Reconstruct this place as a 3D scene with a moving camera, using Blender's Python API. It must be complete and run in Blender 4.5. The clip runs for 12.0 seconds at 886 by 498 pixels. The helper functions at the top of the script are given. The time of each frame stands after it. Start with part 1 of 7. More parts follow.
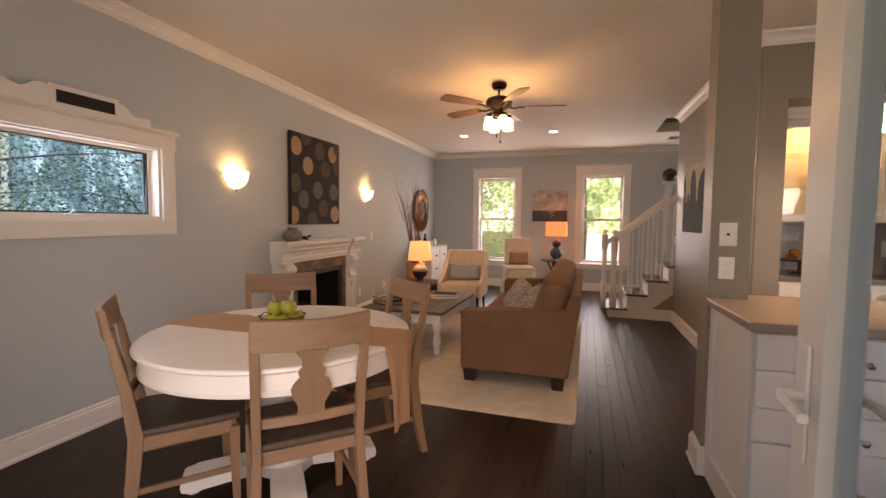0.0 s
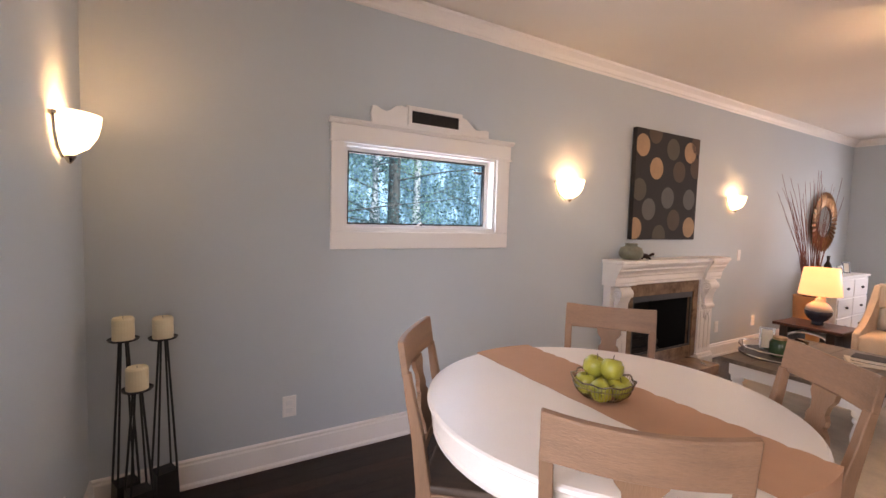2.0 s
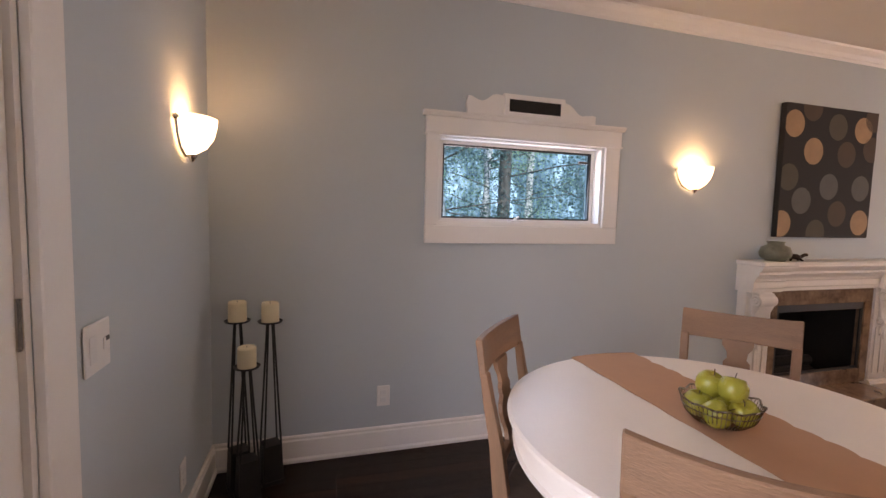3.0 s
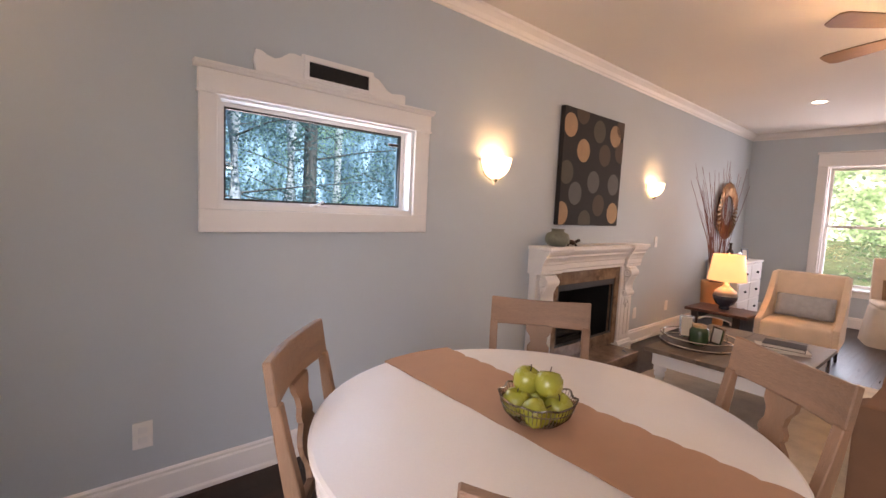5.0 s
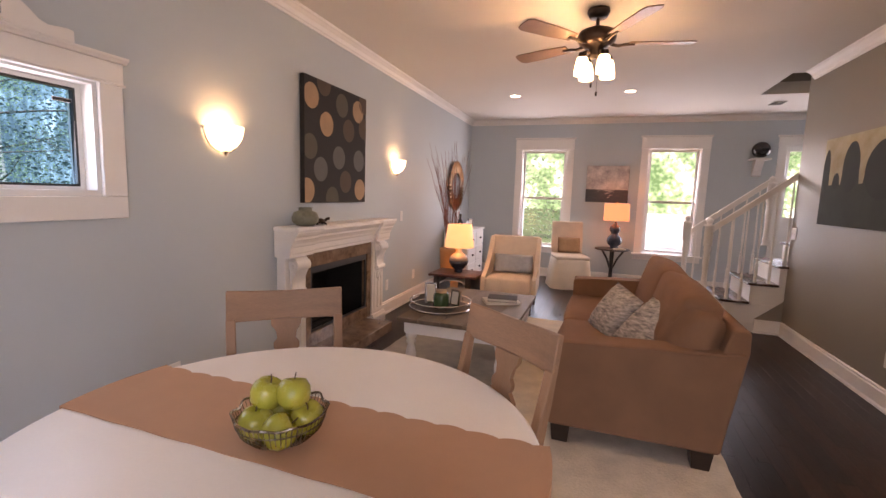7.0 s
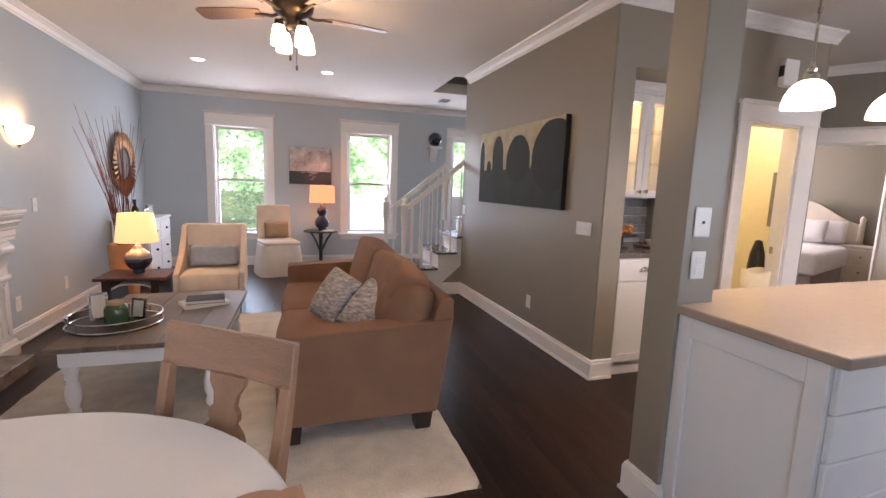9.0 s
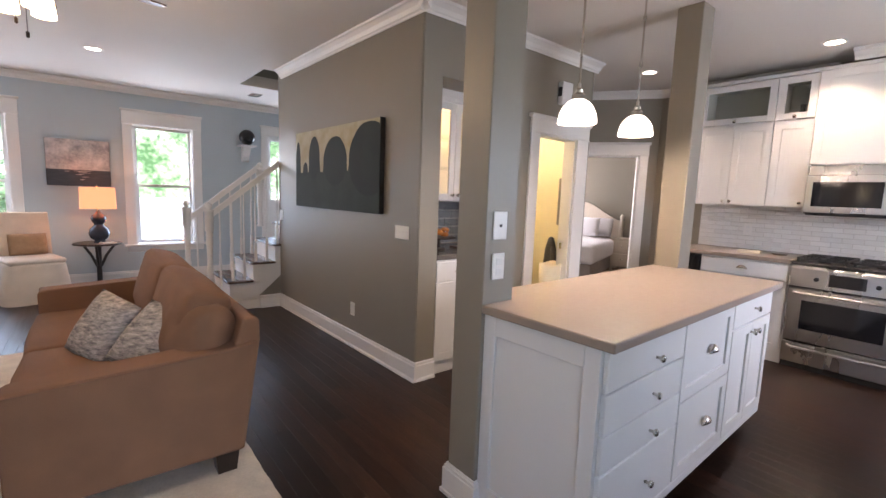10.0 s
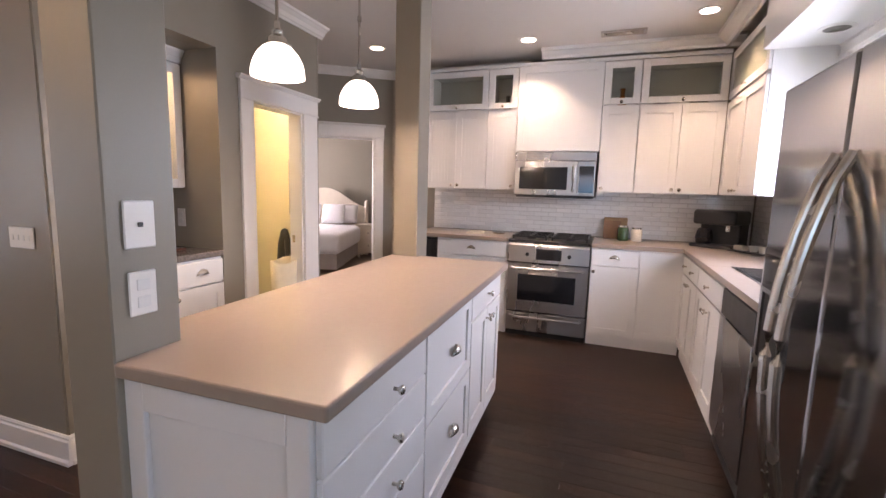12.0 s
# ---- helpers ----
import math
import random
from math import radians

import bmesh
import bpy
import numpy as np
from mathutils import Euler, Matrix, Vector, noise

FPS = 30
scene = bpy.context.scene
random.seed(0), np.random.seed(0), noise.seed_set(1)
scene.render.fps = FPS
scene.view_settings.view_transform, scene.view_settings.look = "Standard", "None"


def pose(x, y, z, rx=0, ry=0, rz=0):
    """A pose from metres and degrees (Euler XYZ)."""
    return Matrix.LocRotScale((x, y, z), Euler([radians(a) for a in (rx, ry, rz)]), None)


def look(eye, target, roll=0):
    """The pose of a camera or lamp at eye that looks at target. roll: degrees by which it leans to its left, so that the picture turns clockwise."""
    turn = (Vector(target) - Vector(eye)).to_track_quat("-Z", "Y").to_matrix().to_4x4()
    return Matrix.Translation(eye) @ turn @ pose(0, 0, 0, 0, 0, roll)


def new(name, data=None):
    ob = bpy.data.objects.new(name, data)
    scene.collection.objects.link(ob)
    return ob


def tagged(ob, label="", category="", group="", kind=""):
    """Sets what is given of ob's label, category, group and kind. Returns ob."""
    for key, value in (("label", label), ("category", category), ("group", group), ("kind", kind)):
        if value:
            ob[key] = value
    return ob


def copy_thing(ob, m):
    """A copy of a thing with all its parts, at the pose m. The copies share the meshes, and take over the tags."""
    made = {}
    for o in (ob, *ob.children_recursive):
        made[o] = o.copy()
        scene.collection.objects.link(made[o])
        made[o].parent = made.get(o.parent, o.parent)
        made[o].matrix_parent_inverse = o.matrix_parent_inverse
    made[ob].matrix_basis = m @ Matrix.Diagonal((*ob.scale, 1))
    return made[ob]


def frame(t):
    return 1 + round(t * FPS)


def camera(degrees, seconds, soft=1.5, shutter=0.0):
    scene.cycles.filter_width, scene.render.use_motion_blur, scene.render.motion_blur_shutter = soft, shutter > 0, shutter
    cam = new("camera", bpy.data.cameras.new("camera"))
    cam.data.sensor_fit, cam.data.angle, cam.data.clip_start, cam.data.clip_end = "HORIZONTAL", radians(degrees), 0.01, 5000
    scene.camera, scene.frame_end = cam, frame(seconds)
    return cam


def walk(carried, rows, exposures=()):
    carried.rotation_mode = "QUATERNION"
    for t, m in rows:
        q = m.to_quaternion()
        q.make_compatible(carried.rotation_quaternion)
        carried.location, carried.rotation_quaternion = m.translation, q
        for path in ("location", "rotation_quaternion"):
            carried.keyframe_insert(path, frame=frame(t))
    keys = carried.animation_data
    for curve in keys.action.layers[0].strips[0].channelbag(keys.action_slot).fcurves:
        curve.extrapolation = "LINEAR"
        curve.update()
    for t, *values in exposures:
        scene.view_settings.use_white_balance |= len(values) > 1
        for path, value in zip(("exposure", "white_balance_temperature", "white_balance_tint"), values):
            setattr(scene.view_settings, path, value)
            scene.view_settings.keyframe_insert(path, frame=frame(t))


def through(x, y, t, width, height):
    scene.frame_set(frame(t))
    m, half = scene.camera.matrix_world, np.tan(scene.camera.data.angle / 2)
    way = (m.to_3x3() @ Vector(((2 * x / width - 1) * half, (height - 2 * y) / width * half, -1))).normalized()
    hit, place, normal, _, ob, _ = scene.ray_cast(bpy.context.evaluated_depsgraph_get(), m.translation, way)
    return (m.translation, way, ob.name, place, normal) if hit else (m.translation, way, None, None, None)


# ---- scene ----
cam = camera(89.6, 12.0)
PATH = [
    (0, (-0.074, 0.62, 1.33), (-0.686, 2.52, 1.202), 0.5),
    (0.5, (-0.125, 0.816, 1.33), (-1.043, 2.589, 1.216), 0.9),
    (1, (-0.264, 1.006, 1.331), (-1.474, 2.594, 1.223), 1.3),
    (1.5, (-0.364, 1.098, 1.381), (-1.818, 2.467, 1.26), 1.9),
    (2, (-0.459, 1.186, 1.401), (-2.183, 2.19, 1.268), 1.7),
    (2.5, (-0.508, 1.255, 1.402), (-2.4, 1.884, 1.249), 1.6),
    (2.7, (-0.501, 1.287, 1.393), (-2.423, 1.818, 1.239), 1.4),
    (4.3, (-0.591, 1.429, 1.355), (-2.391, 2.281, 1.177), 2.8),
    (4.5, (-0.651, 1.436, 1.362), (-2.393, 2.402, 1.184), 2.9),
    (5, (-0.763, 1.477, 1.368), (-2.292, 2.753, 1.185), 2.7),
    (5.5, (-0.82, 1.514, 1.372), (-2.109, 3.03, 1.168), 1.9),
    (6, (-0.837, 1.532, 1.383), (-1.95, 3.18, 1.175), 2.1),
    (6.5, (-0.815, 1.594, 1.378), (-1.699, 3.376, 1.166), 2.2),
    (8.5, (-0.911, 1.788, 1.374), (-0.735, 3.759, 1.083), 1.8),
    (9, (-0.898, 1.843, 1.378), (-0.301, 3.731, 1.099), 2.0),
    (9.5, (-0.846, 1.872, 1.39), (0.116, 3.605, 1.124), 1.4),
    (10, (-0.745, 1.914, 1.392), (0.501, 3.46, 1.15), 2.1),
    (10.5, (-0.562, 1.986, 1.38), (0.855, 3.379, 1.152), 2.2),
    (11, (-0.445, 2.012, 1.375), (1.118, 3.238, 1.145), 2.2),
    (11.5, (-0.325, 2.06, 1.371), (1.398, 3.044, 1.122), 2.0),
    (12, (-0.163, 2.132, 1.378), (1.697, 2.816, 1.114), 1.6),
]
walk(cam, [(t, look(eye, target, roll)) for t, eye, target, roll in PATH],
     exposures=[(0.0, 1.05, 11000, 41), (0.5, 1.3, 10300, 40), (1.5, 1.5, 8600, 38), (2.0, 1.62, 8500, 38), (2.5, 1.18, 8800, 41), (4.5, 1.55, 8600, 39), (5.5, 1.50, 8600, 41), (6.5, 1.42, 8800, 43), (8.5, 1.40, 7500, 35), (9.0, 1.62, 7100, 30), (10.0, 1.66, 6800, 26), (11.0, 1.66, 6800, 27), (12.0, 1.6, 7100, 32)])

# ---- light ----
world = bpy.data.worlds.new("sky")
scene.world = world
world.use_nodes = True
_wn = world.node_tree.nodes
_sky = _wn.new("ShaderNodeTexSky")
_sky.sky_type, _sky.sun_disc = "NISHITA", False
_sky.sun_elevation, _sky.sun_rotation = radians(58), radians(96)
world.node_tree.links.new(_sky.outputs[0], _wn["Background"].inputs[0])
_wn["Background"].inputs[1].default_value = 0.15
sun = new("sun", bpy.data.lights.new("sun", "SUN"))
sun.data.energy, sun.data.angle, sun.data.color = 5.0, radians(0.6), (1, 0.94, 0.85)
sun.matrix_world = look((9, -0.9, 14.5), (0, 0, 0))
LEVEL = 0.4


def area(name, eye, target, w, h, watts, colour):
    lamp = new(name, bpy.data.lights.new(name, "AREA"))
    lamp.data.shape, lamp.data.size, lamp.data.size_y = "RECTANGLE", w, h
    lamp.data.energy, lamp.data.color = watts * LEVEL, colour
    lamp.matrix_world = look(eye, target)
    return lamp


def bulb(name, place, watts, colour=(1, 0.72, 0.42), radius=0.03):
    lamp = new(name, bpy.data.lights.new(name, "POINT"))
    lamp.data.energy, lamp.data.color, lamp.data.shadow_soft_size = watts * LEVEL, colour, radius
    lamp.location = place
    return lamp


def spot(name, place, watts, colour=(1, 0.80, 0.58), degrees=115):
    lamp = new(name, bpy.data.lights.new(name, "SPOT"))
    lamp.data.energy, lamp.data.color, lamp.data.shadow_soft_size = watts * LEVEL, colour, 0.05
    lamp.data.spot_size, lamp.data.spot_blend = radians(degrees), 0.6
    lamp.location = place
    return lamp


DAY = (0.72, 0.86, 1.0)
area("daylight", (0.7, -1.2, 1.5), (-2.2, 3, 0.9), 1.3, 2.4, 98, DAY)
area("daylight", (-1.05, 0.55, 1.1), (-1.9, 2.2, 0.9), 0.75, 1.6, 22, DAY)
area("daylight", (2.75, 0.74, 1.50), (2.75, 3, 0.6), 0.8, 0.8, 50, DAY)
area("daylight", (-1.82, 9.66, 1.37), (-1.82, 7, 1.2), 0.72, 1.6, 33, DAY)
area("daylight", (0.19, 9.66, 1.37), (0.19, 7, 1.2), 0.72, 1.6, 33, DAY)
area("daylight", (-3.10, 2.53, 1.58), (-1, 2.53, 1.4), 1.0, 0.42, 8, DAY)
area("daylight", (2.085, 9.72, 1.68), (1.6, 7, 1.0), 0.70, 0.95, 26, DAY)
# Bedroom fill lamp at an unseen window, added to brighten that room.
area("daylight", (6.2, 9.35, 1.5), (6.2, 6, 1.2), 1.3, 1.3, 170, (0.92, 0.96, 1.0))

# ---- materials ----


def mat(name, base, rough=0.5, var=0.12, scale=6.0, bump=0.05, grain=90.0, metal=0.0, stretch=(1, 1, 1), second=None, coat=0.0, per_piece=0.0):
    m = bpy.data.materials.new(name)
    m.use_nodes = True
    n, l = m.node_tree.nodes, m.node_tree.links
    b = n["Principled BSDF"]
    tc, mp = n.new("ShaderNodeTexCoord"), n.new("ShaderNodeMapping")
    mp.inputs["Scale"].default_value = stretch
    l.new(tc.outputs["Object"], mp.inputs[0])
    big, fine = n.new("ShaderNodeTexNoise"), n.new("ShaderNodeTexNoise")
    big.inputs["Scale"].default_value, big.inputs["Detail"].default_value = scale, 6
    fine.inputs["Scale"].default_value, fine.inputs["Detail"].default_value = grain, 4
    l.new(mp.outputs[0], big.inputs[0])
    l.new(mp.outputs[0], fine.inputs[0])
    dark = second or tuple(c * (1 - 2.2 * var) for c in base)
    mix = n.new("ShaderNodeMixRGB")
    mix.inputs[1].default_value, mix.inputs[2].default_value = (*dark, 1), (*base, 1)
    ramp = n.new("ShaderNodeMapRange")
    ramp.inputs[1].default_value, ramp.inputs[2].default_value = 0.3, 0.68
    add = n.new("ShaderNodeMath")
    add.operation = "MULTIPLY_ADD"
    add.inputs[1].default_value, add.inputs[2].default_value = 0.3, 0.0
    l.new(fine.outputs[0], add.inputs[0])
    add2 = n.new("ShaderNodeMath")
    add2.operation = "MULTIPLY_ADD"
    add2.inputs[1].default_value = 0.7
    l.new(big.outputs[0], add2.inputs[0])
    l.new(add.outputs[0], add2.inputs[2])
    l.new(add2.outputs[0], ramp.inputs[0])
    l.new(ramp.outputs[0], mix.inputs[0])
    out = mix.outputs[0]
    if per_piece:
        info, hsv, vr = n.new("ShaderNodeObjectInfo"), n.new("ShaderNodeHueSaturation"), n.new("ShaderNodeMapRange")
        vr.inputs[3].default_value, vr.inputs[4].default_value = 1 - per_piece, 1 + per_piece
        l.new(info.outputs["Random"], vr.inputs[0])
        l.new(vr.outputs[0], hsv.inputs["Value"])
        l.new(out, hsv.inputs["Color"])
        out = hsv.outputs[0]
    l.new(out, b.inputs["Base Color"])
    rr = n.new("ShaderNodeMapRange")
    rr.inputs[3].default_value, rr.inputs[4].default_value = max(0.02, rough - 0.06), min(1, rough + 0.08)
    l.new(big.outputs[0], rr.inputs[0])
    l.new(rr.outputs[0], b.inputs["Roughness"])
    b.inputs["Metallic"].default_value = metal
    b.inputs["Coat Weight"].default_value = coat
    if bump:
        bp = n.new("ShaderNodeBump")
        bp.inputs["Strength"].default_value, bp.inputs["Distance"].default_value = min(1, bump * 4), 0.004
        l.new(fine.outputs[0], bp.inputs["Height"])
        l.new(bp.outputs[0], b.inputs["Normal"])
    return m


def glow(name, colour, strength):
    m = bpy.data.materials.new(name)
    m.use_nodes = True
    b = m.node_tree.nodes["Principled BSDF"]
    b.inputs["Base Color"].default_value = (*[min(0.9, c) for c in colour], 1)
    b.inputs["Roughness"].default_value = 0.35
    b.inputs["Emission Color"].default_value, b.inputs["Emission Strength"].default_value = (*colour, 1), strength * LEVEL
    return m


def glass_mat(name, tint=(1, 1, 1), rough=0.0, thin=True):
    m = bpy.data.materials.new(name)
    m.use_nodes = True
    n, l = m.node_tree.nodes, m.node_tree.links
    if thin:
        n.remove(n["Principled BSDF"])
        t, g, mx, f = n.new("ShaderNodeBsdfTransparent"), n.new("ShaderNodeBsdfGlossy"), n.new("ShaderNodeMixShader"), n.new("ShaderNodeLayerWeight")
        pw, ad = n.new("ShaderNodeMath"), n.new("ShaderNodeMath")
        pw.operation, ad.operation = "POWER", "MULTIPLY_ADD"
        pw.inputs[1].default_value, ad.inputs[1].default_value, ad.inputs[2].default_value = 4.0, 0.5, 0.025
        t.inputs[0].default_value = (*tint, 1)
        g.inputs["Roughness"].default_value = rough
        f.inputs[0].default_value = 0.5
        l.new(f.outputs["Facing"], pw.inputs[0])
        l.new(pw.outputs[0], ad.inputs[0])
        l.new(ad.outputs[0], mx.inputs[0])
        l.new(t.outputs[0], mx.inputs[1])
        l.new(g.outputs[0], mx.inputs[2])
        l.new(mx.outputs[0], n["Material Output"].inputs[0])
    else:
        b = n["Principled BSDF"]
        b.inputs["Base Color"].default_value = (*tint, 1)
        b.inputs["Roughness"].default_value, b.inputs["Transmission Weight"].default_value = rough, 1.0
    return m


BLUE_WALL = mat("blue_grey_paint", (0.475, 0.540, 0.570), 0.62, 0.03, 1.2, 0.02, 260)
TAUPE = mat("taupe_paint", (0.262, 0.232, 0.188), 0.40, 0.04, 1.5, 0.02, 260)
YELLOW = mat("yellow_paint", (0.78, 0.71, 0.48), 0.6, 0.03, 1.5, 0.02, 260)
CEILING = mat("ceiling_paint", (0.72, 0.68, 0.63), 0.8, 0.03, 1.0, 0.03, 200)
WHITE = mat("white_trim_paint", (0.80, 0.78, 0.75), 0.38, 0.02, 3, 0.01, 120)
CABINET = mat("white_cabinet_paint", (0.75, 0.74, 0.725), 0.34, 0.02, 3, 0.01, 140)
MANTEL_W = mat("mantel_paint", (0.80, 0.77, 0.73), 0.42, 0.04, 9, 0.04, 90)
FLOOR_M = mat("dark_oak", (0.038, 0.0165, 0.010), 0.29, 0.22, 3.0, 0.07, 60, stretch=(12, 0.8, 1), second=(0.0075, 0.0038, 0.0026), per_piece=0.55)
FLOOR_M.node_tree.nodes["Principled BSDF"].inputs["Specular IOR Level"].default_value = 0.22
TREAD_M = mat("brown_oak_tread", (0.085, 0.045, 0.028), 0.26, 0.2, 3.0, 0.05, 60, stretch=(6, 0.8, 1), second=(0.035, 0.018, 0.012))
CARPET = mat("beige_carpet", (0.30, 0.22, 0.16), 0.95, 0.12, 5, 0.25, 220)
RUG_M = mat("cream_shag", (0.66, 0.58, 0.47), 0.98, 0.12, 9, 0.6, 70)
COUNTER = mat("taupe_quartz", (0.325, 0.26, 0.215), 0.3, 0.012, 40, 0.01, 300)
STEEL = mat("brushed_steel", (0.50, 0.49, 0.48), 0.27, 0.02, 1.5, 0.0, 300, metal=1.0, stretch=(1, 1, 0.3))
FRIDGE_M = mat("dark_polished_steel", (0.46, 0.465, 0.48), 0.10, 0.02, 0.8, 0.0, 300, metal=1.0)
BOWL_M = mat("dark_nickel_wire", (0.26, 0.21, 0.16), 0.25, 0.05, 10, 0.0, metal=1.0)
NICKEL = mat("satin_nickel", (0.60, 0.56, 0.50), 0.25, 0.04, 10, 0.0, metal=1.0)
CHROME = mat("silver_metal", (0.72, 0.70, 0.66), 0.16, 0.04, 10, 0.0, metal=1.0)
BLACK = mat("black_iron", (0.018, 0.017, 0.017), 0.42, 0.2, 20, 0.06, 90)
BLACK_GLASS = mat("black_glass", (0.012, 0.012, 0.014), 0.06, 0.1, 5, 0.0)
BLACK_PLASTIC = mat("black_plastic", (0.02, 0.02, 0.022), 0.35, 0.1, 12, 0.02)
BRONZE = mat("dark_bronze", (0.045, 0.030, 0.022), 0.36, 0.2, 20, 0.03, metal=0.7)
SOOT = mat("firebox_soot", (0.008, 0.0075, 0.007), 0.8, 0.3, 12, 0.2, 50)
OAK = mat("weathered_oak", (0.315, 0.165, 0.093), 0.55, 0.14, 3.5, 0.12, 45, stretch=(6, 6, 0.9), second=(0.23, 0.13, 0.073))
OAK_H = mat("weathered_oak_rail", (0.34, 0.185, 0.107), 0.55, 0.14, 3.5, 0.16, 45, stretch=(0.9, 6, 6), second=(0.20, 0.115, 0.07))
SEAT_M = mat("dark_seat", (0.11, 0.068, 0.044), 0.6, 0.2, 8, 0.1, 60, stretch=(5, 1, 1))
TABLE_W = mat("table_white_paint", (0.83, 0.765, 0.69), 0.36, 0.03, 3, 0.02, 120)
BURLAP = mat("burlap_runner", (0.50, 0.275, 0.165), 0.95, 0.03, 14, 0.0, 260)
APPLE = mat("green_apple_skin", (0.40, 0.36, 0.055), 0.26, 0.16, 14, 0.0, 160, second=(0.28, 0.285, 0.04))
STEM = mat("apple_stem", (0.10, 0.06, 0.03), 0.8, 0.2, 30)
SOFA_M = mat("brown_upholstery", (0.225, 0.113, 0.062), 0.92, 0.10, 6, 0.22, 240)
PILLOW_M = mat("grey_woven_pillow", (0.56, 0.50, 0.45), 0.95, 0.2, 24, 0.5, 60, stretch=(1, 1, 3.2), second=(0.075, 0.075, 0.085))
LINEN = mat("cream_linen", (0.76, 0.62, 0.49), 0.92, 0.08, 8, 0.2, 240)
SLIP = mat("white_slipcover", (0.74, 0.66, 0.56), 0.92, 0.08, 5, 0.2, 200)
TAN_PILLOW = mat("tan_pillow", (0.42, 0.26, 0.15), 0.92, 0.1, 20, 0.2, 200)
BLUE_PILLOW = mat("blue_grey_pillow", (0.40, 0.44, 0.48), 0.92, 0.1, 20, 0.2, 200)
DARKWOOD = mat("dark_stained_wood", (0.030, 0.017, 0.011), 0.38, 0.25, 5, 0.06, 50, stretch=(1, 6, 6))
REDWOOD = mat("mahogany", (0.085, 0.030, 0.017), 0.34, 0.2, 5, 0.05, 50, stretch=(1, 6, 6))
GREYWOOD = mat("greyed_oak_top", (0.17, 0.125, 0.09), 0.5, 0.2, 5, 0.12, 50, stretch=(6, 0.8, 1))
CERAMIC = mat("blue_ceramic", (0.035, 0.042, 0.065), 0.18, 0.2, 16, 0.02)
CERAMIC_W = mat("pale_glazed_ceramic", (0.55, 0.47, 0.40), 0.2, 0.1, 16, 0.02)
CERAMIC_T = mat("grey_ceramic", (0.22, 0.20, 0.18), 0.3, 0.2, 16, 0.02)
CELADON = mat("celadon_pottery", (0.19, 0.20, 0.15), 0.4, 0.22, 18, 0.12, 50)
TERRA = mat("orange_vase_glaze", (0.60, 0.29, 0.12), 0.5, 0.1, 9, 0.05)
TWIG = mat("dried_twig", (0.24, 0.075, 0.05), 0.8, 0.2, 40, 0.1)
GREEN_GLASS = mat("green_jar", (0.05, 0.10, 0.045), 0.12, 0.2, 10, 0.0)
COPPER = mat("copper_mirror_frame", (0.34, 0.17, 0.08), 0.32, 0.25, 18, 0.06, metal=0.85)
MIRROR = mat("mirror_glass", (0.85, 0.85, 0.85), 0.03, 0.0, 5, 0.0, metal=1.0)
MARBLE = mat("brown_marble", (0.30, 0.20, 0.13), 0.16, 0.3, 9, 0.0, 40, second=(0.10, 0.06, 0.04))
TILE_W = mat("white_subway_glaze", (0.80, 0.785, 0.76), 0.14, 0.02, 6, 0.01, per_piece=0.05)
TILE_B = mat("blue_grey_tile_glaze", (0.22, 0.235, 0.25), 0.14, 0.05, 6, 0.01, per_piece=0.12)
GROUT = mat("grout", (0.64, 0.61, 0.58), 0.9, 0.05, 20, 0.1)
STONE_TOP = mat("speckled_granite", (0.22, 0.19, 0.17), 0.2, 0.3, 60, 0.0, 200)
WAX = mat("candle_wax", (0.78, 0.68, 0.47), 0.55, 0.03, 12, 0.02)
PAPER = mat("paper", (0.62, 0.56, 0.46), 0.8, 0.05, 20, 0.05)
WICKER = mat("cream_bin", (0.70, 0.62, 0.46), 0.5, 0.04, 20, 0.05)
BED_W = mat("white_bedding", (0.82, 0.80, 0.82), 0.9, 0.03, 6, 0.15, 60)
BED_F = mat("cream_painted_wood", (0.66, 0.58, 0.48), 0.5, 0.05, 8, 0.04)
SKIRT = mat("grey_bed_skirt", (0.38, 0.33, 0.30), 0.9, 0.08, 8, 0.1)
PASTRY = mat("orange_pastry", (0.60, 0.19, 0.03), 0.6, 0.25, 25, 0.2, 60)
CUT_WOOD = mat("cutting_board", (0.46, 0.29, 0.15), 0.5, 0.15, 6, 0.06, stretch=(1, 6, 1))
BARK = mat("bark", (0.16, 0.13, 0.11), 0.9, 0.3, 8, 0.6, 30, stretch=(1, 1, 0.3))
BIRCH = mat("pale_bark", (0.62, 0.58, 0.57), 0.85, 0.25, 6, 0.4, 25, stretch=(1, 1, 2.5))
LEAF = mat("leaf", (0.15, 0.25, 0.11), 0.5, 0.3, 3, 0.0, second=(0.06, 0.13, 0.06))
# The same leaf with cool shade put into its colour.
LEAF_SHADED = mat("leaf_shaded", (0.085, 0.15, 0.155), 0.5, 0.3, 3, 0.0, second=(0.04, 0.075, 0.085))
CONCRETE = mat("pale_concrete", (0.48, 0.46, 0.43), 0.9, 0.08, 0.8, 0.1, 40)
def leafy(m, through):
    """Let light through the leaf as well."""
    n, l = m.node_tree.nodes, m.node_tree.links
    b, mx, tl = n["Principled BSDF"], n.new("ShaderNodeMixShader"), n.new("ShaderNodeBsdfTranslucent")
    tl.inputs[0].default_value = (*through, 1)
    mx.inputs[0].default_value = 0.6
    l.new(b.outputs[0], mx.inputs[1])
    l.new(tl.outputs[0], mx.inputs[2])
    l.new(mx.outputs[0], n["Material Output"].inputs[0])


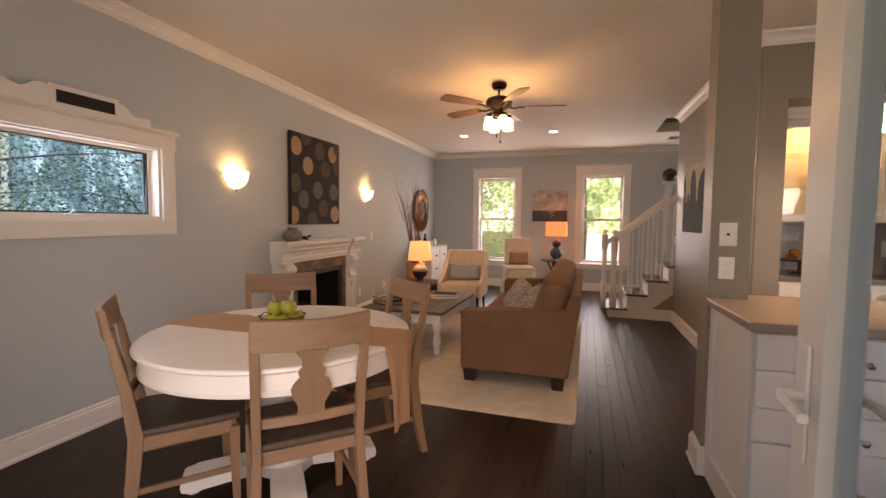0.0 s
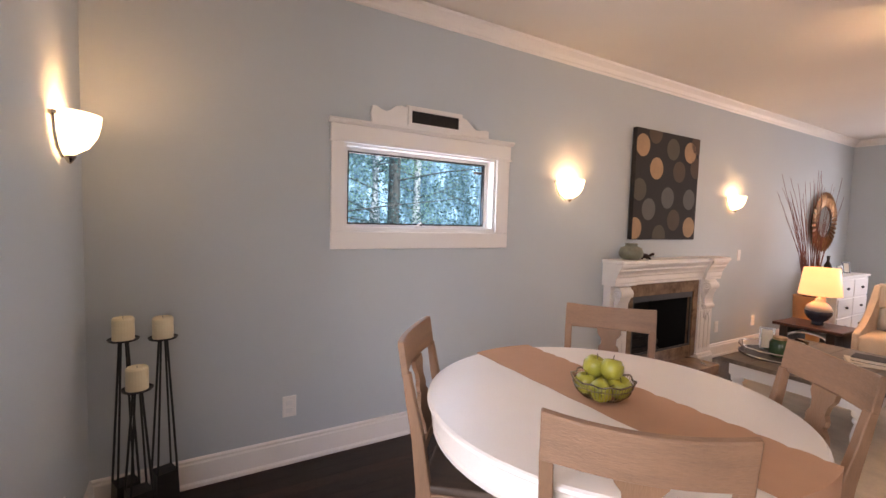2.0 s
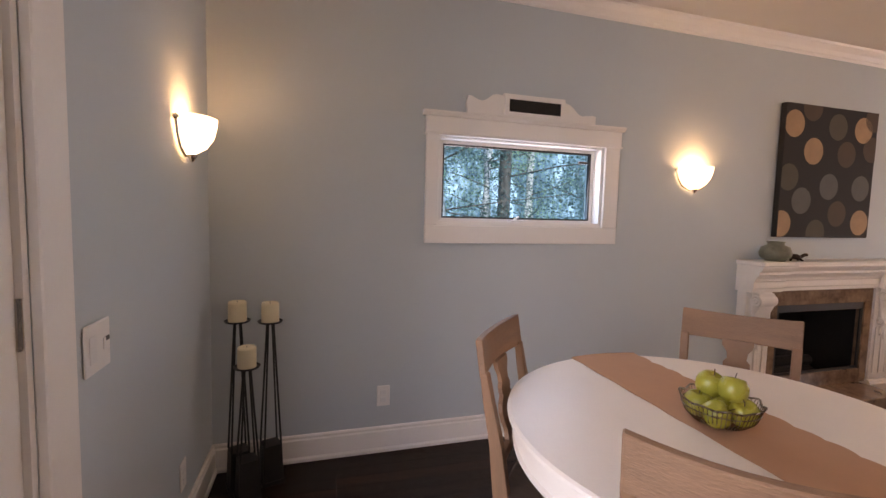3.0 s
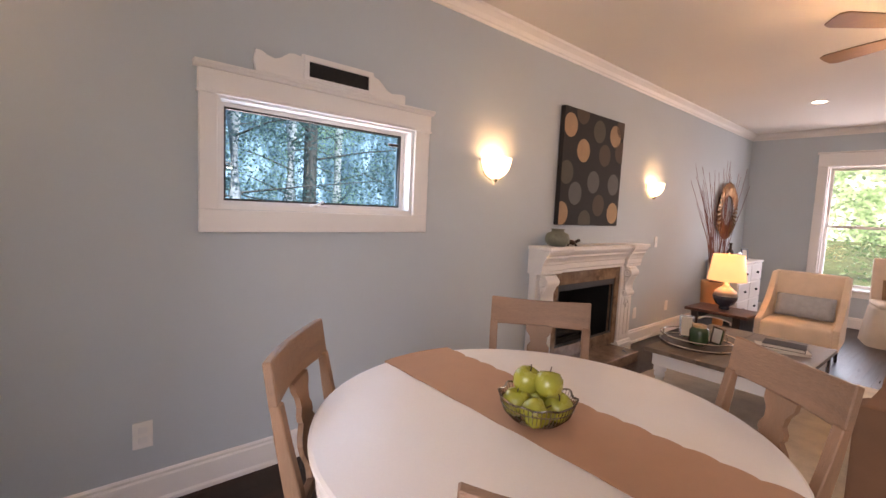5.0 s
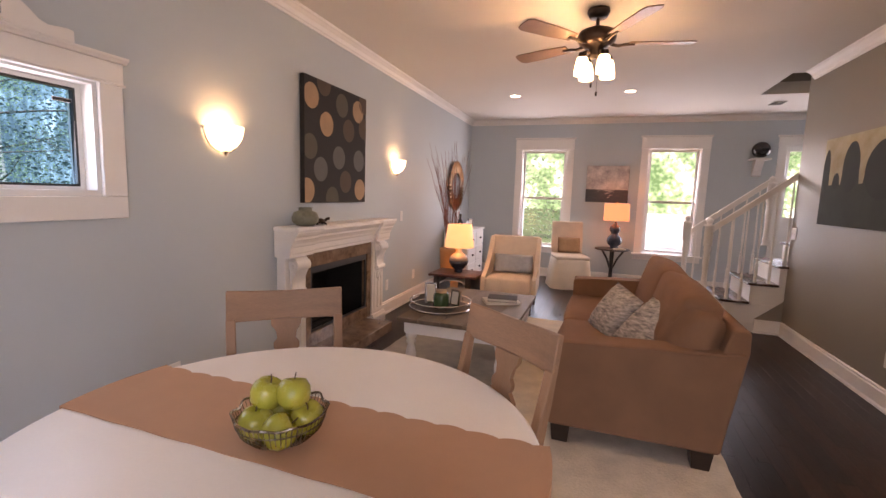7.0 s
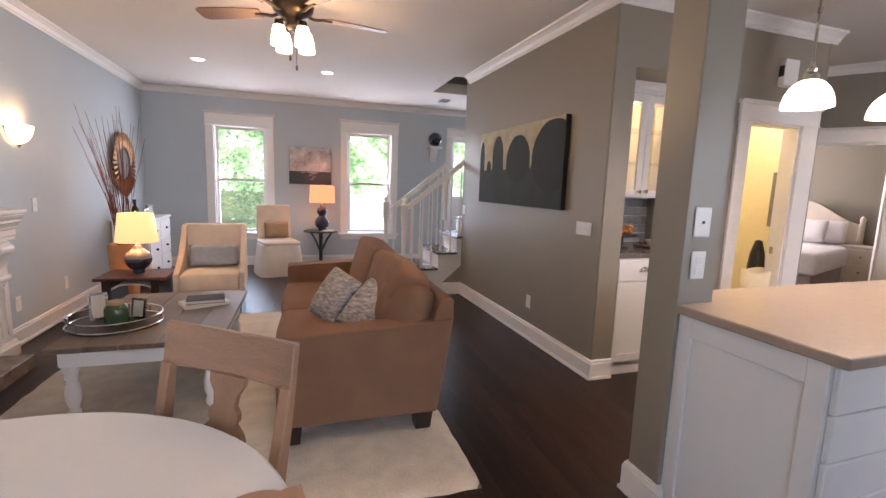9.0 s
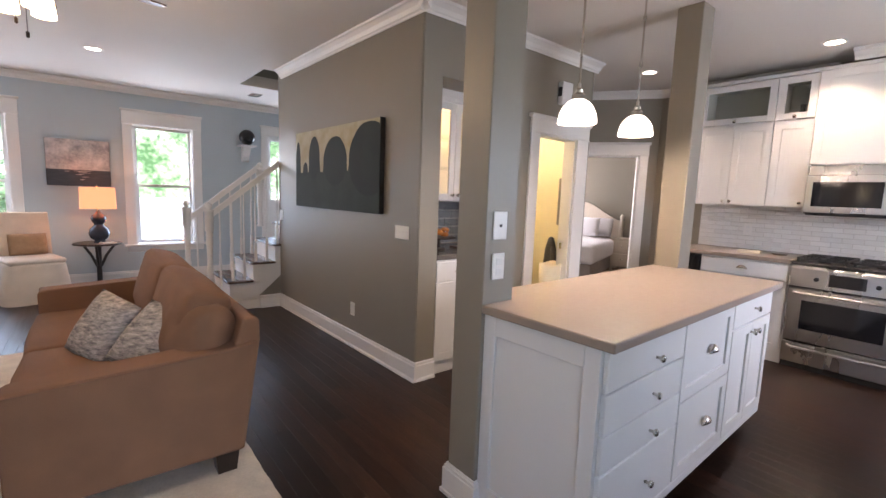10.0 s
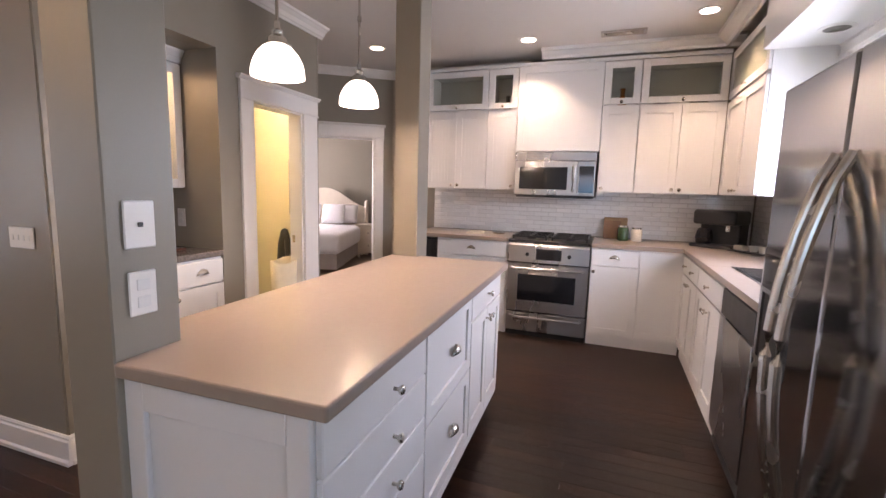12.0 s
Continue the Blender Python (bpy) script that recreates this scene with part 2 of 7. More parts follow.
leafy(LEAF, (0.46, 0.62, 0.36))
leafy(LEAF_SHADED, (0.10, 0.19, 0.16))
GRASS = mat("grass", (0.09, 0.13, 0.04), 0.95, 0.3, 0.6, 0.3, 40)
SHADE = glow("warm_lamp_shade", (1.0, 0.56, 0.25), 1.0)
SHADE_2 = glow("orange_lamp_shade", (1.0, 0.38, 0.17), 0.85)
FROST = glow("lit_frosted_glass", (1.0, 0.80, 0.50), 4.5)
FROST_FAN = glow("lit_fan_glass", (1.0, 0.80, 0.50), 8.0)
FROST_P = glow("lit_pendant_glass", (1.0, 0.93, 0.82), 3.4)
LED = glow("lit_downlight", (1.0, 0.90, 0.74), 14.0)
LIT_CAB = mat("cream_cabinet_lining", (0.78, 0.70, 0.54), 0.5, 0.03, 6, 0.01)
CLEAR = glass_mat("clear_glass", (0.98, 0.99, 0.98))
# Cool cast of the daylight outside, put into this pane's tint.
WEST_GLASS = glass_mat("daylight_blue_glass", (0.62, 0.86, 1.0))
BLUISH = glass_mat("window_glass", (0.86, 0.94, 1.0))
SMOKE = glass_mat("cabinet_glass", (0.90, 0.91, 0.86), 0.12)

# ---- tools ----


def part(name, bm, material, parent=None, label="", smooth=False):
    me = bpy.data.meshes.new(name)
    bmesh.ops.recalc_face_normals(bm, faces=bm.faces)
    bm.to_mesh(me)
    bm.free()
    me.materials.append(material)
    if smooth:
        me.polygons.foreach_set("use_smooth", [True] * len(me.polygons))
    ob = new(name, me)
    ob.parent = parent
    if label:
        ob["label"] = label
    return ob


def about(x, y, degrees):
    """A turn about an upright axis through x, y."""
    return Matrix.Translation((x, y, 0)) @ Matrix.Rotation(radians(degrees), 4, "Z") @ Matrix.Translation((-x, -y, 0))


# the walls stand a little askew to the axes: each wall and what hangs on it shares one turn
STRAIGHT = Matrix.Identity(4)
WEST = about(-3.02, 3.2, 1.15)
PARTITION = about(1.11, 4.48, 1.3)
HALL = Matrix.Translation((0, 0.05, 0)) @ about(1.11, 4.45, 1.0)
ISLAND = about(0.53, 2.63, 1.8)
SWING = STRAIGHT


def thing(name, x, y, z, turn=0.0, label="", category="", group=""):
    ob = new(name)
    ob.matrix_basis = SWING @ pose(x, y, z, 0, 0, turn)
    return tagged(ob, label, category, group)


def structure(name, bm, material, label=""):
    ob = part(name, bm, material)
    ob.matrix_basis = SWING
    return tagged(ob, label, "", "", "structure")


def box(x0, x1, y0, y1, z0, z1, bevel=0.0, bm=None, segs=1):
    own = bm is None or bevel > 0
    b = bmesh.new() if own else bm
    vs = [b.verts.new((x, y, z)) for x in (x0, x1) for y in (y0, y1) for z in (z0, z1)]
    for f in ((0, 1, 3, 2), (4, 6, 7, 5), (0, 4, 5, 1), (2, 3, 7, 6), (0, 2, 6, 4), (1, 5, 7, 3)):
        b.faces.new([vs[i] for i in f])
    if bevel > 0:
        bmesh.ops.bevel(b, geom=b.edges[:], offset=bevel, segments=segs, affect="EDGES", profile=0.5)
        if bm is not None:
            me = bpy.data.meshes.new("tmp")
            b.to_mesh(me)
            b.free()
            bm.from_mesh(me)
            bpy.data.meshes.remove(me)
            return bm
    return b


def prism(outline, axis, a, b_, bevel=0.0, bm=None):
    """A flat outline in the two other axes, pushed from a to b_ along an axis."""
    b = bmesh.new() if bm is None else bm
    def at(u, v, w):
        return {"x": (w, u, v), "y": (u, w, v), "z": (u, v, w)}[axis]
    lo, hi = [b.verts.new(at(u, v, a)) for u, v in outline], [b.verts.new(at(u, v, b_)) for u, v in outline]
    b.faces.new(lo)
    b.faces.new(hi[::-1])
    n = len(lo)
    for i in range(n):
        b.faces.new((lo[i], lo[(i + 1) % n], hi[(i + 1) % n], hi[i]))
    if bevel:
        bmesh.ops.bevel(b, geom=b.edges[:], offset=bevel, segments=2, affect="EDGES", profile=0.5)
    return b


def lathe(profile, segs=24, cx=0.0, cy=0.0, bm=None, squash=1.0):
    b = bmesh.new() if bm is None else bm
    rings = []
    for r, z in profile:
        rings.append([b.verts.new((cx + r * math.cos(6.28318 * i / segs), cy + squash * r * math.sin(6.28318 * i / segs), z)) for i in range(segs)])
    for p, q in zip(rings, rings[1:]):
        for i in range(segs):
            j = (i + 1) % segs
            b.faces.new((p[i], p[j], q[j], q[i]))
    r0, z0, r1, z1 = *profile[0], *profile[-1]
    if min(r0, r1) > 0.025 and abs(z0 - z1) < 0.1 and abs(r0 - r1) < 0.02 and len(profile) > 3:
        for i in range(segs):
            j = (i + 1) % segs
            b.faces.new((rings[-1][i], rings[-1][j], rings[0][j], rings[0][i]))
    else:
        if r0 > 1e-4:
            b.faces.new(rings[0][::-1])
        if r1 > 1e-4:
            b.faces.new(rings[-1])
    bmesh.ops.remove_doubles(b, verts=b.verts, dist=1e-5)
    return b


def tube(points, radius, segs=8, bm=None, taper=1.0, closed=False):
    b = bmesh.new() if bm is None else bm
    pts = [Vector(p) for p in points]
    n, rings = len(pts), []
    for i, p in enumerate(pts):
        a, c = (pts[i - 1] if i or closed else p), (pts[(i + 1) % n] if i < n - 1 or closed else p)
        d = (c - a).normalized()
        u = d.cross(Vector((0, 0, 1)))
        u = u.normalized() if u.length > 1e-3 else Vector((1, 0, 0))
        v = d.cross(u)
        r = radius * (1 + (taper - 1) * i / max(1, n - 1))
        rings.append([b.verts.new(p + r * (u * math.cos(6.28318 * k / segs) + v * math.sin(6.28318 * k / segs))) for k in range(segs)])
    for p, q in zip(rings, rings[1:] + (rings[:1] if closed else [])):
        for k in range(segs):
            m = (k + 1) % segs
            b.faces.new((p[k], p[m], q[m], q[k]))
    if not closed:
        b.faces.new(rings[0][::-1])
        b.faces.new(rings[-1])
    return b


def pillow(w, h, t, puff=0.55, seed=0, bm=None):
    """A soft cushion standing in x and z, thick in y."""
    b = bmesh.new() if bm is None else bm
    n, grid = 12, []
    for s in (-1, 1):
        rows = []
        for i in range(n + 1):
            row = []
            for j in range(n + 1):
                u, v = 2 * i / n - 1, 2 * j / n - 1
                e = max(0.0, (1 - u ** 4) * (1 - v ** 4)) ** puff
                pinch = 1 - 0.06 * (1 - (1 - u * u) * (1 - v * v))
                k = noise.noise((u * 1.7 + seed, v * 1.7, s)) * 0.12 * e
                row.append(b.verts.new((u * w / 2 * pinch, s * t / 2 * (e * (1 + k)), v * h / 2 * pinch)))
            rows.append(row)
        grid.append(rows)
    for rows in grid:
        for i in range(n):
            for j in range(n):
                b.faces.new((rows[i][j], rows[i + 1][j], rows[i + 1][j + 1], rows[i][j + 1]))
    bmesh.ops.remove_doubles(b, verts=b.verts, dist=1e-4)
    return b


def soft_box(x0, x1, y0, y1, z0, z1, r=0.03, swell=0.0, seed=0.0):
    b = box(x0, x1, y0, y1, z0, z1, r, None, 3)
    if swell:
        bmesh.ops.subdivide_edges(b, edges=b.edges[:], cuts=2, use_grid_fill=True)
        c, h = Vector(((x0 + x1) / 2, (y0 + y1) / 2, (z0 + z1) / 2)), Vector(((x1 - x0) / 2, (y1 - y0) / 2, (z1 - z0) / 2))
        for v in b.verts:
            d = v.co - c
            u = [abs(d[i]) / h[i] for i in range(3)]
            for i in range(3):
                o = [u[k] for k in range(3) if k != i]
                e = max(0, 1 - o[0] ** 2) * max(0, 1 - o[1] ** 2)
                if u[i] > 0.9:
                    v.co[i] += math.copysign(swell * e * (1 + 0.25 * noise.noise(v.co * 5 + Vector((seed, 0, 0)))), d[i])
    return b


def turn_bm(b, m):
    bmesh.ops.transform(b, matrix=m, verts=b.verts)
    return b


def slab(axis, a, b_, s0, s1, z0, z1, holes=()):
    """A wall between a and b_ across its axis, from s0 to s1 along it, with holes (s, s, z, z) through it."""
    bm = bmesh.new()
    ss, zs = sorted({s0, s1, *[h[0] for h in holes], *[h[1] for h in holes]}), sorted({z0, z1, *[h[2] for h in holes], *[h[3] for h in holes]})
    def solid(i, j):
        if not (0 <= i < len(ss) - 1 and 0 <= j < len(zs) - 1):
            return False
        s, z = (ss[i] + ss[i + 1]) / 2, (zs[j] + zs[j + 1]) / 2
        return not any(h[0] < s < h[1] and h[2] < z < h[3] for h in holes)
    def v(s, z, w):
        return bm.verts.new((w, s, z) if axis == "x" else (s, w, z) if axis == "y" else (s, z, w))
    for i in range(len(ss) - 1):
        for j in range(len(zs) - 1):
            if not solid(i, j):
                continue
            s, t, z, q = ss[i], ss[i + 1], zs[j], zs[j + 1]
            for w in (a, b_):
                bm.faces.new((v(s, z, w), v(t, z, w), v(t, q, w), v(s, q, w)))
            for di, dj, e in ((-1, 0, ((s, z), (s, q))), (1, 0, ((t, z), (t, q))), (0, -1, ((s, z), (t, z))), (0, 1, ((s, q), (t, q)))):
                if not solid(i + di, j + dj):
                    (p0, p1), (p2, p3) = e
                    bm.faces.new((v(p0, p1, a), v(p2, p3, a), v(p2, p3, b_), v(p0, p1, b_)))
    bmesh.ops.remove_doubles(bm, verts=bm.verts, dist=1e-5)
    return bm


def moulding(name, profile, start, end, material=None, label=""):
    """A profile (out from the wall, up) run along a wall from start to end; out is to the left of the way."""
    s, e = Vector((*start, 0)), Vector((*end, 0))
    d = (e - s).normalized()
    out = Vector((-d.y, d.x, 0))
    bm = bmesh.new()
    rings = [[bm.verts.new(p + out * u + Vector((0, 0, w))) for u, w in profile] for p in (s, e)]
    n = len(profile)
    for i in range(n):
        bm.faces.new((rings[0][i], rings[0][(i + 1) % n], rings[1][(i + 1) % n], rings[1][i]))
    bm.faces.new(rings[0])
    bm.faces.new(rings[1][::-1])
    return structure(name, bm, material or WHITE, label)

# ---- structure ----
H = 2.70
CROWN = [(0, H - 0.088), (0.011, H - 0.088), (0.016, H - 0.076), (0.026, H - 0.070), (0.040, H - 0.044), (0.068, H - 0.024), (0.080, H - 0.019), (0.086, H - 0.004), (0, H - 0.004)]
BASE = [(0, 0.003), (0.026, 0.003), (0.026, 0.02), (0.018, 0.03), (0.017, 0.122), (0.011, 0.13), (0.013, 0.142), (0.006, 0.15), (0, 0.15)]
SKIRTING = "tall white painted baseboard with a moulded cap"
CORNICE = "white painted crown moulding under the ceiling"

SWING = WEST
structure("wall_west", slab("x", -3.18, -3.02, 0.64, 9.76, 0, H, [(1.983, 3.086, 1.315, 1.83), (4.60, 5.59, 0.10, 0.76)]), BLUE_WALL, "blue-grey painted plaster wall with a wide high window")
SWING = STRAIGHT
structure("wall_north", slab("y", 9.6, 9.76, -3.19, 3.44, 0, H, [(-2.20, -1.45, 0.53, 2.19), (-0.18, 0.56, 0.53, 2.21), (1.66, 2.51, 0.0, 2.25)]), BLUE_WALL, "blue-grey painted plaster wall with two tall windows")
structure("wall_south", slab("y", 0.64, 0.80, -3.02, 0.95, 0, H, [(-1.52, 0.365, 0, 2.06)]), BLUE_WALL, "blue-grey painted wall with glazed double doors")
structure("wall_south_kitchen", slab("y", 0.72, 0.88, 0.95, 4.65, 0, H, [(2.33, 3.18, 1.08, 2.24)]), TAUPE, "taupe painted kitchen wall with a window above the sink")
SWING = PARTITION
structure("wall_taupe", slab("x", 1.11, 1.25, 4.51, 7.24, 0, H), TAUPE, "taupe painted partition wall")
SWING = HALL
structure("wall_hall", slab("y", 4.45, 4.57, 1.115, 3.14, 0, H, [(1.285, 2.09, 0, 2.225), (2.385, 2.945, 0, 1.96)]), TAUPE, "taupe painted wall with a niche and a doorway")
SWING = STRAIGHT
structure("wall_east", slab("x", 4.65, 4.79, 0.72, 4.62, 0, H), TAUPE, "taupe painted kitchen wall")
structure("wall_entry", slab("x", 3.30, 3.44, 5.95, 9.6, 0, H), BLUE_WALL, "blue-grey painted wall behind the stairs")
# niche
SWING = HALL
structure("wall_niche_back", slab("y", 5.10, 5.22, 1.25, 2.18, 0, H), TAUPE)
structure("wall_niche_side", slab("x", 2.09, 2.15, 4.57, 5.10, 0, H), TAUPE)
structure("niche_ceiling", box(1.25, 2.09, 4.572, 5.10, 2.225, 2.30), TAUPE)
# small yellow room
structure("wall_closet_west", slab("x", 2.152, 2.20, 4.57, 5.95, 0, H), YELLOW, "yellow painted wall of a small lit room")
structure("wall_closet_north", slab("y", 5.95, 6.05, 2.0, 3.95, 0, H), YELLOW, "yellow painted wall of a small lit room")


def oblique_wall(name, p, q, thick, material, hole=None, label=""):
    p, q = Vector((*p, 0)), Vector((*q, 0))
    d = q - p
    bm = slab("y", 0, thick, 0, d.length, 0, H, [hole] if hole else [])
    turn_bm(bm, Matrix.Translation(p) @ Matrix.Rotation(math.atan2(d.y, d.x), 4, "Z"))
    return structure(name, bm, material, label)


oblique_wall("wall_closet_east", (3.16, 4.57), (3.85, 5.95), 0.02, YELLOW)
oblique_wall("wall_hall_side", (3.14, 4.45), (3.86, 5.92), -0.02, TAUPE)
SWING = STRAIGHT
BD_P, BD_Q = Vector((4.66, 4.56)), Vector((3.80, 5.78))
oblique_wall("wall_bedroom", BD_P, BD_Q, -0.12, TAUPE, (0.22, 1.07, 0, 1.95), "taupe painted angled wall with the bedroom doorway")
# bedroom shell
structure("wall_bedroom_south", slab("y", 4.50, 4.62, 4.79, 9.4, 0, H), TAUPE)
structure("wall_bedroom_north", slab("y", 9.4, 9.52, 3.44, 9.4, 0, H, [(5.5, 6.9, 0.8, 2.2)]), TAUPE)
oblique_wall("wall_bedroom_head", (8.72, 4.6), (7.12, 9.4), -0.12, TAUPE, None, "taupe painted bedroom wall behind the bed")
structure("bedroom_carpet", box(3.3, 9.4, 4.6, 9.4, -0.02, 0.012), CARPET, "beige carpet in the bedroom")

ceil = slab("z", H, H + 0.14, -3.18, 9.5, 0.5, 9.8, [(0.88, 3.29, 7.21, 8.20)])
structure("ceiling", ceil, CEILING, "smooth matt painted ceiling")
shaft = slab("z", 4.0, 4.1, 0.7, 3.4, 7.0, 8.4)
structure("stairwell_ceiling", shaft, TAUPE)
for nm, bm in (("wall_stairwell_west", slab("x", 0.80, 0.88, 7.13, 8.28, H + 0.14, 4.0)), ("wall_stairwell_south", slab("y", 7.13, 7.21, 0.88, 3.37, H + 0.14, 4.0)),
               ("wall_stairwell_north", slab("y", 8.20, 8.28, 0.88, 3.37, H + 0.14, 4.0)), ("wall_stairwell_east", slab("x", 3.29, 3.37, 7.21, 8.20, H + 0.14, 4.0))):
    structure(nm, bm, TAUPE)
structure("subfloor", box(-3.18, 9.5, 0.3, 9.76, -0.2, -0.021), DARKWOOD, "dark floor boards in the unlit parts")

# columns at the island
for nm, x0, x1, y0, y1 in (("column_1", 0.53, 0.712, 3.222, 3.40), ("column_2", 2.452, 2.622, 3.275, 3.445)):
    structure(nm, box(x0, x1, y0, y1, 0, H, 0.004), TAUPE, "square taupe painted column rising from island to ceiling")
pl = bmesh.new()
for z0, z1, g in ((0.003, 0.02, 0.026), (0.02, 0.125, 0.018), (0.125, 0.14, 0.013), (0.14, 0.15, 0.006)):
    box(0.53 - g, 0.712 + 0.004, 3.222 - g, 3.40 + g, z0, z1, 0, pl)
structure("baseboard_column", pl, WHITE, "white moulded plinth round the foot of the column")

# crown mouldings and baseboards, wall by wall
DEEP_CROWN = [(0, H - 0.088), (0.02, H - 0.088), (0.03, H - 0.066), (0.08, H - 0.036), (0.10, H - 0.031), (0.105, H - 0.004), (0, H - 0.004)]
SWING = WEST
moulding("crown", CROWN, (-3.02, 9.62), (-3.02, 0.80), None, CORNICE)
moulding("baseboard", BASE, (-3.02, 9.62), (-3.02, 5.92), None, SKIRTING)
moulding("baseboard", BASE, (-3.02, 4.265), (-3.02, 0.80), None, SKIRTING)
SWING = PARTITION
moulding("crown", CROWN, (1.11, 4.51 - 0.082), (1.11, 7.14), None, CORNICE)
moulding("baseboard", BASE, (1.11, 4.505 - 0.026), (1.11, 7.2), None, SKIRTING)
SWING = HALL
moulding("crown", CROWN, (3.14 + 0.082, 4.45), (1.11 - 0.05, 4.45), None, CORNICE)
moulding("crown", CROWN, (3.86, 5.92), (3.14, 4.45), None, CORNICE)
moulding("baseboard", BASE, (1.284, 4.45), (1.11 - 0.002, 4.45), None, SKIRTING)
moulding("baseboard", BASE, (2.19, 4.45), (2.09, 4.45), None, SKIRTING)
SWING = STRAIGHT
moulding("crown", CROWN, (3.3, 9.6), (-3.15, 9.6), None, CORNICE)
moulding("crown", CROWN, (-3.02, 0.80), (0.95, 0.80), None, CORNICE)
moulding("crown", CROWN, (4.65, 2.98), (4.65, 4.62), None, CORNICE)
moulding("crown", CROWN, BD_P, BD_Q, None, CORNICE)
moulding("baseboard", BASE, (1.54, 9.6), (-3.15, 9.6), None, SKIRTING)
moulding("baseboard", BASE, (-3.02, 0.80), (-1.66, 0.80), None, SKIRTING)
moulding("baseboard", BASE, (1.06, 7.20), (0.80, 7.20), None, SKIRTING)
# deeper cornice in front of the kitchen cabinets
moulding("crown", DEEP_CROWN, (4.28, 1.20), (4.28, 2.82), None, CORNICE)
moulding("crown", DEEP_CROWN, (2.2, 1.30), (4.28, 1.30), None, CORNICE)

# ---- casings, windows and doors ----
CASE_L = "white painted casing with a capped head board"


def casing(name, place, turn, w0, w1, top, bottom=None, width=0.11, head=0.125, sill=False, far=None):
    """Casing round an opening from w0 to w1: local x along the wall, local -y into the room."""
    ob = tagged(new(name), CASE_L, "", "", "structure")
    ob.matrix_basis = SWING @ pose(*place, 0, 0, turn)
    lo = bottom if bottom is not None else 0.003
    e0, e1 = w0 - width, w1 + (far or width)
    part("side_casing", box(e0, w0, -0.022, 0.0, lo, top, 0.003), WHITE, ob)
    part("side_casing", box(w1, e1, -0.022, 0.0, lo, top, 0.003), WHITE, ob)
    part("head_casing", box(e0 - 0.004, e1 + 0.004, -0.026, 0.0, top + 0.004, top + head, 0.003), WHITE, ob)
    cap = prism([(-0.0, top + head + 0.001), (-0.030, top + head + 0.001), (-0.036, top + head + 0.010), (-0.046, top + head + 0.018), (-0.046, top + head + 0.028), (0, top + head + 0.028)], "x", e0 - 0.02, e1 + 0.02)
    part("cap", cap, WHITE, ob)
    part("bead", box(e0 - 0.010, e1 + 0.010, -0.033, 0.0, top - 0.007, top + 0.003, 0.002), WHITE, ob)
    if bottom is not None and sill:
        part("window_sill", box(w0 - width - 0.03, w1 + width + 0.03, -0.06, 0.0, lo - 0.032, lo - 0.001, 0.005), WHITE, ob)
        part("apron", box(w0 - width, w1 + width, -0.02, 0.0, lo - 0.11, lo - 0.033, 0.003), WHITE, ob)
    elif bottom is not None:
        part("lower_casing", box(e0, e1, -0.022, 0.0, lo - 0.105, lo - 0.001, 0.003), WHITE, ob)
    return ob


def jamb(ob, w0, w1, z0, z1, deep, material=None):
    t = 0.018
    part("jamb", box(w0, w0 + t, 0, deep, z0, z1), material or WHITE, ob)
    part("jamb", box(w1 - t, w1, 0, deep, z0, z1), material or WHITE, ob)
    part("jamb", box(w0 + t, w1 - t, 0, deep, z1 - t, z1), material or WHITE, ob)


def sash(ob, w0, w1, z0, z1, y, rail=0.04, name="sash"):
    bm = bmesh.new()
    box(w0, w0 + rail, y, y + 0.03, z0, z1, 0, bm)
    box(w1 - rail, w1, y, y + 0.03, z0, z1, 0, bm)
    box(w0 + rail, w1 - rail, y, y + 0.03, z0, z0 + rail, 0, bm)
    box(w0 + rail, w1 - rail, y, y + 0.03, z1 - rail, z1, 0, bm)
    fr = part(name, bm, WHITE, ob)
    pane = part("pane", box(w0 + rail, w1 - rail, y + 0.012, y + 0.016, z0 + rail, z1 - rail), BLUISH, fr)
    pane.visible_shadow = False
    return fr


for i, (a, b, top) in enumerate(((-2.20, -1.45, 2.19), (-0.18, 0.56, 2.21))):
    w = casing("window_%d" % (i + 1), (0, 9.6, 0), 0, a, b, top, 0.53, 0.115, 0.17, True)
    w["label"] = "tall white sash window with two panes and wide casing"
    jamb(w, a, b, 0.53, top, 0.15)
    sash(w, a + 0.018, b - 0.018, 1.345, top - 0.018, 0.085, 0.032)
    s = sash(w, a + 0.018, b - 0.018, 0.545, 1.385, 0.05, 0.038)
    part("sash_lock", box((a + b) / 2 - 0.035, (a + b) / 2 + 0.035, 0.03, 0.05, 1.386, 1.40, 0.003), NICKEL, s)

SWING = WEST
w = casing("window_3", (-3.02, -0.022, 0), 90, 2.005, 3.108, 1.83, 1.315, 0.075, 0.097, False, 0.108)
w["label"] = "wide white awning window with a deep reveal and crank"
jamb(w, 2.005, 3.108, 1.315, 1.83, 0.15)
part("jamb", box(2.023, 3.09, 0, 0.15, 1.315, 1.34), WHITE, w)
bm = bmesh.new()
for q in ((2.023, 2.06, 1.34, 1.812), (3.062, 3.09, 1.34, 1.812), (2.06, 3.062, 1.34, 1.362), (2.06, 3.062, 1.786, 1.812)):
    box(q[0], q[1], 0.075, 0.12, q[2], q[3], 0, bm)
fr = part("sash", bm, WHITE, w)
bm = bmesh.new()
for q in ((2.056, 2.064, 1.356, 1.792), (3.056, 3.066, 1.356, 1.792), (2.064, 3.056, 1.356, 1.366), (2.064, 3.056, 1.782, 1.792)):
    box(q[0], q[1], 0.073, 0.098, q[2], q[3], 0, bm)
part("gasket", bm, BLACK_PLASTIC, fr, "black rubber gasket")
pane = part("pane", box(2.064, 3.056, 0.088, 0.092, 1.366, 1.782), WEST_GLASS, fr)
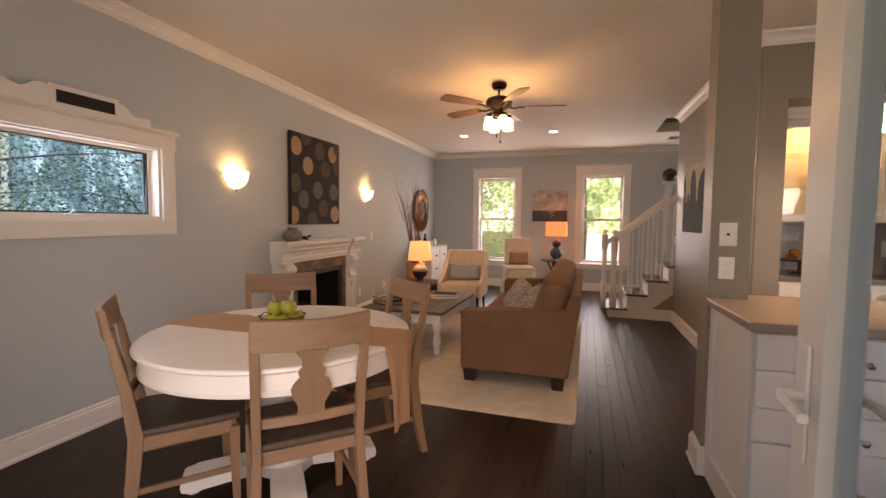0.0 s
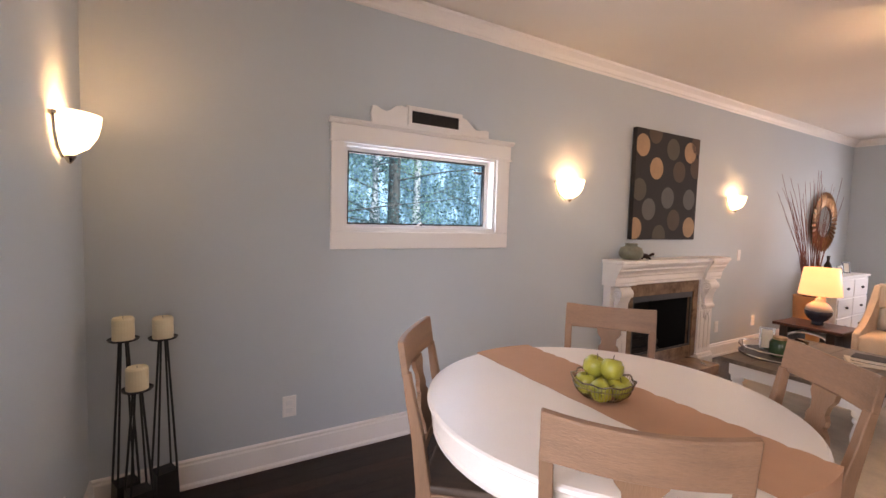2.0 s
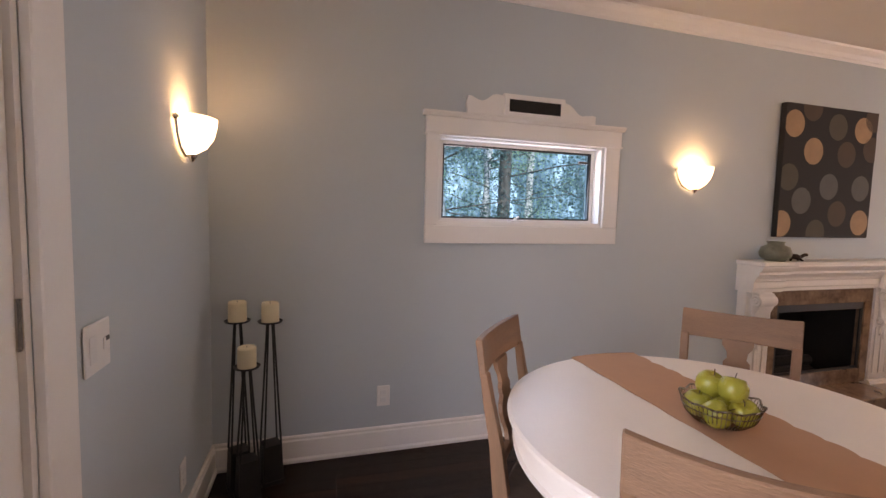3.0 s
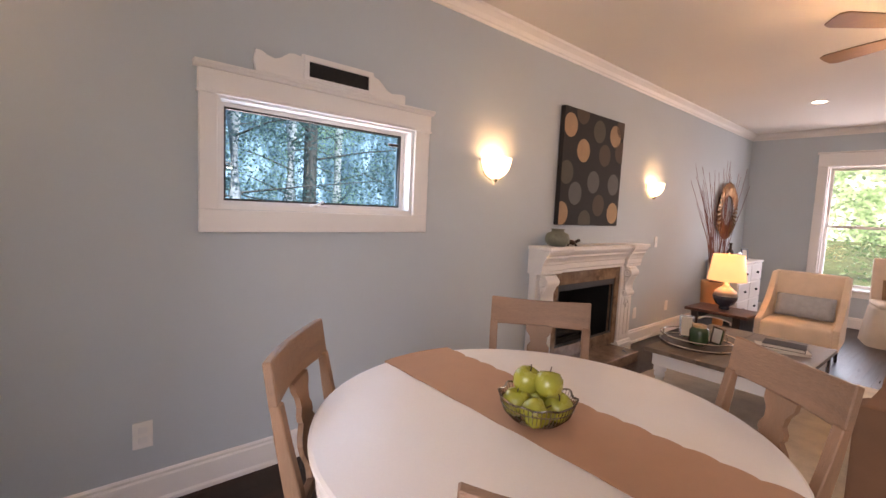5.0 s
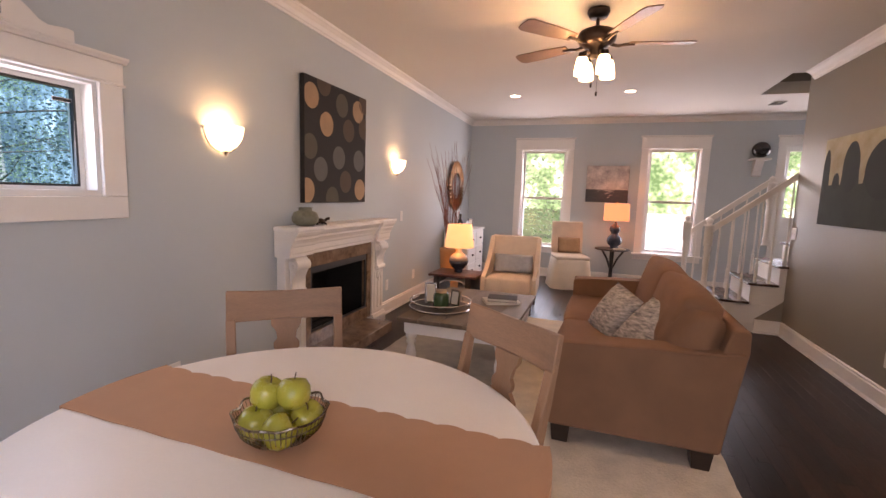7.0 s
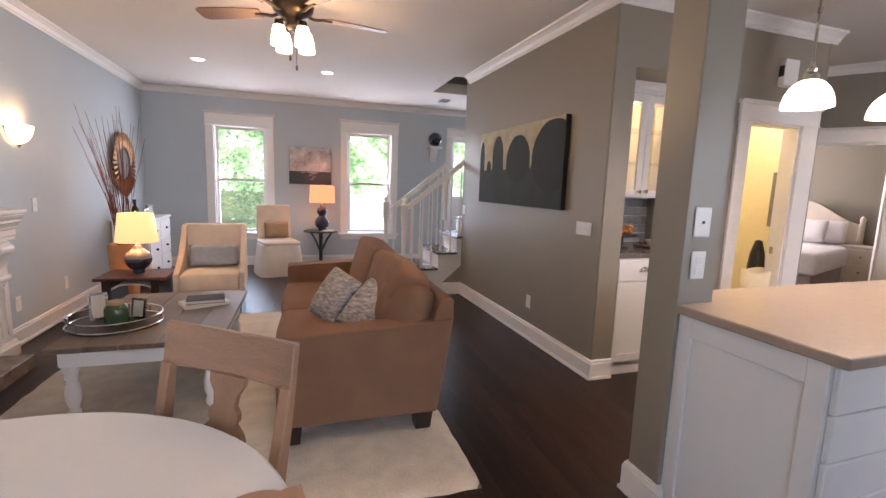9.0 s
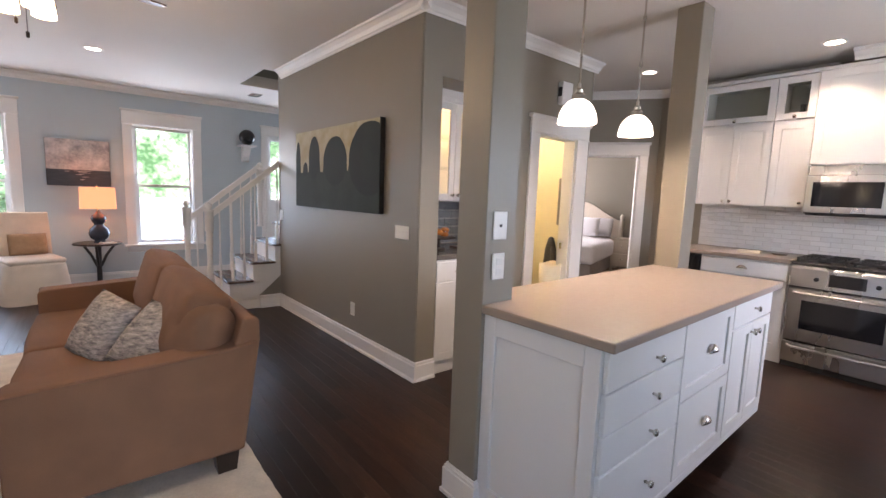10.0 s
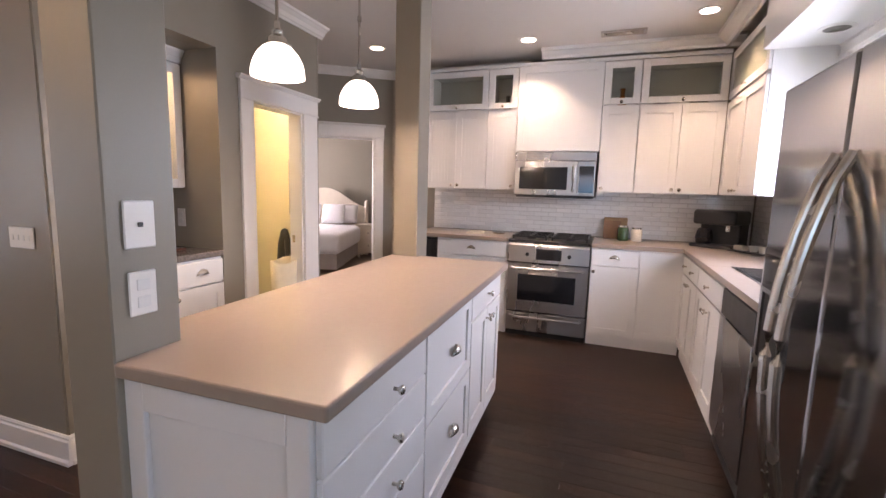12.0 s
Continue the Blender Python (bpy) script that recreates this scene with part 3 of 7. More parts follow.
pane.visible_shadow = False
part("latch", box(2.97, 3.045, 0.06, 0.074, 1.722, 1.739, 0.004), BLACK_PLASTIC, fr, "dark window latch")
cr = part("crank", box(2.51, 2.58, 0.035, 0.075, 1.340, 1.352, 0.004), WHITE, w, "folding white crank handle")
part("crank_handle", tube([(2.545, 0.05, 1.352), (2.54, 0.035, 1.372), (2.50, 0.02, 1.350), (2.47, 0.018, 1.346)], 0.006), WHITE, cr)
part("crank_knob", lathe([(0.0, 1.352), (0.01, 1.356), (0.011, 1.370), (0.0, 1.376)], 10, 2.545, 0.045), BLACK_PLASTIC, cr)

# carved pediment with a small dark slot mirror standing on the window head
ped = thing("window_pediment", -2.998, 2.56, 1.9565, 90, "white carved wooden pediment with a narrow mirror over the window", "ornament")
out = [(-0.42, 0), (0.42, 0), (0.42, 0.045), (0.395, 0.05), (0.36, 0.045), (0.325, 0.04), (0.295, 0.05), (0.265, 0.078), (0.235, 0.10), (0.205, 0.107), (0.2, 0.128), (-0.2, 0.128), (-0.205, 0.112), (-0.24, 0.118),
       (-0.27, 0.112), (-0.305, 0.085), (-0.335, 0.072), (-0.37, 0.08), (-0.395, 0.094), (-0.42, 0.095), (-0.43, 0.05)]
part("board", prism(out, "y", -0.024, -0.002), WHITE, ped)
bm = bmesh.new()
for q in ((-0.195, 0.195, 0.098, 0.122), (-0.195, 0.195, 0.008, 0.024), (-0.195, -0.17, 0.024, 0.098), (0.17, 0.195, 0.024, 0.098)):
    box(q[0], q[1], -0.036, -0.024, q[2], q[3], 0, bm)
part("frame", bm, WHITE, ped)
part("mirror", box(-0.169, 0.169, -0.030, -0.026, 0.025, 0.097), BLACK_GLASS, ped, "narrow dark mirror strip")

SWING = STRAIGHT
# glazed double doors at the entrance
cas = casing("door_frame_1", (0, 0.80, 0), 180, -0.365, 1.52, 2.06, None, 0.115, 0.13)
jamb(cas, -0.365, 1.52, 0.003, 2.06, 0.158)


def french_leaf(name, label):
    d = tagged(new(name), label, "", "", "structure")
    bm = bmesh.new()
    for q in ((0, 0.115, 0.008, 2.035), (0.775, 0.89, 0.008, 2.035), (0.115, 0.775, 0.008, 0.25), (0.115, 0.775, 1.92, 2.035)):
        box(q[0], q[1], -0.022, 0.022, q[2], q[3], 0, bm)
    part("leaf_frame", bm, WHITE, d)
    bm = bmesh.new()
    for q in ((0.115, 0.13, 0.25, 1.92), (0.76, 0.775, 0.25, 1.92), (0.13, 0.76, 0.25, 0.265), (0.13, 0.76, 1.905, 1.92)):
        box(q[0], q[1], -0.030, 0.030, q[2], q[3], 0, bm)
    part("glazing_bead", bm, WHITE, d)
    p = part("pane", box(0.13, 0.76, -0.004, 0.004, 0.265, 1.905), BLUISH, d)
    p.visible_shadow = False
    for z in (0.25, 1.10, 1.80):
        part("hinge", tube([(-0.006, 0.026, z), (-0.006, 0.026, z + 0.10)], 0.009), NICKEL, d)
    return d


left = french_leaf("door_1", "closed white glazed double door leaf with steel hinges")
left.matrix_basis = pose(-1.50, 0.765, 0, 0, 0, 0)
right = french_leaf("door_2", "open white glazed door leaf with a white lever handle")
right.matrix_basis = pose(0.345, 0.80, 0, 0, 0, 89)
for s in (-1, 1):
    hp = part("handle_plate", box(0.815, 0.85, s * 0.022, s * 0.030, 0.87, 1.10, 0.004), WHITE, right, "white lever handle on a long plate")
    part("lever", tube([(0.832, s * 0.03, 1.0), (0.832, s * 0.065, 1.0), (0.80, s * 0.072, 1.0), (0.72, s * 0.07, 0.995)], 0.010), WHITE, hp)

# yellow room doorway with its inward leaf
SWING = HALL
cas = casing("door_frame_2", (0, 4.45, 0), 0, 2.385, 2.945, 1.96, None, 0.12, 0.12, False, 0.18)
jamb(cas, 2.385, 2.945, 0.003, 1.96, 0.12)
part("strike_plate", turn_bm(box(-0.003, 0.0, -0.014, 0.014, -0.03, 0.03), Matrix.Translation((2.927, 0.085, 0.93))), NICKEL, cas, "brass strike plate")

# bedroom doorway
SWING = STRAIGHT
ang = math.degrees(math.atan2(BD_Q.y - BD_P.y, BD_Q.x - BD_P.x))
cas = casing("door_frame_3", (BD_P.x, BD_P.y, 0), ang + 180, -1.07, -0.22, 1.95, None, 0.10, 0.12)
jamb(cas, -1.07, -0.22, 0.003, 1.95, 0.12)

# front door beside the stairs
fd = casing("door_frame_4", (0, 9.6, 0), 0, 1.66, 2.51, 2.25, None, 0.11, 0.12)
d = tagged(new("door_4"), "white front door with a square glass light", "", "", "structure")
bm = slab("y", 9.66, 9.70, 1.66, 2.51, 0.0, 2.25, [(1.72, 2.45, 1.20, 2.17)])
part("leaf", bm, WHITE, d)
p = part("pane", box(1.72, 2.45, 9.678, 9.684, 1.20, 2.17), BLUISH, d)
p.visible_shadow = False

# kitchen window, and an unseen bedroom window added for its lamp
w = casing("window_4", (0, 0.88, 0), 180, -3.18, -2.33, 2.24, 1.08, 0.09, 0.05)
w["label"] = "white window above the kitchen sink"
jamb(w, -3.18, -2.33, 1.08, 2.24, 0.15)
sash(w, -3.162, -2.348, 1.085, 2.22, 0.08, 0.04)
w = casing("window_5", (0, 9.4, 0), 0, 5.5, 6.9, 2.2, 0.8, 0.1, 0.1)
sash(w, 5.5, 6.9, 0.8, 2.2, 0.05, 0.05)

# ---- stairs ----
st = tagged(new("staircase"), "white staircase with dark wooden treads rising behind the wall", "", "", "structure")
RISE, RUN, SX, SY0, SY1 = 0.203, 0.25, 0.235, 7.215, 7.985
for k in range(10):
    x0, z1 = SX + RUN * k, 0.135 + RISE * k
    part("riser", box(x0, 3.28, SY0, SY1, max(0.002, z1 - RISE - 0.024 if k else 0.002), z1 - 0.026), WHITE, st)
    part("tread", box(x0 - 0.03, x0 + RUN + 0.002, SY0 - 0.03, SY1 + 0.03, z1 - 0.025, z1, 0.008, None, 2), TREAD_M, st, "dark wooden tread with a rounded nosing")
NEW_P = [(0.045, 0), (0.045, 0.26), (0.040, 0.27), (0.030, 0.30), (0.038, 0.33), (0.030, 0.36), (0.028, 0.50), (0.036, 0.66), (0.030, 0.70), (0.038, 0.73), (0.032, 0.76), (0.045, 0.78), (0.045, 0.98), (0.05, 0.985), (0.05, 1.0), (0.02, 1.01), (0.035, 1.035), (0.034, 1.06), (0.0, 1.085)]
BAL_P = [(0.017, 0), (0.017, 0.20), (0.009, 0.215), (0.013, 0.235), (0.008, 0.26), (0.012, 0.40), (0.008, 0.62), (0.010, 0.64), (0.0065, 0.86)]


def rail(name, y, x_end, lab, nx=0.065, foot=0.0):
    r = tagged(new(name), lab, "railing")
    r.matrix_basis = pose(SX, y, 0.135, 0, 0, 0)
    part("newel_post", lathe([(0.045, -foot)] * (foot > 0) + NEW_P, 16, nx, 0), WHITE, r, smooth=True)
    slope = RISE / RUN
    top = 0.93
    xa, xb = nx, x_end - SX
    part("handrail", turn_bm(prism([(-0.028, -0.02), (0.028, -0.02), (0.032, 0.0), (0.022, 0.022), (-0.022, 0.022), (-0.032, 0.0)], "z", 0, math.hypot(xb - xa, slope * (xb - xa))),
                             Matrix.Translation((xa, 0, top + slope * (xa - 0.06))) @ Matrix.Rotation(math.atan2(1, slope), 4, "Y")), WHITE, r)
    x = nx + 0.105
    while x < xb - 0.03:
        k = int((x + 0.03) / RUN)
        z0 = RISE * k
        part("baluster", lathe([(a, z0 + b * (top - 0.03 + slope * (x - 0.06) - z0) / 0.86) for a, b in BAL_P], 10, x, 0), WHITE, r)
        x += RUN / 2
    return r


near_rail = rail("stair_rail", 7.262, 1.09, "white turned-baluster stair railing with newel posts")
part("newel_post", lathe([(a, 0.62 + b) for a, b in NEW_P if b > 0.2], 16, 0.87, 0.0), WHITE, near_rail, smooth=True)
far_rail = rail("stair_rail", 7.94, 1.06, "white turned-baluster stair railing with newel posts", -0.04, 0.134)
part("newel_post", lathe([(a, 0.5 + b) for a, b in NEW_P if b > 0.2], 16, 0.80, 0.0), WHITE, far_rail, smooth=True)
# brown panel under the stair string
structure("wall_under_stairs", prism([(0.80, 0.15), (1.108, 0.15), (1.108, 0.42)], "y", 7.203, 7.213), TAUPE)

# ---- kitchen ----


def shaker(parent, w0, w1, z0, z1, y, rail=0.055, name="door", material=None, panel=True):
    """A framed door or drawer front in x and z; its face looks to -y."""
    material = material or CABINET
    bm = bmesh.new()
    if panel and (z1 - z0) > 2.6 * rail:
        bm.free()
        d = part(name, slab("y", y - 0.019, y, w0, w1, z0, z1, [(w0 + rail, w1 - rail, z0 + rail, z1 - rail)]), material, parent)
        part("inset_panel", box(w0 + rail - 0.002, w1 - rail + 0.002, y - 0.009, y - 0.002, z0 + rail - 0.002, z1 - rail + 0.002), material, d)
        return d
    else:
        box(w0, w1, y - 0.019, y, z0, z1, 0.003, bm)
    return part(name, bm, material, parent)


def knob(parent, x, y, z):
    bm = lathe([(0.0, 0.0), (0.006, 0.0), (0.006, 0.014), (0.013, 0.02), (0.016, 0.026), (0.012, 0.032), (0.0, 0.034)], 12)
    turn_bm(bm, pose(x, y, z, 90, 0, 0))
    return part("knob", bm, NICKEL, parent, "satin nickel knob", True)


def cup_pull(parent, x, y, z):
    bm = bmesh.new()
    n, rows = 12, []
    for i in range(7):
        a = math.pi / 2 * i / 6
        rows.append([bm.verts.new((x + 0.046 * math.cos(math.pi * k / n) * (0.35 + 0.65 * math.sin(a)) , y - 0.026 * math.sin(math.pi * k / n) * math.sin(a) - 0.002, z + 0.018 - 0.03 * (1 - math.cos(a)) + 0.012 * math.sin(math.pi * k / n))) for k in range(n + 1)])
    for p, q in zip(rows, rows[1:]):
        for k in range(n):
            bm.faces.new((p[k], p[k + 1], q[k + 1], q[k]))
    bm.normal_update()
    bmesh.ops.solidify(bm, geom=bm.faces[:], thickness=0.002)
    return part("cup_pull", bm, NICKEL, parent, "satin nickel cup pull", True)


CAB = "white painted shaker cabinet with nickel hardware"
# island: local frame is the world's, front looks to -y
SWING = ISLAND
isl = thing("kitchen_island", 1.53, 2.93, 0, 0, "white painted kitchen island with drawers and cupboard doors", "kitchen island")
IX, IY = -1.53, -2.93


def wb(x0, x1, y0, y1, z0, z1, bev=0.0, bm=None):
    return box(x0 + IX, x1 + IX, y0 + IY, y1 + IY, z0, z1, bev, bm)


part("body", wb(0.582, 2.50, 2.685, 3.26, 0.115, 0.905), CABINET, isl)
part("plinth", wb(0.60, 2.46, 2.75, 3.22, 0.0, 0.115), BLACK_PLASTIC, isl, "dark recessed toe kick")
part("base_moulding", wb(0.583, 2.503, 2.668, 2.6845, 0.116, 0.160, 0.003), CABINET, isl)
end = bmesh.new()
for y0, y1, z0, z1 in ((2.685, 2.745, 0.0, 0.904), (3.16, 3.22, 0.0, 0.904), (2.745, 3.16, 0.82, 0.904), (2.745, 3.16, 0.0, 0.14)):
    wb(0.566, 0.5815, y0, y1, z0, z1, 0.002, end)
part("end_panel", end, CABINET, isl, "recessed white end panel")
fy = 2.684 + IY
for z0, z1, kz in ((0.748, 0.893, 0.803), (0.594, 0.742, 0.655), (0.452, 0.588, 0.505), (0.168, 0.446, 0.290)):
    f = shaker(isl, 0.585 + IX, 1.208 + IX, z0, z1, fy, 0.05, "drawer", None, False)
    knob(f, 0.945 + IX, fy - 0.019, kz)
for z0, z1, kz in ((0.535, 0.893, 0.708), (0.168, 0.528, 0.352)):
    f = shaker(isl, 1.222 + IX, 1.815 + IX, z0, z1, fy, 0.055, "drawer")
    cup_pull(f, 1.552 + IX, fy - 0.019, kz)
f = shaker(isl, 1.83 + IX, 2.495 + IX, 0.755, 0.893, fy, 0.04, "drawer", None, False)
knob(f, 2.16 + IX, fy - 0.019, 0.825)
for a, b, k in ((1.83, 2.16, 2.13), (2.165, 2.495, 2.20)):
    f = shaker(isl, a + IX, b + IX, 0.168, 0.745, fy, 0.055, "door")
    knob(f, k + IX, fy - 0.019, 0.695)
top = prism([(0.543, 2.627), (2.53, 2.627), (2.53, 3.40), (0.714, 3.40), (0.714, 3.219), (0.543, 3.219)], "z", 0.906, 0.943)
bmesh.ops.bevel(top, geom=[e for e in top.edges], offset=0.006, segments=2, affect="EDGES", profile=0.5)
it = part("island_worktop", top, COUNTER)
it.matrix_basis = SWING
SWING = STRAIGHT
tagged(it, "taupe solid-surface worktop lying on the island", "worktop")

# east run; local x runs along the wall to the south, face to -y (world -x)
def run_unit(name, y_hi, y_lo, x_wall, label, depth=0.60):
    """A unit against the east wall. Local x = distance south of y_hi, local y = depth behind the face."""
    ob = thing(name, x_wall - depth, y_hi, 0, -90, label, "cabinet")
    return ob, y_hi - y_lo


def base_unit(y_hi, y_lo, label=CAB, z_top=0.90):
    ob, w = run_unit("base_cabinet", y_hi, y_lo, 4.645, label)
    part("body", box(0.002, w - 0.002, 0.0, 0.60, 0.10, z_top), CABINET, ob)
    part("plinth", box(0.002, w - 0.002, 0.012, 0.58, 0.0, 0.10), CABINET, ob)
    return ob, w


ob, w = base_unit(2.255, 1.49)
f = shaker(ob, 0.01, 0.40, 0.745, 0.885, -0.001, 0.04, "drawer", None, False)
cup_pull(f, 0.2, -0.02, 0.815)
f = shaker(ob, 0.01, 0.40, 0.115, 0.735, -0.001)
knob(f, 0.03, -0.02, 0.69)
shaker(ob, 0.41, w - 0.01, 0.115, 0.885, -0.001, 0.055, "panel")
ob, w = base_unit(3.74, 3.012)
f = shaker(ob, 0.01, w - 0.01, 0.745, 0.885, -0.001, 0.04, "drawer", None, False)
cup_pull(f, w / 2, -0.02, 0.815)
for a, b, k in ((0.01, w / 2 - 0.003, w / 2 - 0.04), (w / 2 + 0.003, w - 0.01, w / 2 + 0.04)):
    f = shaker(ob, a, b, 0.115, 0.735, -0.001)
    knob(f, k, -0.02, 0.69)
wc = thing("wine_cooler", 4.045, 4.02, 0, -90, "black undercounter wine cooler", "appliance")
part("body", box(0.002, 0.276, 0.02, 0.60, 0.0, 0.90, 0.004), BLACK_PLASTIC, wc)
part("door", box(0.004, 0.274, -0.012, 0.019, 0.08, 0.88, 0.004), BLACK_GLASS, wc)

for nm, bm in (("worktop", prism([(4.012, 3.012), (4.645, 3.012), (4.645, 4.05), (4.012, 4.05)], "z", 0.902, 0.94)),):
    bmesh.ops.bevel(bm, geom=bm.edges[:], offset=0.006, segments=2, affect="EDGES", profile=0.5)
    tagged(part(nm, bm, COUNTER), "taupe solid-surface worktop beside the cooker", "worktop")
hole = prism([(4.012, 2.252), (4.012, 1.515), (3.10, 1.515), (3.10, 0.884), (4.645, 0.884), (4.645, 2.252)], "z", 0.902, 0.94)
bmesh.ops.bevel(hole, geom=hole.edges[:], offset=0.006, segments=2, affect="EDGES", profile=0.5)
tagged(part("worktop", hole, COUNTER), "taupe solid-surface worktop turning the kitchen corner", "worktop")
bm = bmesh.new()
for q in ((2.02, 3.10, 1.38, 1.515), (2.02, 3.10, 0.884, 0.98), (2.02, 2.40, 0.98, 1.38)):
    box(q[0], q[1], q[2], q[3], 0.902, 0.94, 0, bm)
tagged(part("worktop", bm, COUNTER), "taupe solid-surface worktop round the sink", "worktop")
sk = thing("kitchen_sink", 2.75, 1.18, 0.94, 0, "stainless double-bowl undermount sink", "sink")
for x0, x1 in ((-0.35, -0.01), (0.01, 0.35)):
    b = bmesh.new()
    box(x0, x1, -0.20, 0.20, -0.20, -0.19, 0, b)
    for q in ((x0, x0 + 0.012, -0.2, 0.2), (x1 - 0.012, x1, -0.2, 0.2), (x0 + 0.012, x1 - 0.012, -0.2, -0.188), (x0 + 0.012, x1 - 0.012, 0.188, 0.2)):
        box(q[0], q[1], q[2], q[3], -0.19, 0.004, 0, b)
    part("bowl", b, STEEL, sk)

# cooker
ck = thing("gas_cooker", 4.02, 3.008, 0, -90, "stainless slide-in gas cooker with black cast-iron grates", "cooker")
W = 0.748
part("body", box(0.004, W - 0.004, 0.03, 0.62, 0.0, 0.905), BLACK_PLASTIC, ck)
part("drawer", box(0.006, W - 0.006, -0.012, 0.03, 0.055, 0.235, 0.006), STEEL, ck)
od = part("oven_door", box(0.006, W - 0.006, -0.022, 0.03, 0.25, 0.715, 0.008), STEEL, ck)
part("oven_window", box(0.11, W - 0.11, -0.026, -0.0225, 0.36, 0.61, 0.002), BLACK_GLASS, od, "dark oven glass")
for par, z in ((od, 0.672), (ck, 0.205)):
    part("handle", tube([(0.05, -0.02, z), (0.06, -0.062, z), (0.2, -0.072, z), (W / 2, -0.076, z), (W - 0.2, -0.072, z), (W - 0.06, -0.062, z), (W - 0.05, -0.02, z)], 0.011, 10), STEEL, par, "bowed steel handle")
cp = part("control_panel", prism([(-0.020, 0.725), (0.05, 0.725), (0.05, 0.915), (0.02, 0.915), (-0.012, 0.88)], "x", 0.004, W - 0.004), STEEL, ck)
part("trim", box(0.0, W, -0.026, 0.03, 0.717, 0.7245), BLACK_PLASTIC, ck)
part("display", turn_bm(box(0.27, 0.50, -0.003, 0.003, 0.755, 0.855, 0.001), Matrix.Translation((0, -0.0185, 0))), BLACK_GLASS, cp, "black control display")
for x in (0.19, 0.57):
    part("burner_knob", turn_bm(lathe([(0, 0), (0.019, 0), (0.017, 0.022), (0, 0.024)], 12), pose(x, -0.017, 0.80, 90, 0, 0)), BLACK_PLASTIC, cp)
part("hob", box(0.0, W, 0.0, 0.63, 0.9055, 0.93, 0.004), BLACK, ck)
for cx in (0.19, W - 0.19):
    g = bmesh.new()
    for dx in (-0.16, 0, 0.16):
        box(cx + dx - 0.007, cx + dx + 0.007, 0.06, 0.58, 0.95, 0.967, 0, g)
    for y in (0.06, 0.18, 0.32, 0.46, 0.57):
        box(cx - 0.165, cx + 0.165, y - 0.007, y + 0.007, 0.9505, 0.9665, 0, g)
    for dx in (-0.155, 0.155):
        for y in (0.065, 0.32, 0.575):
            box(cx + dx - 0.01, cx + dx + 0.01, y - 0.01, y + 0.01, 0.93, 0.952, 0, g)
    part("grate", g, BLACK, ck, "cast-iron grate")
    for y in (0.18, 0.46):
        part("burner", lathe([(0.0, 0.93), (0.045, 0.93), (0.042, 0.945), (0.0, 0.948)], 16, cx, y), BLACK, ck)

# microwave
mw = thing("microwave", 4.22, 3.02, 1.342, -90, "stainless over-range microwave with a black glass door", "microwave")
part("body", box(0.0, 0.75, 0.02, 0.425, 0.0, 0.415), BLACK_PLASTIC, mw)
part("vent_strip", box(0.0, 0.75, -0.008, 0.02, 0.335, 0.415, 0.003), STEEL, mw)
md = part("door", box(0.0, 0.59, -0.016, 0.02, 0.012, 0.33, 0.004), STEEL, mw)
part("window", box(0.05, 0.50, -0.019, -0.0165, 0.065, 0.275, 0.001), BLACK_GLASS, md)
part("handle", tube([(0.555, -0.018, 0.05), (0.555, -0.05, 0.06), (0.555, -0.055, 0.17), (0.555, -0.05, 0.28), (0.555, -0.018, 0.29)], 0.013, 10), CHROME, md, "upright steel handle")
cpn = part("control_panel", box(0.593, 0.75, -0.014, 0.02, 0.012, 0.33, 0.004), STEEL, mw)
part("display", box(0.605, 0.735, -0.017, -0.0145, 0.04, 0.285, 0.001), BLACK_GLASS, cpn)
part("grille", box(0.02, 0.73, -0.004, 0.4, -0.012, -0.001, 0.002), BLACK, mw)

# wall cabinets
UP = "white painted wall cabinet with a glazed upper door"


def wall_unit(y_hi, y_lo, doors):
    ob = thing("wall_cabinet", 4.305, y_hi, 1.395, -90, UP, "cabinet")
    w = y_hi - y_lo
    for q in ((0, 0.016, 0.0, 0.34, 0, 1.17), (w - 0.016, w, 0.0, 0.34, 0, 1.17), (0.016, w - 0.016, 0.326, 0.34, 0, 1.17), (0.016, w - 0.016, 0.0, 0.326, 0, 0.018), (0.016, w - 0.016, 0.0, 0.326, 0.765, 0.785), (0.016, w - 0.016, 0.0, 0.326, 1.15, 1.17)):
        part("carcass_board", box(*q), CABINET, ob)
    n = len(doors)
    for i, side in enumerate(doors):
        a, b = 0.004 + i * (w - 0.004) / n, (i + 1) * (w - 0.004) / n
        f = shaker(ob, a, b, 0.005, 0.762, -0.001, 0.06)
        bead = bmesh.new()
        x = a + 0.095
        while x < b - 0.075:
            box(x, x + 0.003, -0.0115, -0.0085, 0.065, 0.70, 0, bead)
            x += 0.035
        part("bead_line", bead, CABINET, f)
        knob(f, b - 0.03 if side == "r" else a + 0.03, -0.02, 0.035)
    fr = bmesh.new()
    for q in ((0.004, 0.064, 0.79, 1.165), (w - 0.064, w - 0.004, 0.79, 1.165), (0.064, w - 0.064, 0.79, 0.845), (0.064, w - 0.064, 1.105, 1.165)):
        box(q[0], q[1], -0.02, -0.001, q[2], q[3], 0.0015, fr)
    g = part("glazed_door", fr, CABINET, ob)
    pn = part("pane", box(0.064, w - 0.064, -0.012, -0.009, 0.845, 1.105), SMOKE, g)
    pn.visible_shadow = False
    knob(g, w / 2, -0.02, 0.808)
    return ob


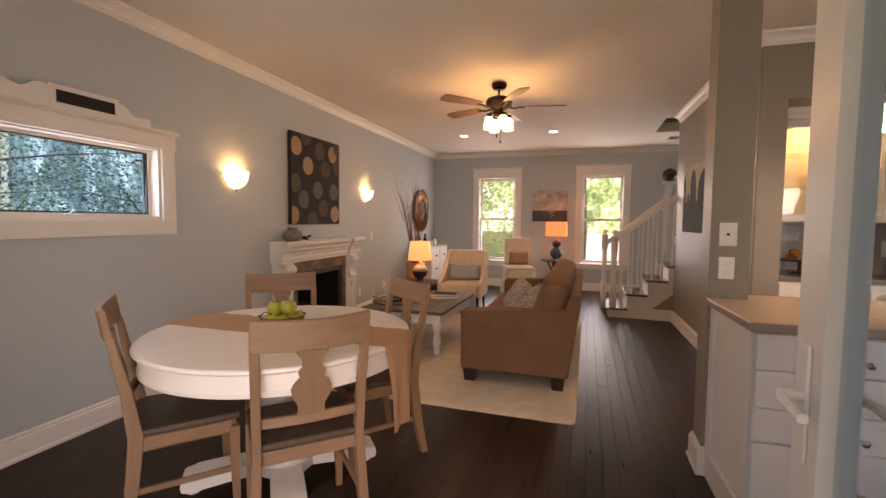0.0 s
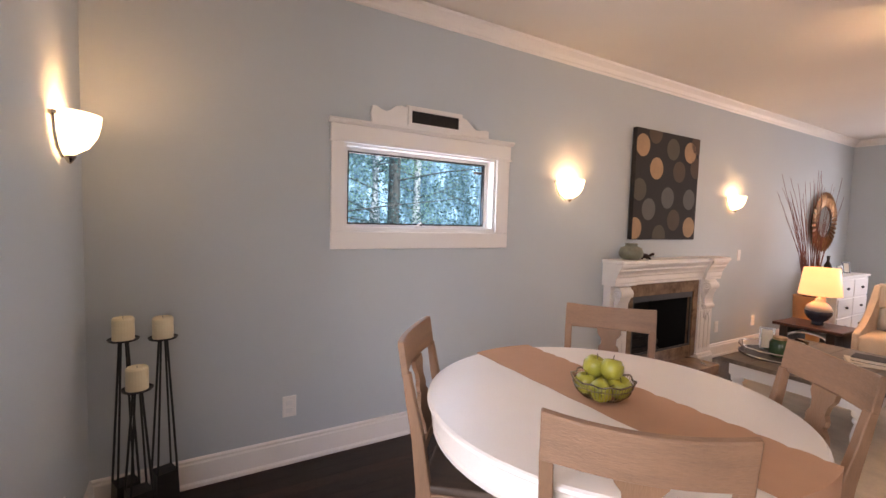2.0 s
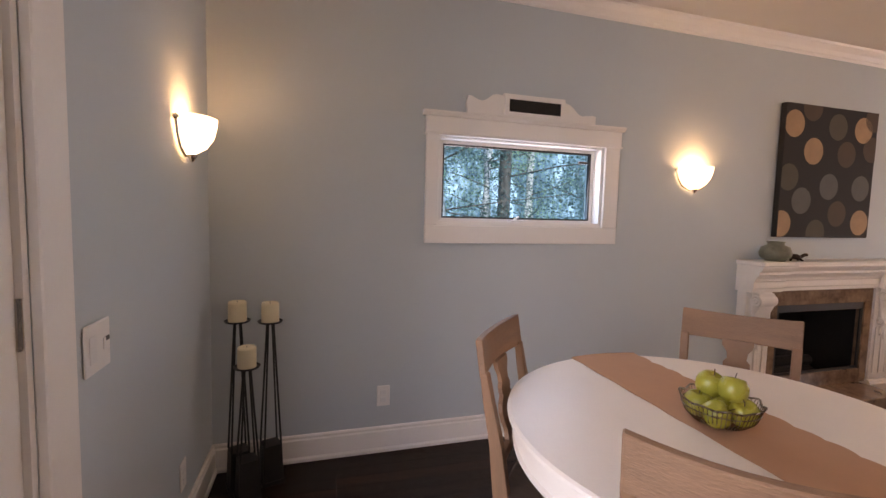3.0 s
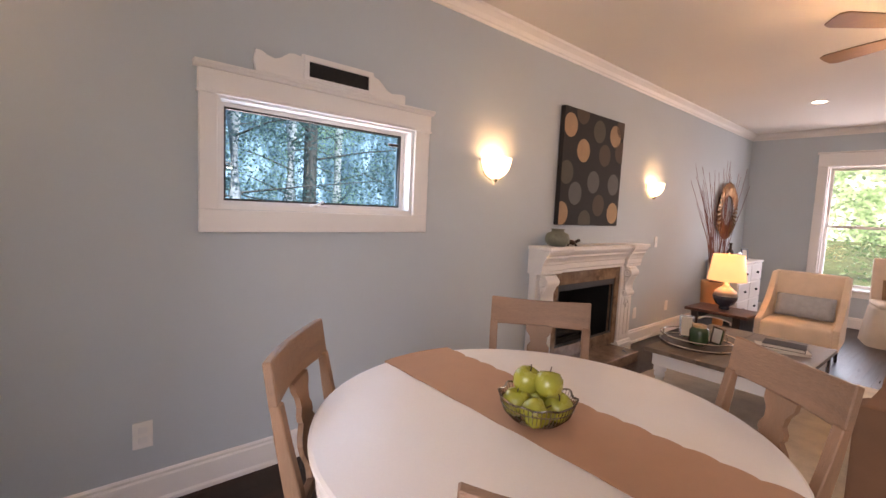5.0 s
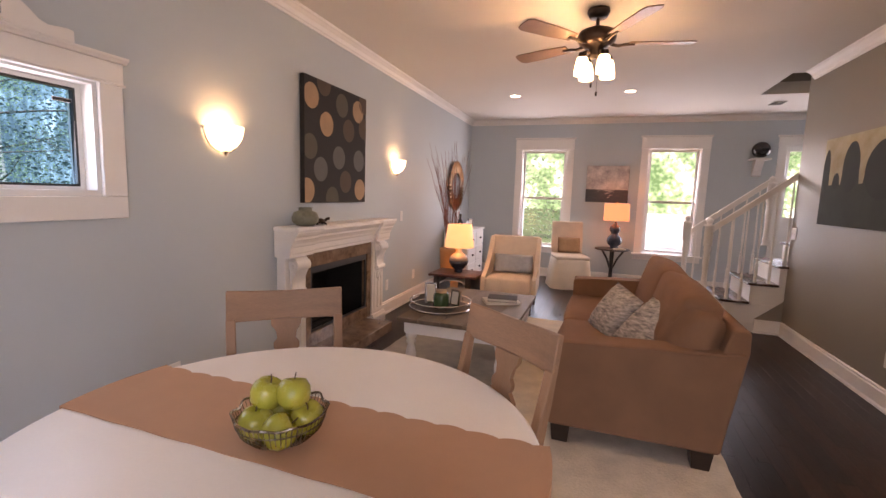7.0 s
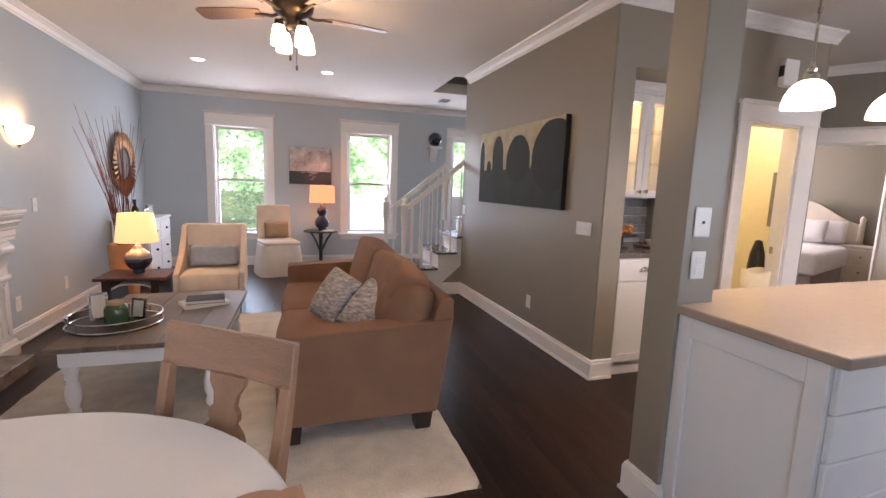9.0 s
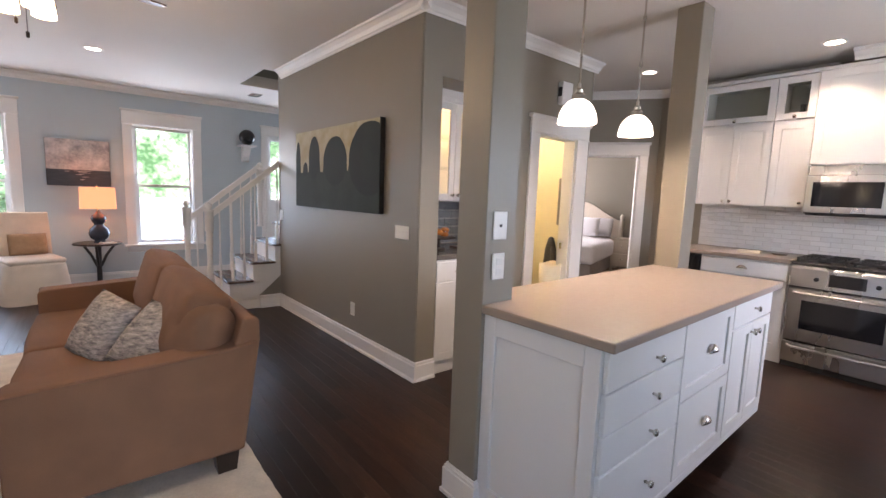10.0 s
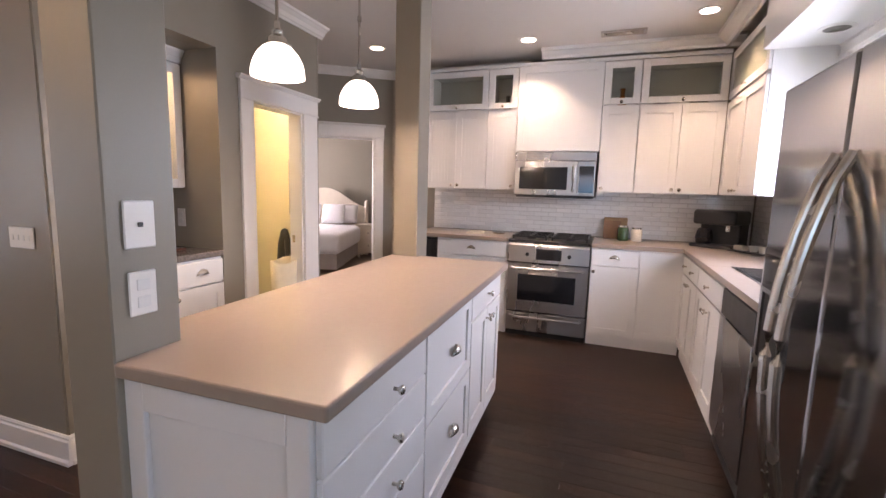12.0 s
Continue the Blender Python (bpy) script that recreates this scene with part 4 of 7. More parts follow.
wall_unit(3.985, 3.33, "rl")
wall_unit(3.328, 3.03, "r")
wall_unit(2.252, 1.94, "l")
wall_unit(1.938, 1.262, "rl")
hood = thing("hood_cover", 4.285, 3.028, 1.768, -90, "white painted panelled hood cover above the microwave", "cabinet")
part("body", box(0, 0.774, 0.0, 0.36, 0, 0.797), CABINET, hood)
shaker(hood, 0.004, 0.77, 0.005, 0.792, -0.001, 0.065, "panel")
cr = bmesh.new()
box(4.283, 4.645, 1.262, 3.985, 2.567, 2.60, 0.004, cr)
tagged(part("cabinet_cornice", cr, CABINET), "white painted cornice board along the cabinet tops", "trim", "", "structure")
# decorative jars behind the small panes
for y, h, m in ((3.17, 0.15, CERAMIC_T), (2.09, 0.17, PASTRY)):
    j = thing("ornament_bottle", 4.45, y, 2.182, 0, "small ornamental bottle on the glazed shelf", "ornament")
    part("body", lathe([(0, 0), (0.035, 0), (0.04, h * 0.4), (0.02, h * 0.6), (0.018, h * 0.8), (0.024, h), (0, h)], 14), m, j, "", True)
for y in (1.75, 1.45):
    j = thing("glass_bowl", 4.47, y, 2.182, 0, "shallow pale serving bowl on the glazed shelf", "bowl")
    part("bowl", lathe([(0, 0), (0.04, 0), (0.09, 0.05), (0.10, 0.07), (0.09, 0.068), (0.03, 0.01), (0, 0.008)], 18), CERAMIC_T, j, "", True)

# south run
su = thing("wall_cabinet", 3.28, 1.24, 1.395, 0, "white painted corner wall cabinet with a glazed upper door", "cabinet")
part("body", box(0.0, 1.02, -0.36, 0.0, 0, 1.17), CABINET, su)
for nm, x0, x1, z0, z1 in (("door", 0.004, 0.50, 0.005, 0.762), ("door", 0.504, 1.0, 0.005, 0.762), ("glazed_door", 0.004, 1.0, 0.79, 1.165)):
    bm = bmesh.new()
    for q in ((x0, x0 + 0.06, z0, z1), (x1 - 0.06, x1, z0, z1), (x0 + 0.06, x1 - 0.06, z0, z0 + 0.06), (x0 + 0.06, x1 - 0.06, z1 - 0.06, z1)):
        box(q[0], q[1], 0.001, 0.020, q[2], q[3], 0.0015, bm)
    d = part(nm, bm, CABINET, su)
    part("panel" if nm == "door" else "pane", box(x0 + 0.06, x1 - 0.06, 0.002, 0.010, z0 + 0.06, z1 - 0.06), CABINET if nm == "door" else SMOKE, d)
    part("knob", turn_bm(lathe([(0, 0), (0.006, 0), (0.006, 0.014), (0.016, 0.026), (0, 0.034)], 12), pose((x0 + x1) / 2 if nm != "door" else x1 - 0.04 if x0 < 0.3 else x0 + 0.04, 0.02, z0 + 0.03, -90, 0, 0)), NICKEL, d)


def south_base(x0, x1, fronts, label=CAB):
    ob = thing("base_cabinet", x0, 1.49, 0, 0, label, "cabinet")
    w = x1 - x0
    part("body", box(0.002, w - 0.002, -0.60, 0.0, 0.10, 0.70 if label != CAB else 0.90), CABINET, ob)
    part("plinth", box(0.002, w - 0.002, -0.58, -0.012, 0.0, 0.10), CABINET, ob)
    for a, b, z0, z1, kx, kz in fronts:
        bm = bmesh.new()
        if z1 - z0 > 0.2:
            for q in ((a, a + 0.055, z0, z1), (b - 0.055, b, z0, z1), (a + 0.055, b - 0.055, z0, z0 + 0.055), (a + 0.055, b - 0.055, z1 - 0.055, z1)):
                box(q[0], q[1], 0.001, 0.02, q[2], q[3], 0.0015, bm)
            box(a + 0.053, b - 0.053, 0.002, 0.010, z0 + 0.053, z1 - 0.053, 0, bm)
        else:
            box(a, b, 0.001, 0.02, z0, z1, 0.003, bm)
        d = part("door" if z1 - z0 > 0.2 else "drawer", bm, CABINET, ob)
        part("knob", turn_bm(lathe([(0, 0), (0.006, 0), (0.006, 0.014), (0.016, 0.026), (0, 0.034)], 12), pose(kx, 0.02, kz, -90, 0, 0)), NICKEL, d, "satin nickel knob")


south_base(3.36, 4.04, [(0.01, 0.33, 0.745, 0.885, 0.17, 0.815), (0.34, 0.67, 0.745, 0.885, 0.5, 0.815), (0.01, 0.33, 0.115, 0.735, 0.30, 0.69), (0.34, 0.67, 0.115, 0.735, 0.37, 0.69)])
south_base(2.63, 3.358, [(0.01, 0.718, 0.745, 0.885, 0.36, 0.815), (0.01, 0.36, 0.115, 0.735, 0.33, 0.66), (0.368, 0.718, 0.115, 0.735, 0.40, 0.66)], "white painted sink cabinet with nickel knobs")
dw = thing("dishwasher", 2.03, 1.49, 0, 0, "built-in dishwasher with a dark steel front", "appliance")
part("body", box(0.0, 0.595, -0.58, 0.0, 0.0, 0.895), BLACK_PLASTIC, dw)
part("door", box(0.003, 0.592, 0.001, 0.025, 0.10, 0.74, 0.004), STEEL, dw)
part("control_panel", box(0.003, 0.592, 0.001, 0.022, 0.745, 0.89, 0.004), BLACK_PLASTIC, dw, "black control panel with a recessed grip")
# soffit above the sink window
sf = tagged(new("soffit"), "white panelled soffit over the sink window", "", "", "structure")
part("box", box(0.75, 3.275, 0.885, 1.30, 2.30, 2.64), CABINET, sf)
fr = thing("fridge", 0.915, 1.568, 0, 0, "stainless side-by-side fridge with bowed handles and ice dispenser", "fridge")
part("body", box(0.0, 0.91, -0.70, -0.06, 0.02, 1.765), BLACK_PLASTIC, fr)
for nm, x0, x1 in (("fridge_door", 0.002, 0.388), ("freezer_door", 0.394, 0.908)):
    b = box(x0, x1, -0.055, 0.0, 0.06, 1.765, 0.012, None, 3)
    d = part(nm, b, FRIDGE_M, fr)
    hx = 0.345 if nm == "fridge_door" else 0.437
    part("handle", tube([(hx, -0.002 + 0.105 * math.sin(math.pi * i / 16) ** 0.75, 0.35 + 1.15 * i / 16) for i in range(17)], 0.015, 12), NICKEL, d, "long bowed steel handle")
    if nm == "freezer_door":
        dp = part("dispenser_frame", slab("y", 0.0005, 0.012, 0.62, 0.87, 0.78, 1.20, [(0.645, 0.845, 0.80, 1.04)]), FRIDGE_M, d)
        part("dispenser_recess", box(0.645, 0.845, -0.03, 0.003, 0.80, 1.04), BLACK_PLASTIC, dp)
        part("dispenser_display", box(0.645, 0.845, 0.012, 0.015, 1.06, 1.18), BLACK_GLASS, dp)
part("kick_grille", box(0.01, 0.90, -0.05, -0.02, 0.0, 0.055), BLACK_PLASTIC, fr)
oc = thing("wall_cabinet", 0.87, 1.29, 1.80, 0, "white painted cabinet with glass doors above the fridge", "cabinet")
part("body", box(0, 0.92, -0.40, 0.0, 0, 0.498), CABINET, oc)
for x0 in (0.004, 0.463):
    bm = bmesh.new()
    for q in ((x0, x0 + 0.055, 0.005, 0.49), (x0 + 0.40, x0 + 0.455, 0.005, 0.49), (x0 + 0.055, x0 + 0.40, 0.005, 0.06), (x0 + 0.055, x0 + 0.40, 0.435, 0.49)):
        box(q[0], q[1], 0.001, 0.02, q[2], q[3], 0, bm)
    d = part("glazed_door", bm, CABINET, oc)
    part("pane", box(x0 + 0.055, x0 + 0.40, 0.004, 0.008, 0.06, 0.435), SMOKE, d)

# things on the worktops
cm = thing("coffee_machine", 4.36, 1.20, 0.941, -125, "black coffee maker with a glass jug", "coffee maker")
part("body", box(-0.165, 0.165, -0.02, 0.16, 0.0, 0.29, 0.02, None, 3), BLACK_PLASTIC, cm)
part("head", box(-0.175, 0.175, -0.15, 0.16, 0.20, 0.325, 0.025, None, 3), BLACK_PLASTIC, cm)
part("base", box(-0.175, 0.175, -0.17, 0.1, 0.0, 0.03, 0.01, None, 2), BLACK_PLASTIC, cm)
part("jug", lathe([(0, 0.032), (0.06, 0.032), (0.072, 0.08), (0.06, 0.14), (0.045, 0.165), (0, 0.165)], 16, -0.09, -0.09), BLACK_GLASS, cm)
part("spout", tube([(0.1, -0.1, 0.20), (0.1, -0.1, 0.15)], 0.018), CHROME, cm)
tr = thing("coffee_tray", 4.02, 1.04, 0.941, -150, "small tray with white cups", "tray")
part("tray", box(-0.17, 0.17, -0.08, 0.08, 0.0, 0.012, 0.005), BLACK_PLASTIC, tr)
for x in (0.02, 0.11):
    part("cup", lathe([(0, 0.0125), (0.025, 0.0125), (0.038, 0.06), (0.035, 0.06), (0.022, 0.02), (0, 0.018)], 14, x, 0), WHITE, tr)
part("sugar_box", box(-0.14, -0.05, -0.04, 0.03, 0.0125, 0.05, 0.004), PAPER, tr)
bd = thing("cutting_boards", 4.58, 2.06, 0.941, 0, "wooden cutting boards leaning on the backsplash", "cutting board")
part("board", turn_bm(box(-0.01, 0.01, -0.11, 0.11, 0, 0.21, 0.005), Matrix.Rotation(radians(9), 4, "Y")), CUT_WOOD, bd)
part("board", turn_bm(box(-0.008, 0.008, -0.08, 0.08, 0, 0.18, 0.005), Matrix.Translation((-0.03, 0.03, 0)) @ Matrix.Rotation(radians(9), 4, "Y")), OAK, bd)
for x, y, h, m in ((4.45, 1.99, 0.145, GREEN_GLASS), (4.45, 1.87, 0.13, PAPER)):
    jr = thing("storage_jar", x, y, 0.941, 0, "glass storage jar with a lid on the worktop", "jar")
    j = part("jar", lathe([(0, 0), (0.048, 0), (0.05, 0.01), (0.05, h * 0.8), (0.042, h * 0.88), (0, h * 0.88)], 18), m, jr, "", True)
    part("lid", lathe([(0, h * 0.88), (0.045, h * 0.88), (0.045, h), (0, h)], 18), CHROME, jr)
bk = thing("cook_book", 4.33, 3.42, 0.941, 12, "open cook book lying on the worktop", "book")
part("pages", prism([(-0.14, 0), (0.14, 0), (0.13, 0.012), (0.05, 0.02), (0, 0.008), (-0.05, 0.02), (-0.13, 0.012)], "y", -0.09, 0.09), PAPER, bk)
sp = thing("spoon_rest", 4.35, 3.18, 0.941, 0, "metal spoon rest on the worktop", "spoon rest")
part("dish", lathe([(0, 0), (0.05, 0), (0.075, 0.018), (0.07, 0.02), (0.04, 0.006), (0, 0.005)], 16), CHROME, sp)

# pendants over the island
for x, y in ((1.275, 3.35), (1.865, 3.35)):
    pd = thing("pendant_lamp", x, y, 1.785, 0, "pendant lamp with a lit white glass dome and nickel rod", "lamp", "pendants over the island")
    part("shade", lathe([(0.099, 0.0), (0.098, 0.020), (0.091, 0.052), (0.075, 0.084), (0.053, 0.107), (0.033, 0.119), (0.030, 0.116), (0.050, 0.103), (0.072, 0.081), (0.088, 0.050), (0.095, 0.020), (0.096, 0.0)], 32), FROST_P, pd, "", True)
    part("collar", lathe([(0, 0.117), (0.036, 0.117), (0.035, 0.140), (0.02, 0.152), (0.022, 0.166), (0.011, 0.174), (0.011, 0.20), (0, 0.205)], 16), NICKEL, pd)
    part("rod", tube([(0, 0, 0.20), (0, 0, H - 1.785 - 0.02)], 0.006), NICKEL, pd)
    for z in (0.40, 0.66):
        part("coupling", lathe([(0, z), (0.011, z + 0.002), (0.011, z + 0.024), (0, z + 0.026)], 10), NICKEL, pd)
    part("ceiling_rose", lathe([(0, H - 1.785 - 0.03), (0.05, H - 1.785 - 0.022), (0.06, H - 1.785 - 0.001), (0, H - 1.785 - 0.001)], 20), NICKEL, pd)
    bulb("pendant_light", (x, y, 1.82), 20, (1, 0.84, 0.64), 0.05)

# recessed downlights
for x, y, watts in ((-2.016, 7.714, 16), (-0.604, 7.714, 16), (3.798, 4.315, 42), (3.945, 2.90, 52), (3.653, 1.559, 62), (2.95, 1.05, 0)):
    z = 2.30 if y == 1.05 else H
    dl = thing("downlight", x, y, z - 0.006, 0, "round recessed ceiling downlight with a lit lens" if watts else "round recessed downlight switched off under the soffit", "lamp", "ceiling downlights")
    part("trim_ring", lathe([(0.062, 0.0), (0.085, 0.002), (0.085, 0.0055), (0.062, 0.0055)], 24), WHITE, dl)
    part("lens", lathe([(0, 0.001), (0.03, 0.0), (0.061, 0.003), (0.061, 0.005), (0, 0.005)], 24), LED if watts else CERAMIC_T, dl)
    if watts:
        spot("downlight_beam", (x, y, z - 0.02), watts)

# air vents
for x, y, tz, w_, d_ in ((3.957, 2.122, 0, 0.13, 0.35), (1.218, 8.725, 0, 0.14, 0.24)):
    v = thing("ceiling_vent", x, y, H - 0.012, 0, "metal air vent grille in the ceiling", "vent")
    bm = slab("z", 0.0, 0.010, -w_ / 2, w_ / 2, -d_ / 2, d_ / 2, [(-w_ / 2 + 0.025, w_ / 2 - 0.025, -d_ / 2 + 0.025, d_ / 2 - 0.025)])
    part("frame", bm, NICKEL, v)
    part("backing", box(-w_ / 2 + 0.02, w_ / 2 - 0.02, -d_ / 2 + 0.02, d_ / 2 - 0.02, 0.0085, 0.0105), BLACK, v)
    n = 5
    for i in range(n):
        xx = -w_ / 2 + 0.03 + (w_ - 0.06) * i / (n - 1)
        part("slat", turn_bm(box(-0.008, 0.008, -d_ / 2 + 0.026, d_ / 2 - 0.026, -0.001, 0.001), Matrix.Translation((xx, 0, 0.004)) @ Matrix.Rotation(0.5, 4, "Y")), NICKEL, v)

# niche cabinets
SWING = HALL
nb = thing("base_cabinet", 1.287, 4.47, 0, 0, "white painted niche cabinet with drawers and cup pulls", "cabinet")
part("body", box(0, 0.80, 0.0, 0.62, 0.10, 0.90), CABINET, nb)
part("plinth", box(0, 0.80, 0.012, 0.60, 0, 0.10), CABINET, nb)
for a, b in ((0.004, 0.398), (0.402, 0.796)):
    f = shaker(nb, a, b, 0.735, 0.885, -0.001, 0.04, "drawer", None, False)
    cup_pull(f, (a + b) / 2 + 0.03, -0.02, 0.81)
    f = shaker(nb, a, b, 0.115, 0.725, -0.001, 0.055)
    knob(f, a + 0.03 if a > 0.1 else b - 0.03, -0.02, 0.68)
bm = box(1.286, 2.089, 4.448, 5.095, 0.902, 0.94, 0.004)
nw_ = part("niche_worktop", bm, STONE_TOP)
nw_.matrix_basis = SWING
tagged(nw_, "speckled dark granite worktop on the niche cabinet", "worktop")
nu = thing("wall_cabinet", 1.287, 4.77, 1.34, 0, "lit white wall cabinet with glass doors and shelves", "cabinet")
for q in ((0, 0.016, 0, 0.325, 0, 0.86), (0.784, 0.80, 0, 0.325, 0, 0.86), (0.016, 0.784, 0, 0.325, 0, 0.02), (0.016, 0.784, 0, 0.325, 0.78, 0.86)):
    part("carcass_board", box(*q), CABINET, nu)
part("lining", box(0.016, 0.784, 0.305, 0.325, 0.02, 0.78), LIT_CAB, nu, "warm lit cabinet lining")
for z in (0.27, 0.53):
    part("shelf", box(0.018, 0.782, 0.03, 0.30, z, z + 0.012), CLEAR, nu)
part("cornice", prism([(0.0, 0.80), (-0.025, 0.80), (-0.03, 0.83), (-0.06, 0.87), (-0.06, 0.882), (0.3, 0.882), (0.3, 0.861), (0.0, 0.861)], "x", -0.0, 0.80), CABINET, nu)
for a, b in ((0.004, 0.398), (0.402, 0.796)):
    bm = bmesh.new()
    for q in ((a, a + 0.055, 0.005, 0.79), (b - 0.055, b, 0.005, 0.79), (a + 0.055, b - 0.055, 0.005, 0.06), (a + 0.055, b - 0.055, 0.735, 0.79)):
        box(q[0], q[1], -0.02, -0.001, q[2], q[3], 0.0015, bm)
    f = part("glazed_door", bm, CABINET, nu)
    pn = part("pane", box(a + 0.055, b - 0.055, -0.012, -0.009, 0.06, 0.735), CLEAR, f)
    pn.visible_shadow = False
    knob(f, b - 0.03 if a < 0.1 else a + 0.03, -0.02, 0.05)
bulb("cabinet_light", (1.65, 4.93, 2.08), 5)
ck = thing("cake_stand", 1.52, 4.72, 0.941, 0, "glass-domed cake stand with orange pastries", "cake stand")
part("foot", lathe([(0, 0), (0.06, 0), (0.055, 0.01), (0.015, 0.02), (0.013, 0.08), (0.03, 0.092), (0.135, 0.097), (0.14, 0.105), (0, 0.105)], 24), DARKWOOD, ck)
part("dome", lathe([(0.115, 0.107), (0.115, 0.17), (0.10, 0.215), (0.06, 0.245), (0.0, 0.255)], 24), CLEAR, ck, "clear glass dome", True)
part("dome_knob", lathe([(0, 0.255), (0.008, 0.257), (0.016, 0.275), (0, 0.288)], 12), CLEAR, ck)
rr = random.Random(3)
for i in range(6):
    part("pastry", lathe([(0, 0), (0.03, 0.004), (0.038, 0.02), (0.025, 0.038), (0, 0.042)], 10, 0.055 * math.cos(i), 0.055 * math.sin(i), None), PASTRY, ck).location = (0, 0, 0.107 + 0.02 * (i % 3))
nt = thing("serving_tray", 1.84, 4.72, 0.941, 8, "small wooden tray on the niche worktop", "tray")
part("tray", box(-0.12, 0.12, -0.1, 0.1, 0, 0.015, 0.003), REDWOOD, nt)
part("bowl", lathe([(0, 0.0155), (0.04, 0.0155), (0.07, 0.06), (0.066, 0.06), (0.03, 0.025), (0, 0.022)], 16), WHITE, nt)


# plates, switches and outlets
def plate(name, label, place, turn, w, h, bits):
    p = thing(name, *place, turn, label, "switch" if "switch" in name else "outlet")
    part("plate", box(-w / 2, w / 2, -0.007, -0.001, -h / 2, h / 2, 0.003), WHITE, p)
    for x, z, bw, bh, dk in bits:
        part("insert", box(x - bw / 2, x + bw / 2, -0.010, -0.0072, z - bh / 2, z + bh / 2, 0.001), BLACK_PLASTIC if dk else CABINET, p)
    return p


OUT = [(0, 0.022, 0.034, 0.028, False), (0, -0.022, 0.034, 0.028, False), (-0.006, 0.024, 0.002, 0.009, True), (0.006, 0.024, 0.002, 0.009, True), (-0.006, -0.02, 0.002, 0.009, True), (0.006, -0.02, 0.002, 0.009, True)]
SWING = STRAIGHT
plate("wall_switch", "white dimmer plate with a small dark slider on the column", (0.608, 3.221, 1.272), 0, 0.080, 0.118, [(0, 0, 0.014, 0.012, True)])
plate("wall_outlet", "white outlet plate on the column face", (0.607, 3.221, 1.10), 0, 0.072, 0.112, OUT)
plate("wall_switch", "white double switch with a dimmer by the door", (-1.765, 0.801, 1.03), 180, 0.13, 0.125, [(-0.03, 0, 0.034, 0.068, False), (0.03, 0, 0.012, 0.03, False), (0.045, 0.01, 0.02, 0.012, True)])
plate("wall_outlet", "white outlet low beside the door", (-2.44, 0.801, 0.30), 180, 0.075, 0.12, OUT)
plate("wall_outlet", "white outlet on the tiled backsplash", (4.642, 3.55, 1.15), -90, 0.075, 0.12, OUT)
plate("wall_switch", "white switch on the kitchen wall", (4.649, 4.42, 1.1), -90, 0.07, 0.12, [(0, 0, 0.012, 0.03, False)])
plate("wall_outlet", "white outlet on the second column", (2.621, 3.36, 1.05), 90, 0.07, 0.12, OUT)
SWING = PARTITION
plate("wall_switch", "white four-gang switch plate on the taupe wall", (1.109, 4.70, 1.10), -90, 0.18, 0.10, [(x, 0, 0.012, 0.025, False) for x in (-0.06, -0.02, 0.02, 0.06)])
plate("wall_outlet", "white outlet low on the taupe wall", (1.109, 5.44, 0.35), -90, 0.075, 0.12, OUT)
plate("wall_switch", "white double switch at the foot of the stairs", (1.109, 7.16, 1.09), -90, 0.10, 0.12, [(-0.02, 0, 0.012, 0.03, False), (0.02, 0, 0.012, 0.03, False)])
SWING = WEST
plate("wall_outlet", "white outlet low on the blue wall", (-3.019, 1.69, 0.33), 90, 0.075, 0.12, OUT)
plate("wall_outlet", "white outlet low on the blue wall", (-3.019, 3.42, 0.33), 90, 0.075, 0.12, OUT)
plate("wall_outlet", "white outlet low on the blue wall", (-3.019, 6.15, 0.33), 90, 0.075, 0.12, OUT)
plate("wall_outlet", "white outlet low on the blue wall", (-3.019, 6.95, 0.33), 90, 0.075, 0.12, OUT)
plate("wall_switch", "white fireplace switch beside the mantel", (-3.019, 6.52, 1.10), 90, 0.07, 0.12, [(0, 0, 0.012, 0.03, False)])
SWING = HALL
plate("wall_switch", "white switch on the yellow wall", (3.236, 4.755, 1.0), -117.2, 0.06, 0.11, [(0, 0, 0.012, 0.03, False)])
plate("wall_outlet", "white outlet on the niche wall", (2.089, 4.80, 1.14), -90, 0.07, 0.12, OUT)
ch = thing("door_chime", 2.69, 4.449, 2.33, 0, "white door chime box above the doorway", "chime")
part("box", box(-0.075, 0.075, -0.055, -0.001, -0.10, 0.10, 0.006), WHITE, ch)
part("grille", box(-0.082, -0.075, -0.05, -0.01, -0.03, 0.05, 0.002), BLACK_PLASTIC, ch)

SWING = STRAIGHT

# ---- dining corner ----
TX, TY, TZ, TR = -1.542, 2.515, 0.768, 0.645
tb = thing("dining_table", TX, TY, 0, 0, "round white painted pedestal dining table", "table")
part("tabletop", lathe([(0, TZ - 0.028), (TR - 0.03, TZ - 0.028), (TR - 0.012, TZ - 0.024), (TR, TZ - 0.014), (TR - 0.002, TZ - 0.005), (TR - 0.01, TZ), (0, TZ)], 96), TABLE_W, tb)
part("apron", lathe([(TR - 0.05, TZ - 0.115), (TR - 0.022, TZ - 0.115), (TR - 0.020, TZ - 0.10), (TR - 0.026, TZ - 0.095), (TR - 0.026, TZ - 0.029), (TR - 0.05, TZ - 0.029)], 96), TABLE_W, tb)
part("pedestal", lathe([(0.16, 0.12), (0.15, 0.16), (0.10, 0.19), (0.085, 0.24), (0.11, 0.33), (0.12, 0.42), (0.09, 0.52), (0.08, 0.58), (0.13, 0.62), (0.20, 0.64), (0.20, 0.652), (0.0, 0.652)], 32), TABLE_W, tb, "", True)
part("hub", box(-0.15, 0.15, -0.15, 0.15, 0.055, 0.119, 0.01), TABLE_W, tb)
